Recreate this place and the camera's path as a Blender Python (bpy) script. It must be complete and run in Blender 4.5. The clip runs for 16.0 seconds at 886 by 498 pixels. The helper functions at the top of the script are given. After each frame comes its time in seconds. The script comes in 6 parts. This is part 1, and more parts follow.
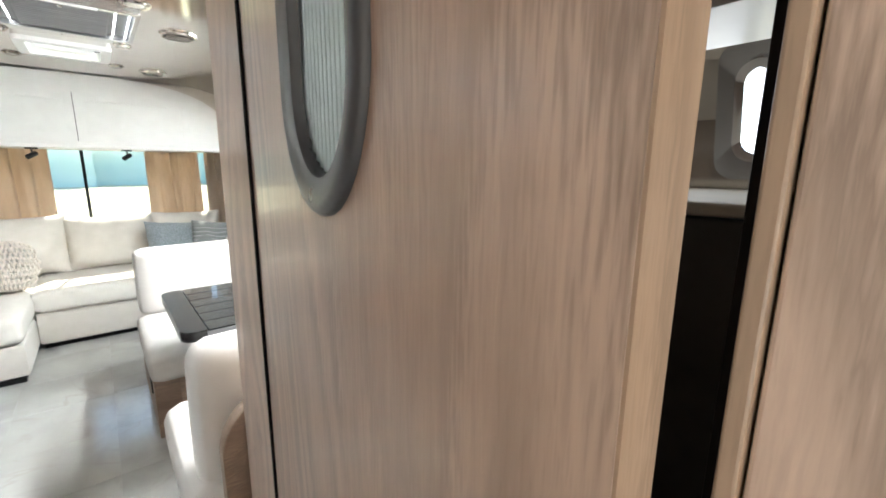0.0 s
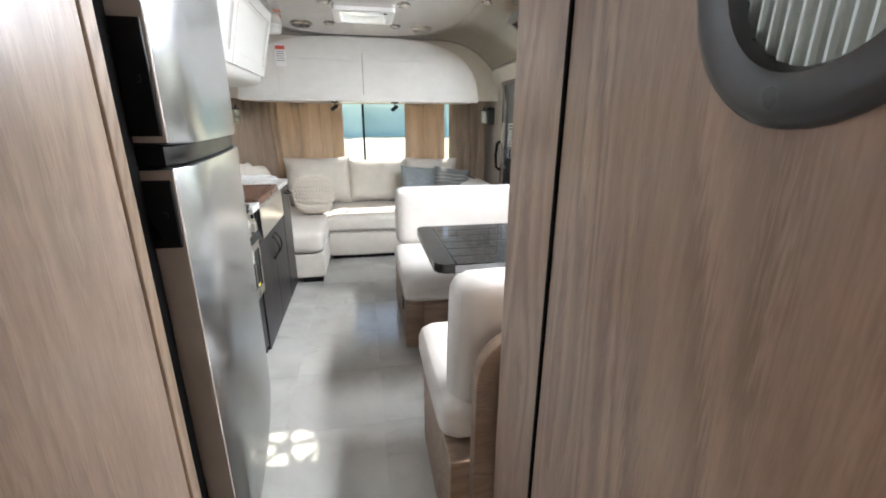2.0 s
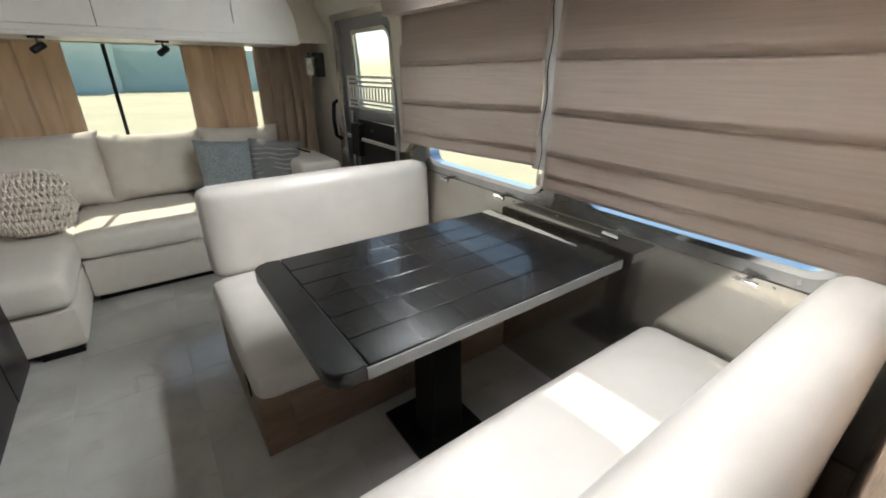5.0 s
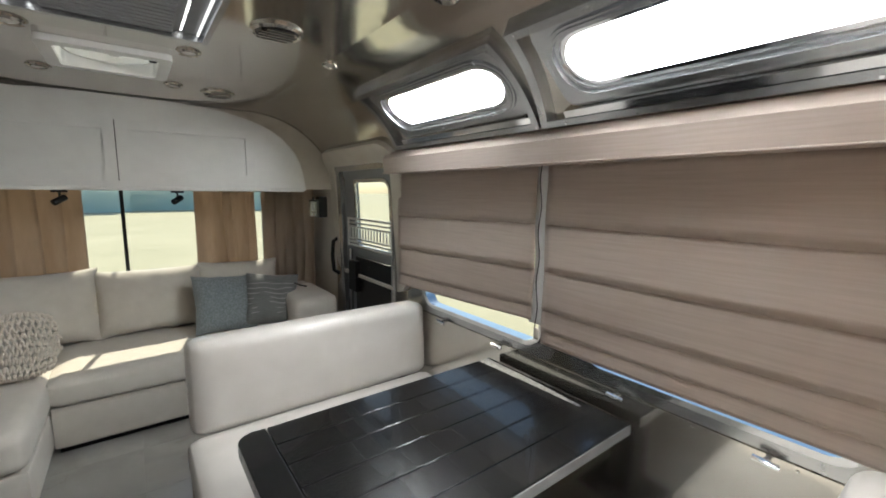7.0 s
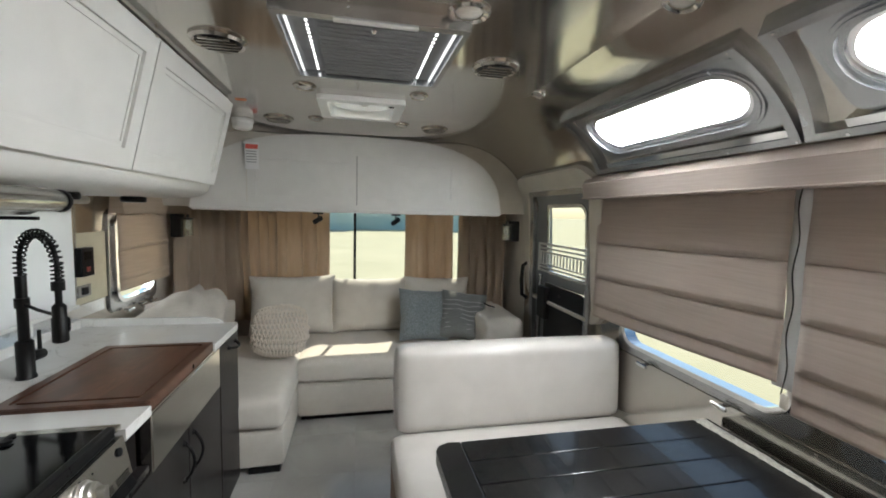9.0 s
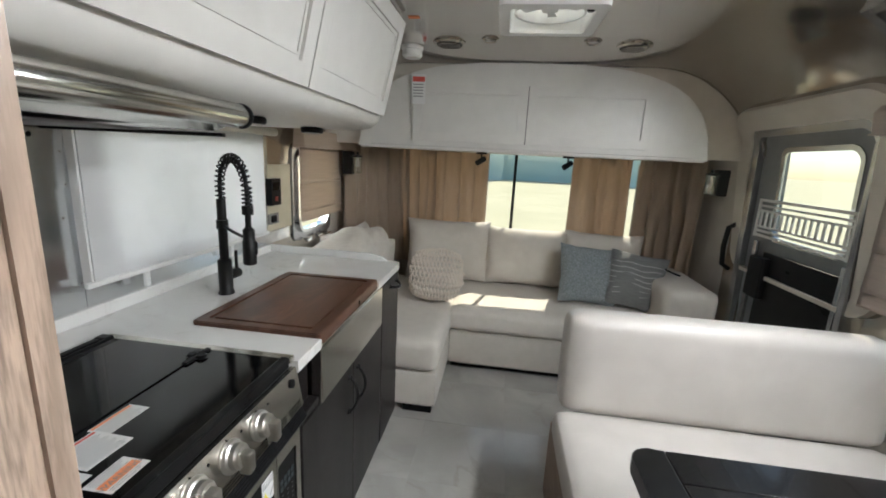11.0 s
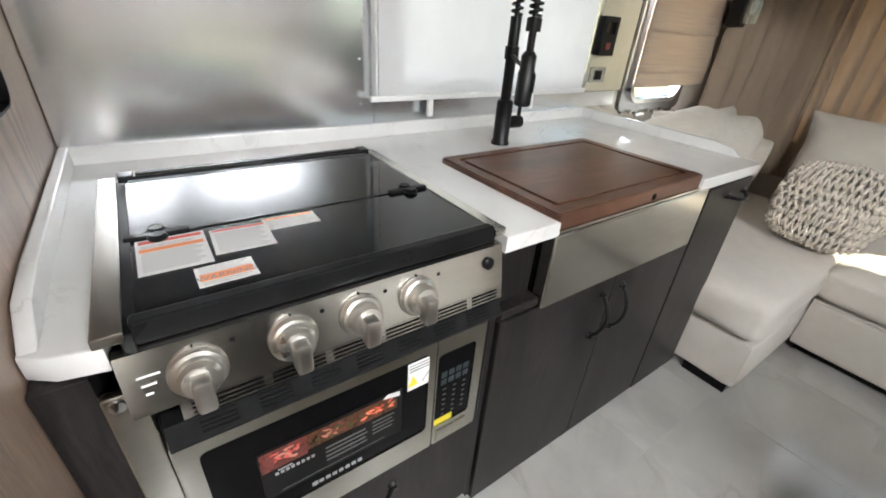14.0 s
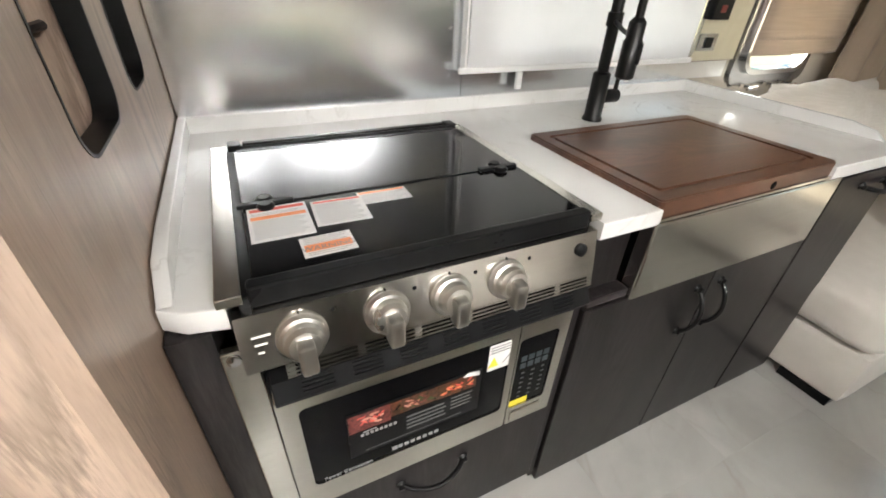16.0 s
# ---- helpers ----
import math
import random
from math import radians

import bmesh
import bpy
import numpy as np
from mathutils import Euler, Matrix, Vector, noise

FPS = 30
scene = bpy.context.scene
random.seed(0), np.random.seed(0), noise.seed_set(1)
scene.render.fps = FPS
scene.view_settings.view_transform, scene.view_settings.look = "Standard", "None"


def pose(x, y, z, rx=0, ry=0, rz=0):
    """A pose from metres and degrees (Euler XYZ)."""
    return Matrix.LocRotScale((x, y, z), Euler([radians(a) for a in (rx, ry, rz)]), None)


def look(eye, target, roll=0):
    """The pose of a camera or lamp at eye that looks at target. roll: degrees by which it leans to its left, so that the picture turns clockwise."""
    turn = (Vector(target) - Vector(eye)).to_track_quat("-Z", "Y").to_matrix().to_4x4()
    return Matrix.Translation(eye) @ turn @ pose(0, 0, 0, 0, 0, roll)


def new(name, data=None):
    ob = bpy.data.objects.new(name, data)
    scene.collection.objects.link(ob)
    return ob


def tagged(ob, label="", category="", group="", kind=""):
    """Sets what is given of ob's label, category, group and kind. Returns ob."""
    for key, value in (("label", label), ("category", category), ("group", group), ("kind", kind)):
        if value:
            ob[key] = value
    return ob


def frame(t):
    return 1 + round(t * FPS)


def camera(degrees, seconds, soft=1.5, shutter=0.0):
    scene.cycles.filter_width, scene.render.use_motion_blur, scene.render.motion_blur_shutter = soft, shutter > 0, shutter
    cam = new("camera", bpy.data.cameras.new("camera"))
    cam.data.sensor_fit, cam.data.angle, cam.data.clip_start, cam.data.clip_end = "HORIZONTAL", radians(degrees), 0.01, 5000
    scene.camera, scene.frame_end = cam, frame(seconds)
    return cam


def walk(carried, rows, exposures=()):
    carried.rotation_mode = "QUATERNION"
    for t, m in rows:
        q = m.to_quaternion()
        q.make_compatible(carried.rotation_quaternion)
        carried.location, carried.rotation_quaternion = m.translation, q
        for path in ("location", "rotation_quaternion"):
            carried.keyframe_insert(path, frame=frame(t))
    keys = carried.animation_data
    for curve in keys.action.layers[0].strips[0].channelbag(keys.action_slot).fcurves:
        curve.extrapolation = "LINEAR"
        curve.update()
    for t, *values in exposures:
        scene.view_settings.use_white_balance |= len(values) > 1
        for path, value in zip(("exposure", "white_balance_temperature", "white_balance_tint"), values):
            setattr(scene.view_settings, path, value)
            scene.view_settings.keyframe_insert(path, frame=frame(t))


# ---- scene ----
PATH = [
    (0, (0.285, 0.367, 1.416), (1.540, 1.876, 1.027), 0.5),
    (0.5, (0.299, 0.460, 1.404), (1.321, 2.130, 0.993), 0.7),
    (1, (0.282, 0.460, 1.395), (1.116, 2.218, 0.939), 1.3),
    (1.5, (0.254, 0.455, 1.383), (0.806, 2.305, 0.861), 1.3),
    (2, (0.176, 0.493, 1.378), (0.534, 2.367, 0.778), 0.3),
    (2.5, (0.115, 0.635, 1.373), (0.401, 2.493, 0.692), 0.6),
    (3, (0.096, 0.805, 1.353), (0.453, 2.61, 0.568), 0.1),
    (3.5, (0.12, 1.041, 1.319), (0.673, 2.738, 0.417), -0.4),
    (6, (0.293, 1.545, 1.476), (1.555, 2.98, 0.89), 0.5),
    (6.5, (0.277, 1.542, 1.526), (1.529, 3.049, 1.125), 0.5),
    (7, (0.26, 1.529, 1.544), (1.453, 3.111, 1.271), 0.6),
    (7.5, (0.25, 1.527, 1.542), (1.312, 3.21, 1.338), 0.6),
    (8, (0.234, 1.548, 1.545), (1.083, 3.35, 1.366), 0.6),
    (8.5, (0.211, 1.571, 1.55), (0.837, 3.462, 1.373), 0.9),
    (9, (0.201, 1.58, 1.547), (0.619, 3.529, 1.376), 1.4),
    (11.5, (0.041, 2.021, 1.473), (-0.483, 3.873, 0.93), 4.3),
    (12, (0.015, 2.191, 1.474), (-0.843, 3.867, 0.798), 5.4),
    (12.5, (0.055, 2.368, 1.439), (-1.118, 3.82, 0.72), 4.8),
    (13, (0.042, 2.406, 1.423), (-1.296, 3.681, 0.657), 4.7),
    (13.5, (0.043, 2.387, 1.348), (-1.356, 3.538, 0.501), 4.5),
    (14, (0.051, 2.346, 1.267), (-1.348, 3.394, 0.295), 4.3),
    (14.5, (0.052, 2.33, 1.256), (-1.351, 3.307, 0.217), 3.6),
    (15, (0.06, 2.334, 1.262), (-1.337, 3.272, 0.181), 3.3),
    (15.5, (0.041, 2.337, 1.26), (-1.389, 3.187, 0.15), 2.6),
    (16, (0.013, 2.316, 1.269), (-1.48, 3.068, 0.171), 2.6),
]
cam = camera(94.2, 16.0, soft=1.8)
walk(cam, [(t, look(eye, target, roll)) for t, eye, target, roll in PATH],
     exposures=[(0.0, 1.9, 5900, 6), (0.5, 1.45, 5850, 8), (1.0, 1.3, 5850, 10), (2.0, 1.4, 5900, 10), (3.0, 1.35, 5900, 8), (3.7, 1.1, 5800, 5), (5.8, 0.24, 6350, 9), (7.5, 0.24, 6050, 7), (9.2, 0.34, 6050, 7),
                (11.3, 0.46, 6050, 9), (13.5, 0.92, 6100, 10), (16.0, 1.0, 6550, 11)])

# ---- world and lights ----
SUN = Vector((0.215, 0.83, 1.0)).normalized()
world = bpy.data.worlds.new("sky")
scene.world = world
world.use_nodes = True
wn = world.node_tree.nodes
sky = wn.new("ShaderNodeTexSky")
sky.sky_type, sky.sun_disc = "NISHITA", False
sky.sun_elevation, sky.sun_rotation = math.asin(SUN.z), math.atan2(SUN.x, SUN.y)
wn["Background"].inputs["Strength"].default_value = 0.15
world.node_tree.links.new(sky.outputs[0], wn["Background"].inputs["Color"])
sun = new("sun", bpy.data.lights.new("sun", "SUN"))
sun.data.energy, sun.data.angle, sun.data.color = 4.8, radians(0.5), (1.0, 0.90, 0.68)
sun.matrix_world = look(SUN * 30, (0, 0, 0))


def window_lamp(name, eye, target, w, h, watts, color=(1.0, 0.98, 0.95)):
    lamp = new(name, bpy.data.lights.new(name, "AREA"))
    lamp.data.shape, lamp.data.size, lamp.data.size_y = "RECTANGLE", w, h
    lamp.data.energy, lamp.data.color = watts, color
    lamp.matrix_world = look(eye, target)
    return lamp


# ---- materials ----
def nodes_of(name):
    m = bpy.data.materials.new(name)
    m.use_nodes = True
    nt = m.node_tree
    return m, nt, nt.nodes, nt.links, nt.nodes["Principled BSDF"]


def surf(name, a, b, scale=8.0, stretch=(1, 1, 1), rough=0.5, rough_var=0.08, metal=0.0, bump=0.05, fine=120.0, detail=6.0,
         coat=0.0, sheen=0.0, through_light=0.0, spec=0.5, distort=0.4, dist=0.002):
    """A surface with a broad mottling between two colours, fine grain in the gloss and relief."""
    m, nt, n, l, p = nodes_of(name)
    co = n.new("ShaderNodeTexCoord")
    info = n.new("ShaderNodeObjectInfo")
    off = n.new("ShaderNodeVectorMath"); off.operation = "MULTIPLY_ADD"
    comb = n.new("ShaderNodeCombineXYZ")
    for i in range(3):
        l.new(info.outputs["Random"], comb.inputs[i])
    l.new(comb.outputs[0], off.inputs[0]); off.inputs[1].default_value = (7.3, 3.1, 5.7)
    l.new(co.outputs["Object"], off.inputs[2])
    mp = n.new("ShaderNodeMapping"); mp.inputs["Scale"].default_value = stretch
    l.new(off.outputs[0], mp.inputs[0])
    big = n.new("ShaderNodeTexNoise"); big.inputs["Scale"].default_value = scale
    big.inputs["Detail"].default_value, big.inputs["Distortion"].default_value = detail, distort
    small = n.new("ShaderNodeTexNoise"); small.inputs["Scale"].default_value = fine; small.inputs["Detail"].default_value = 3
    l.new(mp.outputs[0], big.inputs["Vector"]); l.new(mp.outputs[0], small.inputs["Vector"])
    ramp = n.new("ShaderNodeValToRGB")
    ramp.color_ramp.elements[0].position, ramp.color_ramp.elements[1].position = 0.3, 0.7
    ramp.color_ramp.elements[0].color, ramp.color_ramp.elements[1].color = (*a, 1), (*b, 1)
    l.new(big.outputs[0], ramp.inputs[0]); l.new(ramp.outputs[0], p.inputs["Base Color"])
    rr = n.new("ShaderNodeMapRange")
    rr.inputs["To Min"].default_value, rr.inputs["To Max"].default_value = max(0.02, rough - rough_var), rough + rough_var
    l.new(big.outputs[0], rr.inputs["Value"]); l.new(rr.outputs[0], p.inputs["Roughness"])
    if bump:
        mix = n.new("ShaderNodeMath"); mix.operation = "ADD"
        l.new(small.outputs[0], mix.inputs[0]); l.new(big.outputs[0], mix.inputs[1])
        bp = n.new("ShaderNodeBump"); bp.inputs["Strength"].default_value, bp.inputs["Distance"].default_value = bump, dist
        l.new(mix.outputs[0], bp.inputs["Height"]); l.new(bp.outputs[0], p.inputs["Normal"])
    p.inputs["Metallic"].default_value, p.inputs["Coat Weight"].default_value = metal, coat
    p.inputs["Coat Roughness"].default_value, p.inputs["Sheen Weight"].default_value = 0.08, sheen
    p.inputs["Specular IOR Level"].default_value = spec
    if through_light:
        tr = n.new("ShaderNodeBsdfTranslucent"); mx = n.new("ShaderNodeMixShader")
        l.new(ramp.outputs[0], tr.inputs["Color"]); mx.inputs[0].default_value = through_light
        l.new(p.outputs[0], mx.inputs[1]); l.new(tr.outputs[0], mx.inputs[2])
        l.new(mx.outputs[0], n["Material Output"].inputs["Surface"])
    return m


def wood(name, dark, light, axis="z", scale=1.0, rough=0.45, bump=0.25, coat=0.0, knots=2.0, figure=0.66, streak=1.0):
    """Long grain along one axis: broad figure, fine pores, and plank to plank change."""
    m, nt, n, l, p = nodes_of(name)
    co = n.new("ShaderNodeTexCoord")
    info = n.new("ShaderNodeObjectInfo")
    comb = n.new("ShaderNodeCombineXYZ")
    for i in range(3):
        l.new(info.outputs["Random"], comb.inputs[i])
    off = n.new("ShaderNodeVectorMath"); off.operation = "MULTIPLY_ADD"
    l.new(comb.outputs[0], off.inputs[0]); off.inputs[1].default_value = (5.1, 9.7, 3.3); l.new(co.outputs["Object"], off.inputs[2])
    mp = n.new("ShaderNodeMapping")
    s = [6 * scale, 6 * scale, 6 * scale]; s["xyz".index(axis)] = 0.9 * scale
    mp.inputs["Scale"].default_value = s
    l.new(off.outputs[0], mp.inputs[0])
    fig = n.new("ShaderNodeTexNoise"); fig.inputs["Scale"].default_value = 0.8; fig.inputs["Detail"].default_value = 4
    fig.inputs["Roughness"].default_value, fig.inputs["Distortion"].default_value = 0.5, knots * 0.6
    mp2 = n.new("ShaderNodeMapping")
    s2 = [420 * scale] * 3; s2["xyz".index(axis)] = 34 * scale
    mp2.inputs["Scale"].default_value = s2; l.new(off.outputs[0], mp2.inputs[0])
    pore = n.new("ShaderNodeTexNoise"); pore.inputs["Scale"].default_value = 1.0; pore.inputs["Detail"].default_value = 4
    l.new(mp.outputs[0], fig.inputs["Vector"]); l.new(mp2.outputs[0], pore.inputs["Vector"])
    ramp = n.new("ShaderNodeValToRGB"); e = ramp.color_ramp.elements
    e[0].position, e[1].position = 0.31, 0.69
    e[0].color, e[1].color = (*dark, 1), (*light, 1)
    l.new(fig.outputs[0], ramp.inputs[0])
    mp3 = n.new("ShaderNodeMapping")
    s3 = [3.2 * scale] * 3; s3["xyz".index(axis)] = 0.5 * scale
    mp3.inputs["Scale"].default_value = s3; l.new(off.outputs[0], mp3.inputs[0])
    hill = n.new("ShaderNodeTexNoise"); hill.inputs["Scale"].default_value = 1.0; hill.inputs["Detail"].default_value = 1.5
    hill.inputs["Distortion"].default_value = 0.5; l.new(mp3.outputs[0], hill.inputs["Vector"])
    jit = n.new("ShaderNodeMath"); jit.operation = "MULTIPLY_ADD"; jit.inputs[1].default_value = 0.035
    l.new(pore.outputs[0], jit.inputs[0]); l.new(hill.outputs[0], jit.inputs[2])
    lines_ = n.new("ShaderNodeMath"); lines_.operation = "PINGPONG"; lines_.inputs[1].default_value = 0.018
    l.new(jit.outputs[0], lines_.inputs[0])
    lr = n.new("ShaderNodeMapRange"); lr.inputs["From Max"].default_value = 0.013
    lr.inputs["To Min"].default_value, lr.inputs["To Max"].default_value = figure, 1.0
    l.new(lines_.outputs[0], lr.inputs["Value"])
    gate = n.new("ShaderNodeMapRange"); gate.inputs["From Min"].default_value, gate.inputs["From Max"].default_value = 0.42, 0.56
    l.new(fig.outputs[0], gate.inputs["Value"])
    fx = n.new("ShaderNodeMix"); fx.data_type, fx.blend_type = "RGBA", "MULTIPLY"
    l.new(gate.outputs[0], fx.inputs[0]); l.new(ramp.outputs[0], fx.inputs[6]); l.new(lr.outputs[0], fx.inputs[7])
    mx = n.new("ShaderNodeMix"); mx.data_type, mx.blend_type = "RGBA", "MULTIPLY"
    pr = n.new("ShaderNodeMapRange"); pr.inputs["From Min"].default_value, pr.inputs["From Max"].default_value = 0.38, 0.56
    pr.inputs["To Min"].default_value = 0.84
    l.new(pore.outputs[0], pr.inputs["Value"])
    mx.inputs[0].default_value = 0.65
    l.new(fx.outputs[2], mx.inputs[6]); l.new(pr.outputs[0], mx.inputs[7])
    mp4 = n.new("ShaderNodeMapping")
    s4 = [110 * scale] * 3; s4["xyz".index(axis)] = 11 * scale
    mp4.inputs["Scale"].default_value = s4; l.new(off.outputs[0], mp4.inputs[0])
    fleck = n.new("ShaderNodeTexNoise"); fleck.inputs["Scale"].default_value = 1.0; fleck.inputs["Detail"].default_value = 5
    fleck.inputs["Distortion"].default_value = 0.4; l.new(mp4.outputs[0], fleck.inputs["Vector"])
    fr = n.new("ShaderNodeMapRange"); fr.inputs["From Min"].default_value, fr.inputs["From Max"].default_value = 0.36, 0.64
    fr.inputs["To Min"].default_value, fr.inputs["To Max"].default_value = streak, 2.0 - streak
    l.new(fleck.outputs[0], fr.inputs["Value"])
    fm = n.new("ShaderNodeMix"); fm.data_type, fm.blend_type = "RGBA", "MULTIPLY"; fm.inputs[0].default_value = 1.0
    l.new(mx.outputs[2], fm.inputs[6]); l.new(fr.outputs[0], fm.inputs[7]); l.new(fm.outputs[2], p.inputs["Base Color"])
    bp = n.new("ShaderNodeBump"); bp.inputs["Strength"].default_value, bp.inputs["Distance"].default_value = bump, 0.0008
    l.new(pore.outputs[0], bp.inputs["Height"]); l.new(bp.outputs[0], p.inputs["Normal"])
    p.inputs["Roughness"].default_value, p.inputs["Coat Weight"].default_value = rough, coat
    return m


def stone(name, a, b, vein, scale=2.0, width=0.03, amount=0.35, rough=0.14, flecks=0.0, bump=0.0):
    """Pale stone: soft clouds, wandering thin veins and a few short flecks."""
    m, nt, n, l, p = nodes_of(name)
    co = n.new("ShaderNodeTexCoord"); info = n.new("ShaderNodeObjectInfo"); comb = n.new("ShaderNodeCombineXYZ")
    for i in range(3):
        l.new(info.outputs["Random"], comb.inputs[i])
    off = n.new("ShaderNodeVectorMath"); off.operation = "MULTIPLY_ADD"
    l.new(comb.outputs[0], off.inputs[0]); off.inputs[1].default_value = (7.3, 3.1, 5.7); l.new(co.outputs["Object"], off.inputs[2])
    cloud = n.new("ShaderNodeTexNoise"); line = n.new("ShaderNodeTexNoise"); thick = n.new("ShaderNodeTexNoise")
    for q, sc, de, ds in ((cloud, scale * 1.3, 8, 1.2), (line, scale, 5, 1.8), (thick, scale * 2.2, 3, 0.3)):
        q.inputs["Scale"].default_value, q.inputs["Detail"].default_value, q.inputs["Distortion"].default_value = sc, de, ds
        l.new(off.outputs[0], q.inputs["Vector"])
    ramp = n.new("ShaderNodeValToRGB"); e = ramp.color_ramp.elements
    e[0].position, e[1].position, e[0].color, e[1].color = 0.32, 0.68, (*a, 1), (*b, 1)
    l.new(cloud.outputs[0], ramp.inputs[0])
    d = n.new("ShaderNodeMath"); d.operation = "SUBTRACT"; d.inputs[1].default_value = 0.5; l.new(line.outputs[0], d.inputs[0])
    ab = n.new("ShaderNodeMath"); ab.operation = "ABSOLUTE"; l.new(d.outputs[0], ab.inputs[0])
    mr = n.new("ShaderNodeMapRange"); mr.inputs["From Max"].default_value = width
    mr.inputs["To Min"].default_value, mr.inputs["To Max"].default_value = amount, 0.0
    l.new(ab.outputs[0], mr.inputs["Value"])
    ms = n.new("ShaderNodeMapRange"); ms.inputs["From Min"].default_value, ms.inputs["From Max"].default_value = 0.45, 0.65
    l.new(thick.outputs[0], ms.inputs["Value"])
    mu = n.new("ShaderNodeMath"); mu.operation = "MULTIPLY"; l.new(mr.outputs[0], mu.inputs[0]); l.new(ms.outputs[0], mu.inputs[1])
    mx = n.new("ShaderNodeMix"); mx.data_type = "RGBA"
    l.new(mu.outputs[0], mx.inputs[0]); l.new(ramp.outputs[0], mx.inputs[6]); mx.inputs[7].default_value = (*vein, 1)
    l.new(mx.outputs[2], p.inputs["Base Color"])
    rr = n.new("ShaderNodeMapRange"); rr.inputs["To Min"].default_value, rr.inputs["To Max"].default_value = rough * 0.7, rough * 1.35
    l.new(cloud.outputs[0], rr.inputs["Value"]); l.new(rr.outputs[0], p.inputs["Roughness"])
    if bump:
        bp = n.new("ShaderNodeBump"); bp.inputs["Strength"].default_value, bp.inputs["Distance"].default_value = bump, 0.001
        l.new(cloud.outputs[0], bp.inputs["Height"]); l.new(bp.outputs[0], p.inputs["Normal"])
    return m


def weave(name, a, b, thread=450.0, rough=0.85, bump=0.35, through_light=0.0, sheen=0.2, slub=(6, 6, 60), mottle=0.5):
    """Woven cloth: two crossed sets of threads, slubs and a soft mottling."""
    m, nt, n, l, p = nodes_of(name)
    co = n.new("ShaderNodeTexCoord")
    w1 = n.new("ShaderNodeTexWave"); w2 = n.new("ShaderNodeTexWave")
    w1.bands_direction, w2.bands_direction = "DIAGONAL", "Z"
    for w in (w1, w2):
        w.inputs["Scale"].default_value = thread / 6.28; w.inputs["Distortion"].default_value = 1.5
        l.new(co.outputs["Object"], w.inputs["Vector"])
    mp = n.new("ShaderNodeMapping"); mp.inputs["Scale"].default_value = slub; l.new(co.outputs["Object"], mp.inputs[0])
    sl = n.new("ShaderNodeTexNoise"); sl.inputs["Scale"].default_value = 3; sl.inputs["Detail"].default_value = 6
    l.new(mp.outputs[0], sl.inputs["Vector"])
    ramp = n.new("ShaderNodeValToRGB"); e = ramp.color_ramp.elements
    e[0].position, e[1].position = 0.5 - mottle / 2, 0.5 + mottle / 2
    e[0].color, e[1].color = (*a, 1), (*b, 1)
    l.new(sl.outputs[0], ramp.inputs[0]); l.new(ramp.outputs[0], p.inputs["Base Color"])
    ad = n.new("ShaderNodeMath"); ad.operation = "ADD"; l.new(w1.outputs[1], ad.inputs[0]); l.new(w2.outputs[1], ad.inputs[1])
    bp = n.new("ShaderNodeBump"); bp.inputs["Strength"].default_value, bp.inputs["Distance"].default_value = bump, 0.001
    l.new(ad.outputs[0], bp.inputs["Height"]); l.new(bp.outputs[0], p.inputs["Normal"])
    p.inputs["Roughness"].default_value, p.inputs["Sheen Weight"].default_value = rough, sheen
    if through_light:
        tr = n.new("ShaderNodeBsdfTranslucent"); mx = n.new("ShaderNodeMixShader")
        l.new(ramp.outputs[0], tr.inputs["Color"]); mx.inputs[0].default_value = through_light
        l.new(p.outputs[0], mx.inputs[1]); l.new(tr.outputs[0], mx.inputs[2])
        l.new(mx.outputs[0], n["Material Output"].inputs["Surface"])
    return m


def brushed(name, col, rough, stretch, bump=0.03, var=0.03, coat=0.0):
    return surf(name, tuple(c * 0.93 for c in col), col, scale=3.0, stretch=stretch, rough=rough, rough_var=var, metal=1.0,
                bump=bump, fine=60.0, dist=0.0004, coat=coat)


def glow(name, col, strength):
    m, nt, n, l, p = nodes_of(name)
    p.inputs["Base Color"].default_value = (*col, 1)
    p.inputs["Emission Color"].default_value, p.inputs["Emission Strength"].default_value = (*col, 1), strength
    return m


def clear(name, tint=(1, 1, 1), rough=0.0, ior=1.45):
    m, nt, n, l, p = nodes_of(name)
    p.inputs["Base Color"].default_value = (*tint, 1)
    p.inputs["Transmission Weight"].default_value, p.inputs["Roughness"].default_value, p.inputs["IOR"].default_value = 1.0, rough, ior
    return m


ALU = surf("aluminium_skin", (0.50, 0.47, 0.42), (0.58, 0.55, 0.50), scale=1.2, rough=0.115, rough_var=0.035, metal=0.9, bump=0.10,
           fine=2.6, detail=2.0, dist=0.006, coat=0.3)
ALU_WALL = surf("aluminium_backsplash", (0.83, 0.85, 0.87), (0.89, 0.91, 0.93), scale=1.0, rough=0.19, rough_var=0.03, metal=0.98, bump=0.04,
                fine=2.0, detail=2.0, dist=0.005)
VINYL_WALL = surf("grey_vinyl_wall", (0.52, 0.48, 0.42), (0.58, 0.54, 0.48), rough=0.5, bump=0.06)
OAK = wood("washed_oak", (0.335, 0.245, 0.187), (0.505, 0.385, 0.302), "z", 0.8, 0.32, 0.22, coat=0.12, streak=0.93, figure=0.6)
OAK_EDGE = wood("oak_edge_band", (0.28, 0.195, 0.13), (0.42, 0.312, 0.222), "z", 1.3, 0.4, 0.2)
OAK_H = wood("oak_bench_front", (0.22, 0.150, 0.105), (0.37, 0.270, 0.195), "x", 1.0, 0.45, 0.25, streak=0.93)
CHARCOAL = wood("charcoal_laminate", (0.008, 0.0070, 0.0070), (0.030, 0.026, 0.026), "z", 1.2, 0.36, 0.3, streak=0.75)
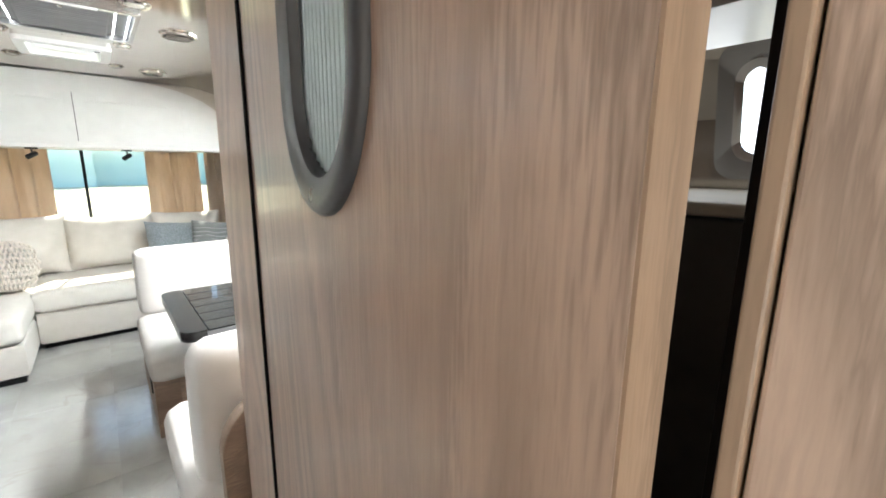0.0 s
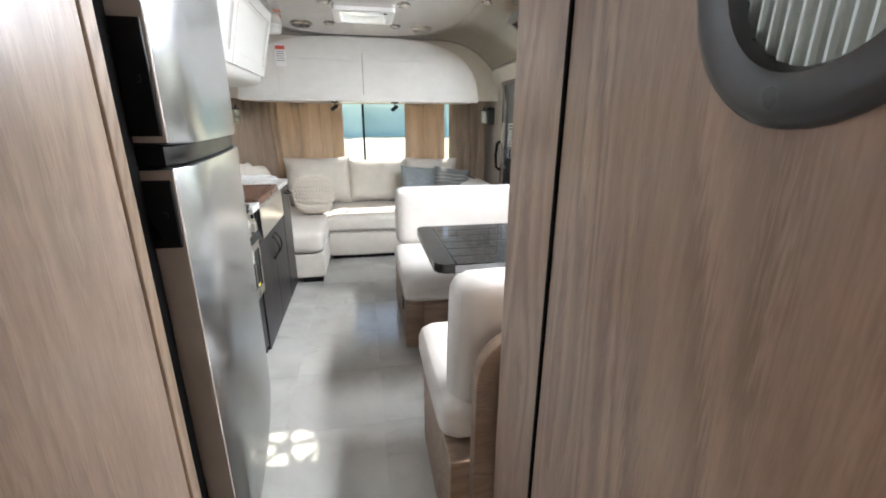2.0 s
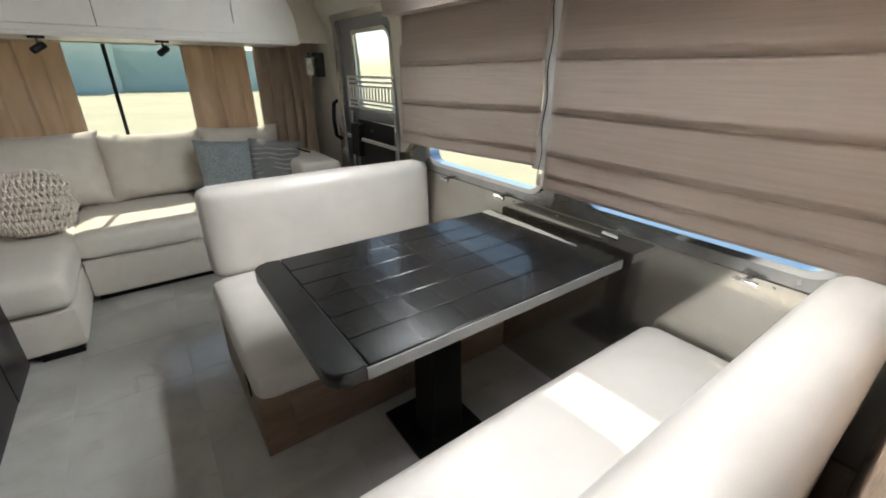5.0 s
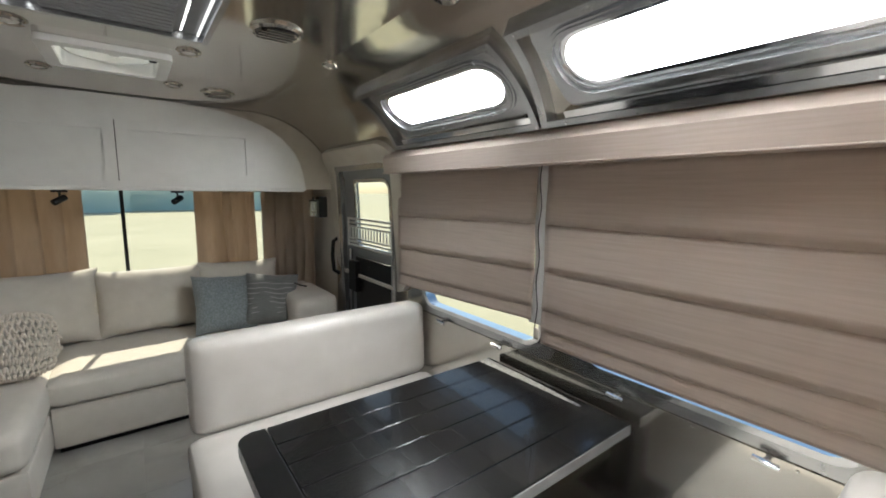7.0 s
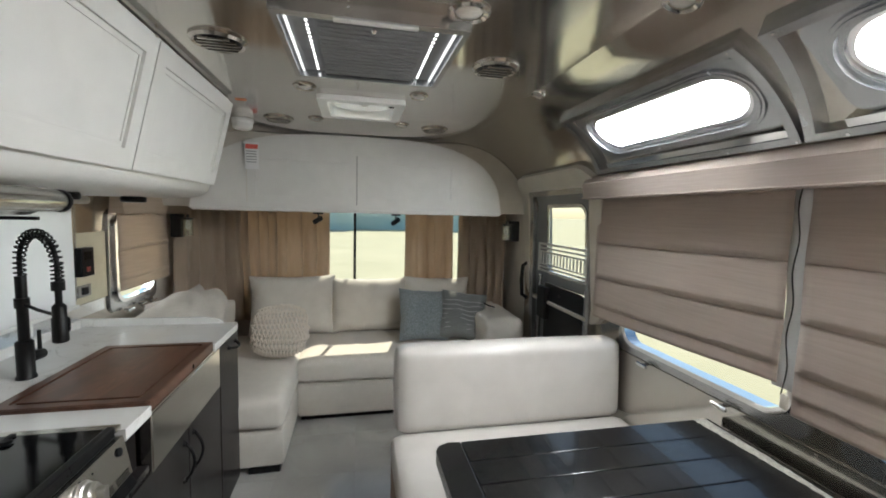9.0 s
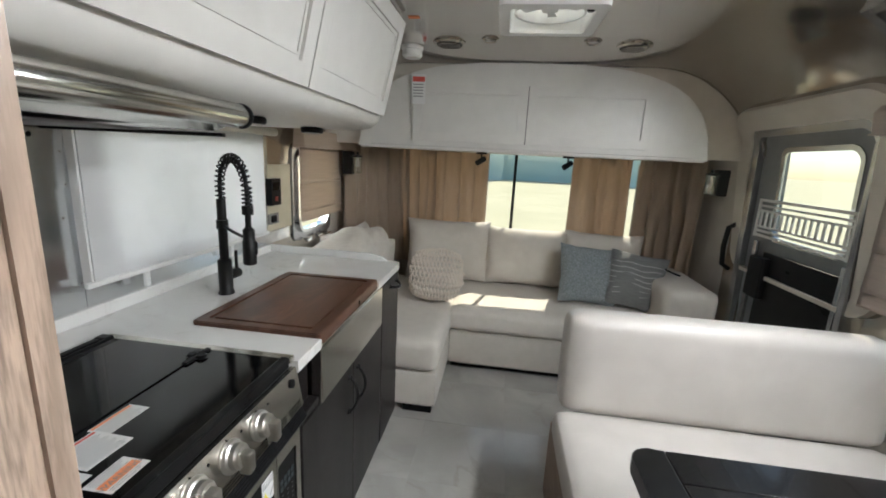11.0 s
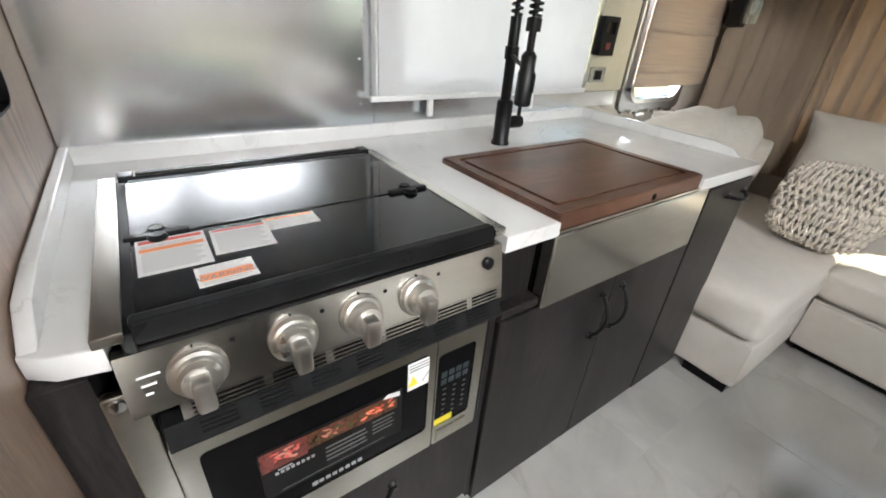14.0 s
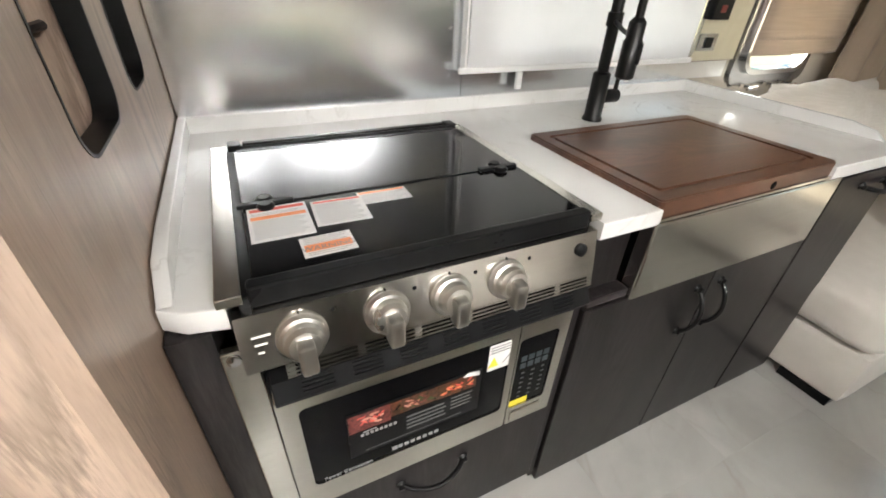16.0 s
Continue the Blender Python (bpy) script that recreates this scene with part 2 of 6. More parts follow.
CHARCOAL.node_tree.nodes["Principled BSDF"].inputs["Specular IOR Level"].default_value = 0.2
BLACK_OAK = wood("black_stained_oak", (0.004, 0.004, 0.0045), (0.011, 0.011, 0.012), "x", 0.8, 0.20, 0.9, coat=0.35, knots=3.0)
BLACK_OAK.node_tree.nodes["Principled BSDF"].inputs["Specular IOR Level"].default_value = 0.32
WALNUT = wood("walnut", (0.045, 0.018, 0.010), (0.165, 0.074, 0.042), "y", 1.6, 0.36, 0.25, knots=1.0, figure=0.72)
WHITE_LAM = surf("white_cabinet_laminate", (0.65, 0.64, 0.61), (0.70, 0.69, 0.66), rough=0.35, bump=0.03)
QUARTZ = stone("white_quartz", (0.72, 0.71, 0.69), (0.80, 0.80, 0.785), (0.42, 0.39, 0.36), scale=2.4, width=0.012, amount=0.55, rough=0.13)
LEATHER = surf("white_upholstery", (0.54, 0.51, 0.475), (0.61, 0.578, 0.54), scale=5, rough=0.36, rough_var=0.06, bump=0.28, fine=420, dist=0.0008)
SOFA = weave("cream_sofa_cloth", (0.60, 0.56, 0.50), (0.71, 0.67, 0.61), 900, 0.9, 0.35, slub=(5, 5, 5), mottle=1.0)
THROW = weave("cream_throw", (0.66, 0.61, 0.54), (0.76, 0.71, 0.64), 260, 0.95, 0.6)
KNIT = weave("cream_knit", (0.70, 0.63, 0.54), (0.80, 0.73, 0.64), 500, 0.95, 0.5)
GREY_CLOTH = weave("blue_grey_cloth", (0.165, 0.19, 0.20), (0.295, 0.33, 0.345), 500, 0.9, 0.6, slub=(28, 28, 28), mottle=0.35)
GREY_CLOTH2 = weave("grey_striped_cloth", (0.15, 0.155, 0.155), (0.22, 0.225, 0.225), 500, 0.9, 0.6)
STRIPE = weave("pale_stripe", (0.36, 0.36, 0.35), (0.45, 0.45, 0.44), 500, 0.9, 0.4)
CURTAIN = weave("tan_linen_curtain", (0.44, 0.35, 0.265), (0.58, 0.475, 0.37), 900, 0.9, 0.3, through_light=0.38, slub=(9, 9, 2), mottle=1.0)
BLIND = weave("mauve_linen_blind", (0.41, 0.338, 0.285), (0.55, 0.462, 0.40), 1500, 0.85, 0.2, through_light=0.25, slub=(1.6, 1.6, 40), mottle=0.95)
BLIND2 = weave("beige_linen_blind", (0.50, 0.40, 0.30), (0.60, 0.49, 0.38), 1500, 0.85, 0.3, through_light=0.25, slub=(1.2, 1.2, 50))
ROLLER = surf("white_roller_cloth", (0.80, 0.80, 0.80), (0.84, 0.84, 0.84), rough=0.6, bump=0.02, through_light=0.3)
VINYL_TILE = stone("marbled_vinyl_tile", (0.37, 0.365, 0.34), (0.49, 0.48, 0.455), (0.31, 0.28, 0.24), scale=1.6, width=0.03, amount=0.4, rough=0.15, bump=0.035)
JOINT = surf("tile_joint", (0.36, 0.35, 0.33), (0.42, 0.41, 0.39), rough=0.5)
STEEL = brushed("brushed_steel", (0.64, 0.63, 0.59), 0.19, (1, 1, 40), bump=0.0)
STEEL_H = brushed("brushed_steel_trim", (0.68, 0.66, 0.61), 0.22, (40, 1, 40), bump=0.0)
FRIDGE = brushed("fridge_steel", (0.62, 0.64, 0.66), 0.26, (0.6, 0.6, 0.6), bump=0.0, var=0.02)
CHROME = surf("chrome", (0.78, 0.78, 0.78), (0.82, 0.82, 0.82), rough=0.1, rough_var=0.04, metal=1.0, bump=0.0)
FRAME_ALU = surf("window_frame_aluminium", (0.45, 0.46, 0.475), (0.53, 0.54, 0.555), rough=0.24, metal=0.9, bump=0.03)
SATIN = surf("satin_nickel_knob", (0.62, 0.60, 0.56), (0.68, 0.66, 0.62), rough=0.3, metal=1.0, bump=0.02)
BLACK = surf("black_metal", (0.006, 0.006, 0.006), (0.010, 0.010, 0.010), rough=0.36, bump=0.04, spec=0.25)
BLACK_PL = surf("black_plastic", (0.007, 0.007, 0.0075), (0.010, 0.010, 0.0105), rough=0.3, bump=0.05, spec=0.12)
LID_GLASS = surf("dark_lid_glass", (0.004, 0.004, 0.0045), (0.006, 0.006, 0.0065), rough=0.08, rough_var=0.02, bump=0.0, spec=0.36)
BLACK_GLASS = surf("black_glass", (0.003, 0.003, 0.0035), (0.004, 0.004, 0.0045), rough=0.06, rough_var=0.02, bump=0.0, spec=0.12)
OVAL_RING = surf("dark_grey_ring", (0.045, 0.05, 0.058), (0.06, 0.066, 0.074), rough=0.3, bump=0.03)
# near black for the door seal, and for shade painted into gaps and hollows
SEAL_AND_GAP = surf("dark_seal_and_gap_shade", (0.003, 0.003, 0.003), (0.006, 0.006, 0.006), rough=0.7, spec=0.06)
WHITE_PL = surf("white_plastic", (0.74, 0.74, 0.72), (0.79, 0.79, 0.77), rough=0.35, bump=0.02)
BEIGE_PL = surf("beige_moulding", (0.58, 0.54, 0.47), (0.64, 0.60, 0.53), rough=0.4, bump=0.03)
PAPER = surf("white_paper", (0.74, 0.74, 0.73), (0.80, 0.80, 0.79), rough=0.5, bump=0.02)
FAINT_INK = surf("faint_grey_ink", (0.09, 0.09, 0.09), (0.13, 0.13, 0.13), rough=0.6)
GREEN_INK = surf("dark_green_ink", (0.02, 0.05, 0.012), (0.05, 0.09, 0.02), rough=0.4)
PINK_INK = surf("pale_meat_ink", (0.40, 0.16, 0.12), (0.52, 0.24, 0.18), rough=0.4)
PRINT = surf("grey_print", (0.22, 0.22, 0.22), (0.30, 0.30, 0.30), rough=0.6)
RED_INK = surf("red_ink", (0.62, 0.08, 0.06), (0.70, 0.12, 0.09), rough=0.5)
ORANGE_INK = surf("orange_ink", (0.80, 0.26, 0.10), (0.86, 0.32, 0.14), rough=0.5)
YELLOW_INK = surf("yellow_ink", (0.80, 0.66, 0.03), (0.86, 0.72, 0.05), rough=0.5)
DIM_INK = surf("worn_grey_ink", (0.30, 0.30, 0.30), (0.36, 0.36, 0.36), rough=0.5)
MEAT = surf("meat_print", (0.03, 0.007, 0.006), (0.22, 0.06, 0.05), scale=75, rough=0.3, detail=4, distort=1.5)
SALAD = surf("salad_print", (0.004, 0.006, 0.003), (0.14, 0.05, 0.02), scale=85, rough=0.3, detail=4, distort=1.5)
FOOD = surf("red_food_print", (0.008, 0.004, 0.003), (0.30, 0.06, 0.012), scale=75, rough=0.3, detail=4, distort=1.5)
def thin_glass(name, gloss=0.05):
    """A window pane: clear, with a faint mirror gloss."""
    m, nt, n, l, p = nodes_of(name)
    tr, gl, mx = n.new("ShaderNodeBsdfTransparent"), n.new("ShaderNodeBsdfGlossy"), n.new("ShaderNodeMixShader")
    gl.inputs["Roughness"].default_value = 0.02
    tr.inputs["Color"].default_value = (0.93, 0.96, 0.93, 1)
    mx.inputs[0].default_value = gloss
    l.new(tr.outputs[0], mx.inputs[1]); l.new(gl.outputs[0], mx.inputs[2])
    l.new(mx.outputs[0], n["Material Output"].inputs["Surface"])
    return m


GLASS = thin_glass("window_glass")
SHADE_GLASS = thin_glass("lamp_shade_glass", 0.28)
FROST = clear("ribbed_frosted_glass", (0.66, 0.72, 0.69), 0.5)
def hazy_glass(name):
    """Hazed acrylic of the roof windows: part clear, part scattering."""
    m, nt, n, l, p = nodes_of(name)
    tr, tl, mx = n.new("ShaderNodeBsdfTransparent"), n.new("ShaderNodeBsdfTranslucent"), n.new("ShaderNodeMixShader")
    tl.inputs["Color"].default_value = (0.9, 0.92, 0.93, 1)
    mx.inputs[0].default_value = 0.45
    l.new(tr.outputs[0], mx.inputs[1]); l.new(tl.outputs[0], mx.inputs[2])
    l.new(mx.outputs[0], n["Material Output"].inputs["Surface"])
    return m


HAZE = hazy_glass("hazed_acrylic")
LED = glow("led_diode", (1.0, 0.97, 0.90), 4.0)
LED_DIM = glow("led_strip_cover", (1.0, 0.98, 0.94), 1.1)
FILTER = surf("grey_filter_grille", (0.17, 0.17, 0.18), (0.23, 0.23, 0.24), rough=0.6)
LENS = surf("lamp_lens", (0.62, 0.60, 0.55), (0.70, 0.68, 0.62), rough=0.25)
GROUND = surf("pale_concrete", (0.52, 0.46, 0.315), (0.62, 0.55, 0.39), scale=0.4, rough=0.9, bump=0.2, fine=30)
# distance haze is mixed into this pale blue-green
TEAL = surf("hazed_teal_hedge", (0.46, 0.60, 0.57), (0.56, 0.69, 0.64), scale=0.35, rough=0.9)
SKIN = surf("outer_aluminium", (0.55, 0.55, 0.55), (0.62, 0.62, 0.62), rough=0.3, metal=1.0)


# ---- mesh helpers ----
def part(name, bm, material, parent=None, label="", smooth=True):
    """One mesh object of a bmesh in world coordinates, under a thing or a part, or on its own."""
    me = bpy.data.meshes.new(name)
    bmesh.ops.recalc_face_normals(bm, faces=bm.faces)
    lay = bm.faces.layers.int.get("flat")
    bm.normal_update()
    rounds = [smooth and not (lay and max(abs(f.normal.x), abs(f.normal.y), abs(f.normal.z)) > 0.9998) for f in bm.faces]
    if lay:
        bm.faces.layers.int.remove(lay)
    bm.to_mesh(me); bm.free()
    me.polygons.foreach_set("use_smooth", [smooth] * len(rounds))
    if smooth:
        me.set_sharp_from_angle(angle=radians(38))
        me.polygons.foreach_set("use_smooth", rounds)
    me.materials.append(material)
    ob = new(name, me)
    if parent is not None:
        ob.parent = parent
        m = parent.matrix_basis.inverted() if parent.type == "EMPTY" else Matrix.Identity(4)
        ob.matrix_parent_inverse = m
    if label:
        ob["label"] = label
    return ob


def thing(name, base, label, category, group="", kind=""):
    e = new(name)
    e.empty_display_size = 0.1
    e.location = base
    e.matrix_basis = Matrix.Translation(base)
    return tagged(e, label, category, group, kind)


def box(bm, x0, x1, y0, y1, z0, z1, bevel=0.0, seg=2):
    lay = bm.faces.layers.int.get("flat") or bm.faces.layers.int.new("flat")
    r = bmesh.ops.create_cube(bm, size=1.0)["verts"]
    for f in {f for v in r for f in v.link_faces}:
        f[lay] = 1
    for v in r:
        v.co = Vector((x0 + (v.co.x + 0.5) * (x1 - x0), y0 + (v.co.y + 0.5) * (y1 - y0), z0 + (v.co.z + 0.5) * (z1 - z0)))
    if bevel:
        es = list({e for v in r for e in v.link_edges})
        for f in bmesh.ops.bevel(bm, geom=es, offset=bevel, segments=seg, affect="EDGES", profile=0.5)["faces"]:
            f[lay] = 0
    return bm


def B(*a, **k):
    return box(bmesh.new(), *a, **k)


def prism(bm, pts, axis, a, b, bevel=0.0, seg=2):
    """A polygon (in the plane across axis, in the order of the two other axes) drawn out from a to b along axis."""
    i = "xyz".index(axis)
    lay = bm.faces.layers.int.get("flat") or bm.faces.layers.int.new("flat")
    def at(p, h):
        v = [p[0], p[1]]; v.insert(i, h)
        return Vector(v)
    lo = [bm.verts.new(at(p, a)) for p in pts]; hi = [bm.verts.new(at(p, b)) for p in pts]
    fs = [bm.faces.new(lo), bm.faces.new(hi[::-1])]
    for k in range(len(pts)):
        j = (k + 1) % len(pts)
        fs.append(bm.faces.new((lo[k], hi[k], hi[j], lo[j])))
    fs[0][lay] = fs[1][lay] = 1
    if bevel:
        es = list(fs[0].edges) + list(fs[1].edges)
        for f in bmesh.ops.bevel(bm, geom=es, offset=bevel, segments=seg, affect="EDGES", profile=0.5)["faces"]:
            f[lay] = 0
    return bm


def rrect(u0, u1, v0, v1, r, n=6):
    out = []
    for cu, cv, a0 in ((u1 - r, v1 - r, 0), (u0 + r, v1 - r, 90), (u0 + r, v0 + r, 180), (u1 - r, v0 + r, 270)):
        for k in range(n + 1):
            a = radians(a0 + 90 * k / n)
            out.append((cu + r * math.cos(a), cv + r * math.sin(a)))
    return out


def ring(bm, outer, inner, place, h0, h1):
    """A frame between two loops of as many points; place(u, v, h) gives the point in space."""
    n = len(outer)
    q = [[bm.verts.new(place(*p, h)) for p in loop] for loop, h in ((outer, h0), (outer, h1), (inner, h1), (inner, h0))]
    for a in range(4):
        for k in range(n):
            j = (k + 1) % n
            bm.faces.new((q[a][k], q[a][j], q[(a + 1) % 4][j], q[(a + 1) % 4][k]))
    return bm


def plate(bm, loop, place, h0, h1):
    lo = [bm.verts.new(place(*p, h0)) for p in loop]; hi = [bm.verts.new(place(*p, h1)) for p in loop]
    bm.faces.new(lo); bm.faces.new(hi[::-1])
    for k in range(len(loop)):
        j = (k + 1) % len(loop)
        bm.faces.new((lo[k], hi[k], hi[j], lo[j]))
    return bm


def cyl(bm, p0, p1, r0, r1=None, seg=20, bevel=0.0):
    p0, p1 = Vector(p0), Vector(p1)
    d = p1 - p0
    m = Matrix.Translation((p0 + p1) / 2) @ d.to_track_quat("Z", "Y").to_matrix().to_4x4()
    r = bmesh.ops.create_cone(bm, cap_ends=True, segments=seg, radius1=r0, radius2=r0 if r1 is None else r1, depth=d.length, matrix=m)["verts"]
    if bevel:
        fs = {f for v in r for f in v.link_faces if len(f.verts) > 4}
        es = list({e for f in fs for e in f.edges})
        bmesh.ops.bevel(bm, geom=es, offset=bevel, segments=2, affect="EDGES", profile=0.5)
    return bm


def C(*a, **k):
    return cyl(bmesh.new(), *a, **k)


def tube(bm, pts, r, seg=8, closed=False):
    pts = [Vector(p) for p in pts]
    n = len(pts)
    loops = []
    up = None
    for i, p in enumerate(pts):
        d = (pts[min(i + 1, n - 1)] - pts[max(i - 1, 0)]).normalized()
        if up is None:
            up = d.orthogonal().normalized()
        up = (up - d * up.dot(d)).normalized()
        s = d.cross(up)
        loops.append([bm.verts.new(p + (up * math.cos(2 * math.pi * k / seg) + s * math.sin(2 * math.pi * k / seg)) * r) for k in range(seg)])
    for a, b in zip(loops, loops[1:]):
        for k in range(seg):
            j = (k + 1) % seg
            bm.faces.new((a[k], a[j], b[j], b[k]))
    bm.faces.new(loops[0][::-1]); bm.faces.new(loops[-1])
    return bm


def lathe(bm, prof_pts, origin, axis=(0, 0, 1), seg=24):
    origin, d = Vector(origin), Vector(axis).normalized()
    u = d.orthogonal().normalized(); w = d.cross(u)
    loops = [[bm.verts.new(origin + d * h + (u * math.cos(2 * math.pi * k / seg) + w * math.sin(2 * math.pi * k / seg)) * max(r, 1e-4)) for k in range(seg)]
             for r, h in prof_pts]
    for a, b in zip(loops, loops[1:]):
        for k in range(seg):
            j = (k + 1) % seg
            bm.faces.new((a[k], a[j], b[j], b[k]))
    bm.faces.new(loops[0][::-1]); bm.faces.new(loops[-1])
    return bm


def soft(bm, c, size, r, bulge=(0, 0, 0), m=None, n=14, crumple=0.0, seed=0.0, pinch=0.0):
    """A cushion: a rounded box, its faces puffed outwards, with small uneven folds; pinch pulls its corners out."""
    hx, hy, hz = (s / 2 for s in size)
    r = min(r, hx, hy, hz)
    g = {}
    def at(q):
        if q not in g:
            g[q] = bm.verts.new([2 * k / n - 1 for k in q])
        return g[q]
    for ax in range(3):
        for end in (0, n):
            for i in range(n):
                for j in range(n):
                    quad = []
                    for di, dj in ((0, 0), (1, 0), (1, 1), (0, 1)):
                        k = [i + di, j + dj]; k.insert(ax, end)
                        quad.append(at(tuple(k)))
                    bm.faces.new(quad)
    seen = list(g.values())
    m = m or Matrix.Identity(4)
    c = Vector(c)
    for v in seen:
        q = v.co
        u = [math.copysign(abs(a) ** 0.8, a) for a in q]
        p = Vector((u[0] * hx, u[1] * hy, u[2] * hz))
        core = Vector((max(-hx + r, min(hx - r, p.x)), max(-hy + r, min(hy - r, p.y)), max(-hz + r, min(hz - r, p.z))))
        d = p - core
        p = core + (d.normalized() * r if d.length > 1e-6 else d)
        fx, fy, fz = 1 - (p.x / hx) ** 2, 1 - (p.y / hy) ** 2, 1 - (p.z / hz) ** 2
        fx, fy, fz = max(fx, 0), max(fy, 0), max(fz, 0)
        p += Vector((math.copysign(1, p.x) * bulge[0] * fy * fz * abs(p.x / hx), math.copysign(1, p.y) * bulge[1] * fx * fz * abs(p.y / hy),
                     math.copysign(1, p.z) * bulge[2] * fx * fy * abs(p.z / hz)))
        if crumple:
            p += noise.noise_vector(p * 7 + Vector((seed, seed * 2, 0))) * crumple + noise.noise_vector(p * 22 + Vector((seed, 0, 3))) * crumple * 0.3
        v.co = c + (m.to_3x3() @ p)
    return bm


def pillow(bm, c, w, h, t, m, seed=0.0, n=20):
    """A scatter pillow: thick in the middle, thin at its seams, with drawn corners."""
    faces = {}
    for side in (1, -1):
        for i in range(n + 1):
            for j in range(n + 1):
                u, v = 2 * i / n - 1, 2 * j / n - 1
                e = 1 - 0.07 * (1 - abs(v) ** 2) * abs(u) ** 3
                f = 1 - 0.07 * (1 - abs(u) ** 2) * abs(v) ** 3
                d = ((1 - u ** 4) * (1 - v ** 4)) ** 0.55
                p = Vector((u * w / 2 * e, side * t / 2 * d, v * h / 2 * f))
                p += noise.noise_vector(p * 7 + Vector((seed, seed, 1))) * 0.014 * (0.3 + d) + noise.noise_vector(p * 19 + Vector((seed, 2, 1))) * 0.004
                key = (side if d > 0 else 0, i, j)
                if key not in faces:
                    faces[key] = bm.verts.new(Vector(c) + m.to_3x3() @ p)
    for side in (1, -1):
        for i in range(n):
            for j in range(n):
                q = [faces.get((side, a, b)) or faces[(0, a, b)] for a, b in ((i, j), (i + 1, j), (i + 1, j + 1), (i, j + 1))]
                bm.faces.new(q if side > 0 else q[::-1])
    return bm


def lettering(text, size, m, material, parent, depth=0.0006):
    """Words in the built-in font, as a mesh."""
    cu = bpy.data.curves.new("lettering", "FONT")
    cu.body, cu.size, cu.extrude, cu.align_x = text, size, depth, "CENTER"
    tmp = new("lettering", cu)
    me = bpy.data.meshes.new_from_object(tmp.evaluated_get(bpy.context.evaluated_depsgraph_get()))
    bpy.data.objects.remove(tmp)
    me.transform(m)
    bm = bmesh.new(); bm.from_mesh(me)
    return part("lettering", bm, material, parent, smooth=False)


# ---- the shell of the trailer ----
XC, HALF, ROOF = 0.21, 1.42, 2.09
Y0, Y1, NOSE = -1.3, 4.85, 0.84
SPRING, FLAT, RISE = 1.40, 0.76, 0.69       # the side wall bends inwards from SPRING; the roof is flat within FLAT of the middle


def section(s):
    """Half section: distance from the middle and height at s, with the inward normal. s: 0 to 1 is the wall, 1 to 2 the bend."""
    if s <= 1:
        return HALF, SPRING * s, -1.0, 0.0
    a = radians(90) * (s - 1)
    w = HALF - FLAT
    nx, nz = -math.cos(a) / w, -math.sin(a) / RISE
    k = math.hypot(nx, nz)
    return FLAT + w * math.cos(a), SPRING + RISE * math.sin(a), nx / k, nz / k


def s_at(z):
    return z / SPRING if z <= SPRING else 1 + math.asin(min(1, (z - SPRING) / RISE)) / radians(90)


def side(sign):
    """Maps (y, s, inward distance) onto the east (+1) or west (-1) side."""
    def place(y, s, h=0.0):
        x, z, nx, nz = section(s)
        return Vector((XC + sign * (x + nx * h), y, z + nz * h))
    return place


def thicken(bm, middle, depth):
    """Gives a sheet an outer skin, away from middle(point), and closes its rims."""
    outer = {}
    inner_faces = list(bm.faces)
    rims = [e for e in bm.edges if len(e.link_faces) == 1]
    bm.normal_update()
    for v in list(bm.verts):
        d = v.normal if v.normal.dot(v.co - middle(v.co)) > 0 else -v.normal
        outer[v] = bm.verts.new(v.co + d * depth)
    for f in inner_faces:
        bm.faces.new([outer[v] for v in reversed(f.verts)])
    for e in rims:
        a, b = e.verts
        bm.faces.new((a, b, outer[b], outer[a]))


def side_wall(name, sign, holes, label):
    ys = {Y0, Y1, *[h[0] for h in holes], *[h[1] for h in holes]}
    ys |= {Y0 + (Y1 - Y0) * k / 16 for k in range(17)}
    ss = {0.0, 1.0, *[s_at(h[2]) for h in holes], *[s_at(h[3]) for h in holes]} | {1 + k / 14 for k in range(15)}
    ys, ss = sorted(ys), sorted(ss)
    place = side(sign)
    bm = bmesh.new()
    g = {}
    def v(i, j):
        if (i, j) not in g:
            g[i, j] = bm.verts.new(place(ys[i], ss[j]))
        return g[i, j]
    for i in range(len(ys) - 1):
        for j in range(len(ss) - 1):
            y, s = (ys[i] + ys[i + 1]) / 2, (ss[j] + ss[j + 1]) / 2
            if any(h[0] < y < h[1] and s_at(h[2]) < s < s_at(h[3]) for h in holes):
                continue
            bm.faces.new((v(i, j), v(i + 1, j), v(i + 1, j + 1), v(i, j + 1)))
    thicken(bm, lambda p: Vector((XC, p.y, 0.9)), 0.05)
    me_ob = part(name, bm, ALU)
    return tagged(me_ob, label, "wall", kind="structure")


EAST_DOOR = (3.84, 4.60, 0.0, 1.70)
EAST = [EAST_DOOR, (2.60, 3.50, 0.875, 1.58), (1.61, 2.44, 0.875, 1.58), (2.66, 3.46, 1.85, 2.01), (1.52, 2.42, 1.85, 2.01)]
# unseen bedroom window opening, added for the fill lamps
REAR = (-1.15, -0.25, 0.85, 1.55)
EAST += [REAR, (0.64, 0.755, 1.43, 1.70)]
WEST = [(3.02, 3.98, 1.06, 1.54), (4.34, 4.84, 0.95, 1.50), REAR]
wall_e = side_wall("wall_east", 1, EAST, "curved satin aluminium side wall with window openings")
wall_w = side_wall("wall_west", -1, WEST, "curved satin aluminium side wall behind the galley")


def nose_plan(a):
    """The front end in plan, a from 0 (east) to 180 degrees (west), as an offset from its middle."""
    c, s = math.cos(radians(a)), math.sin(radians(a))
    return math.copysign(abs(c) ** (2 / 3.2), c), abs(s) ** (2 / 3.2)


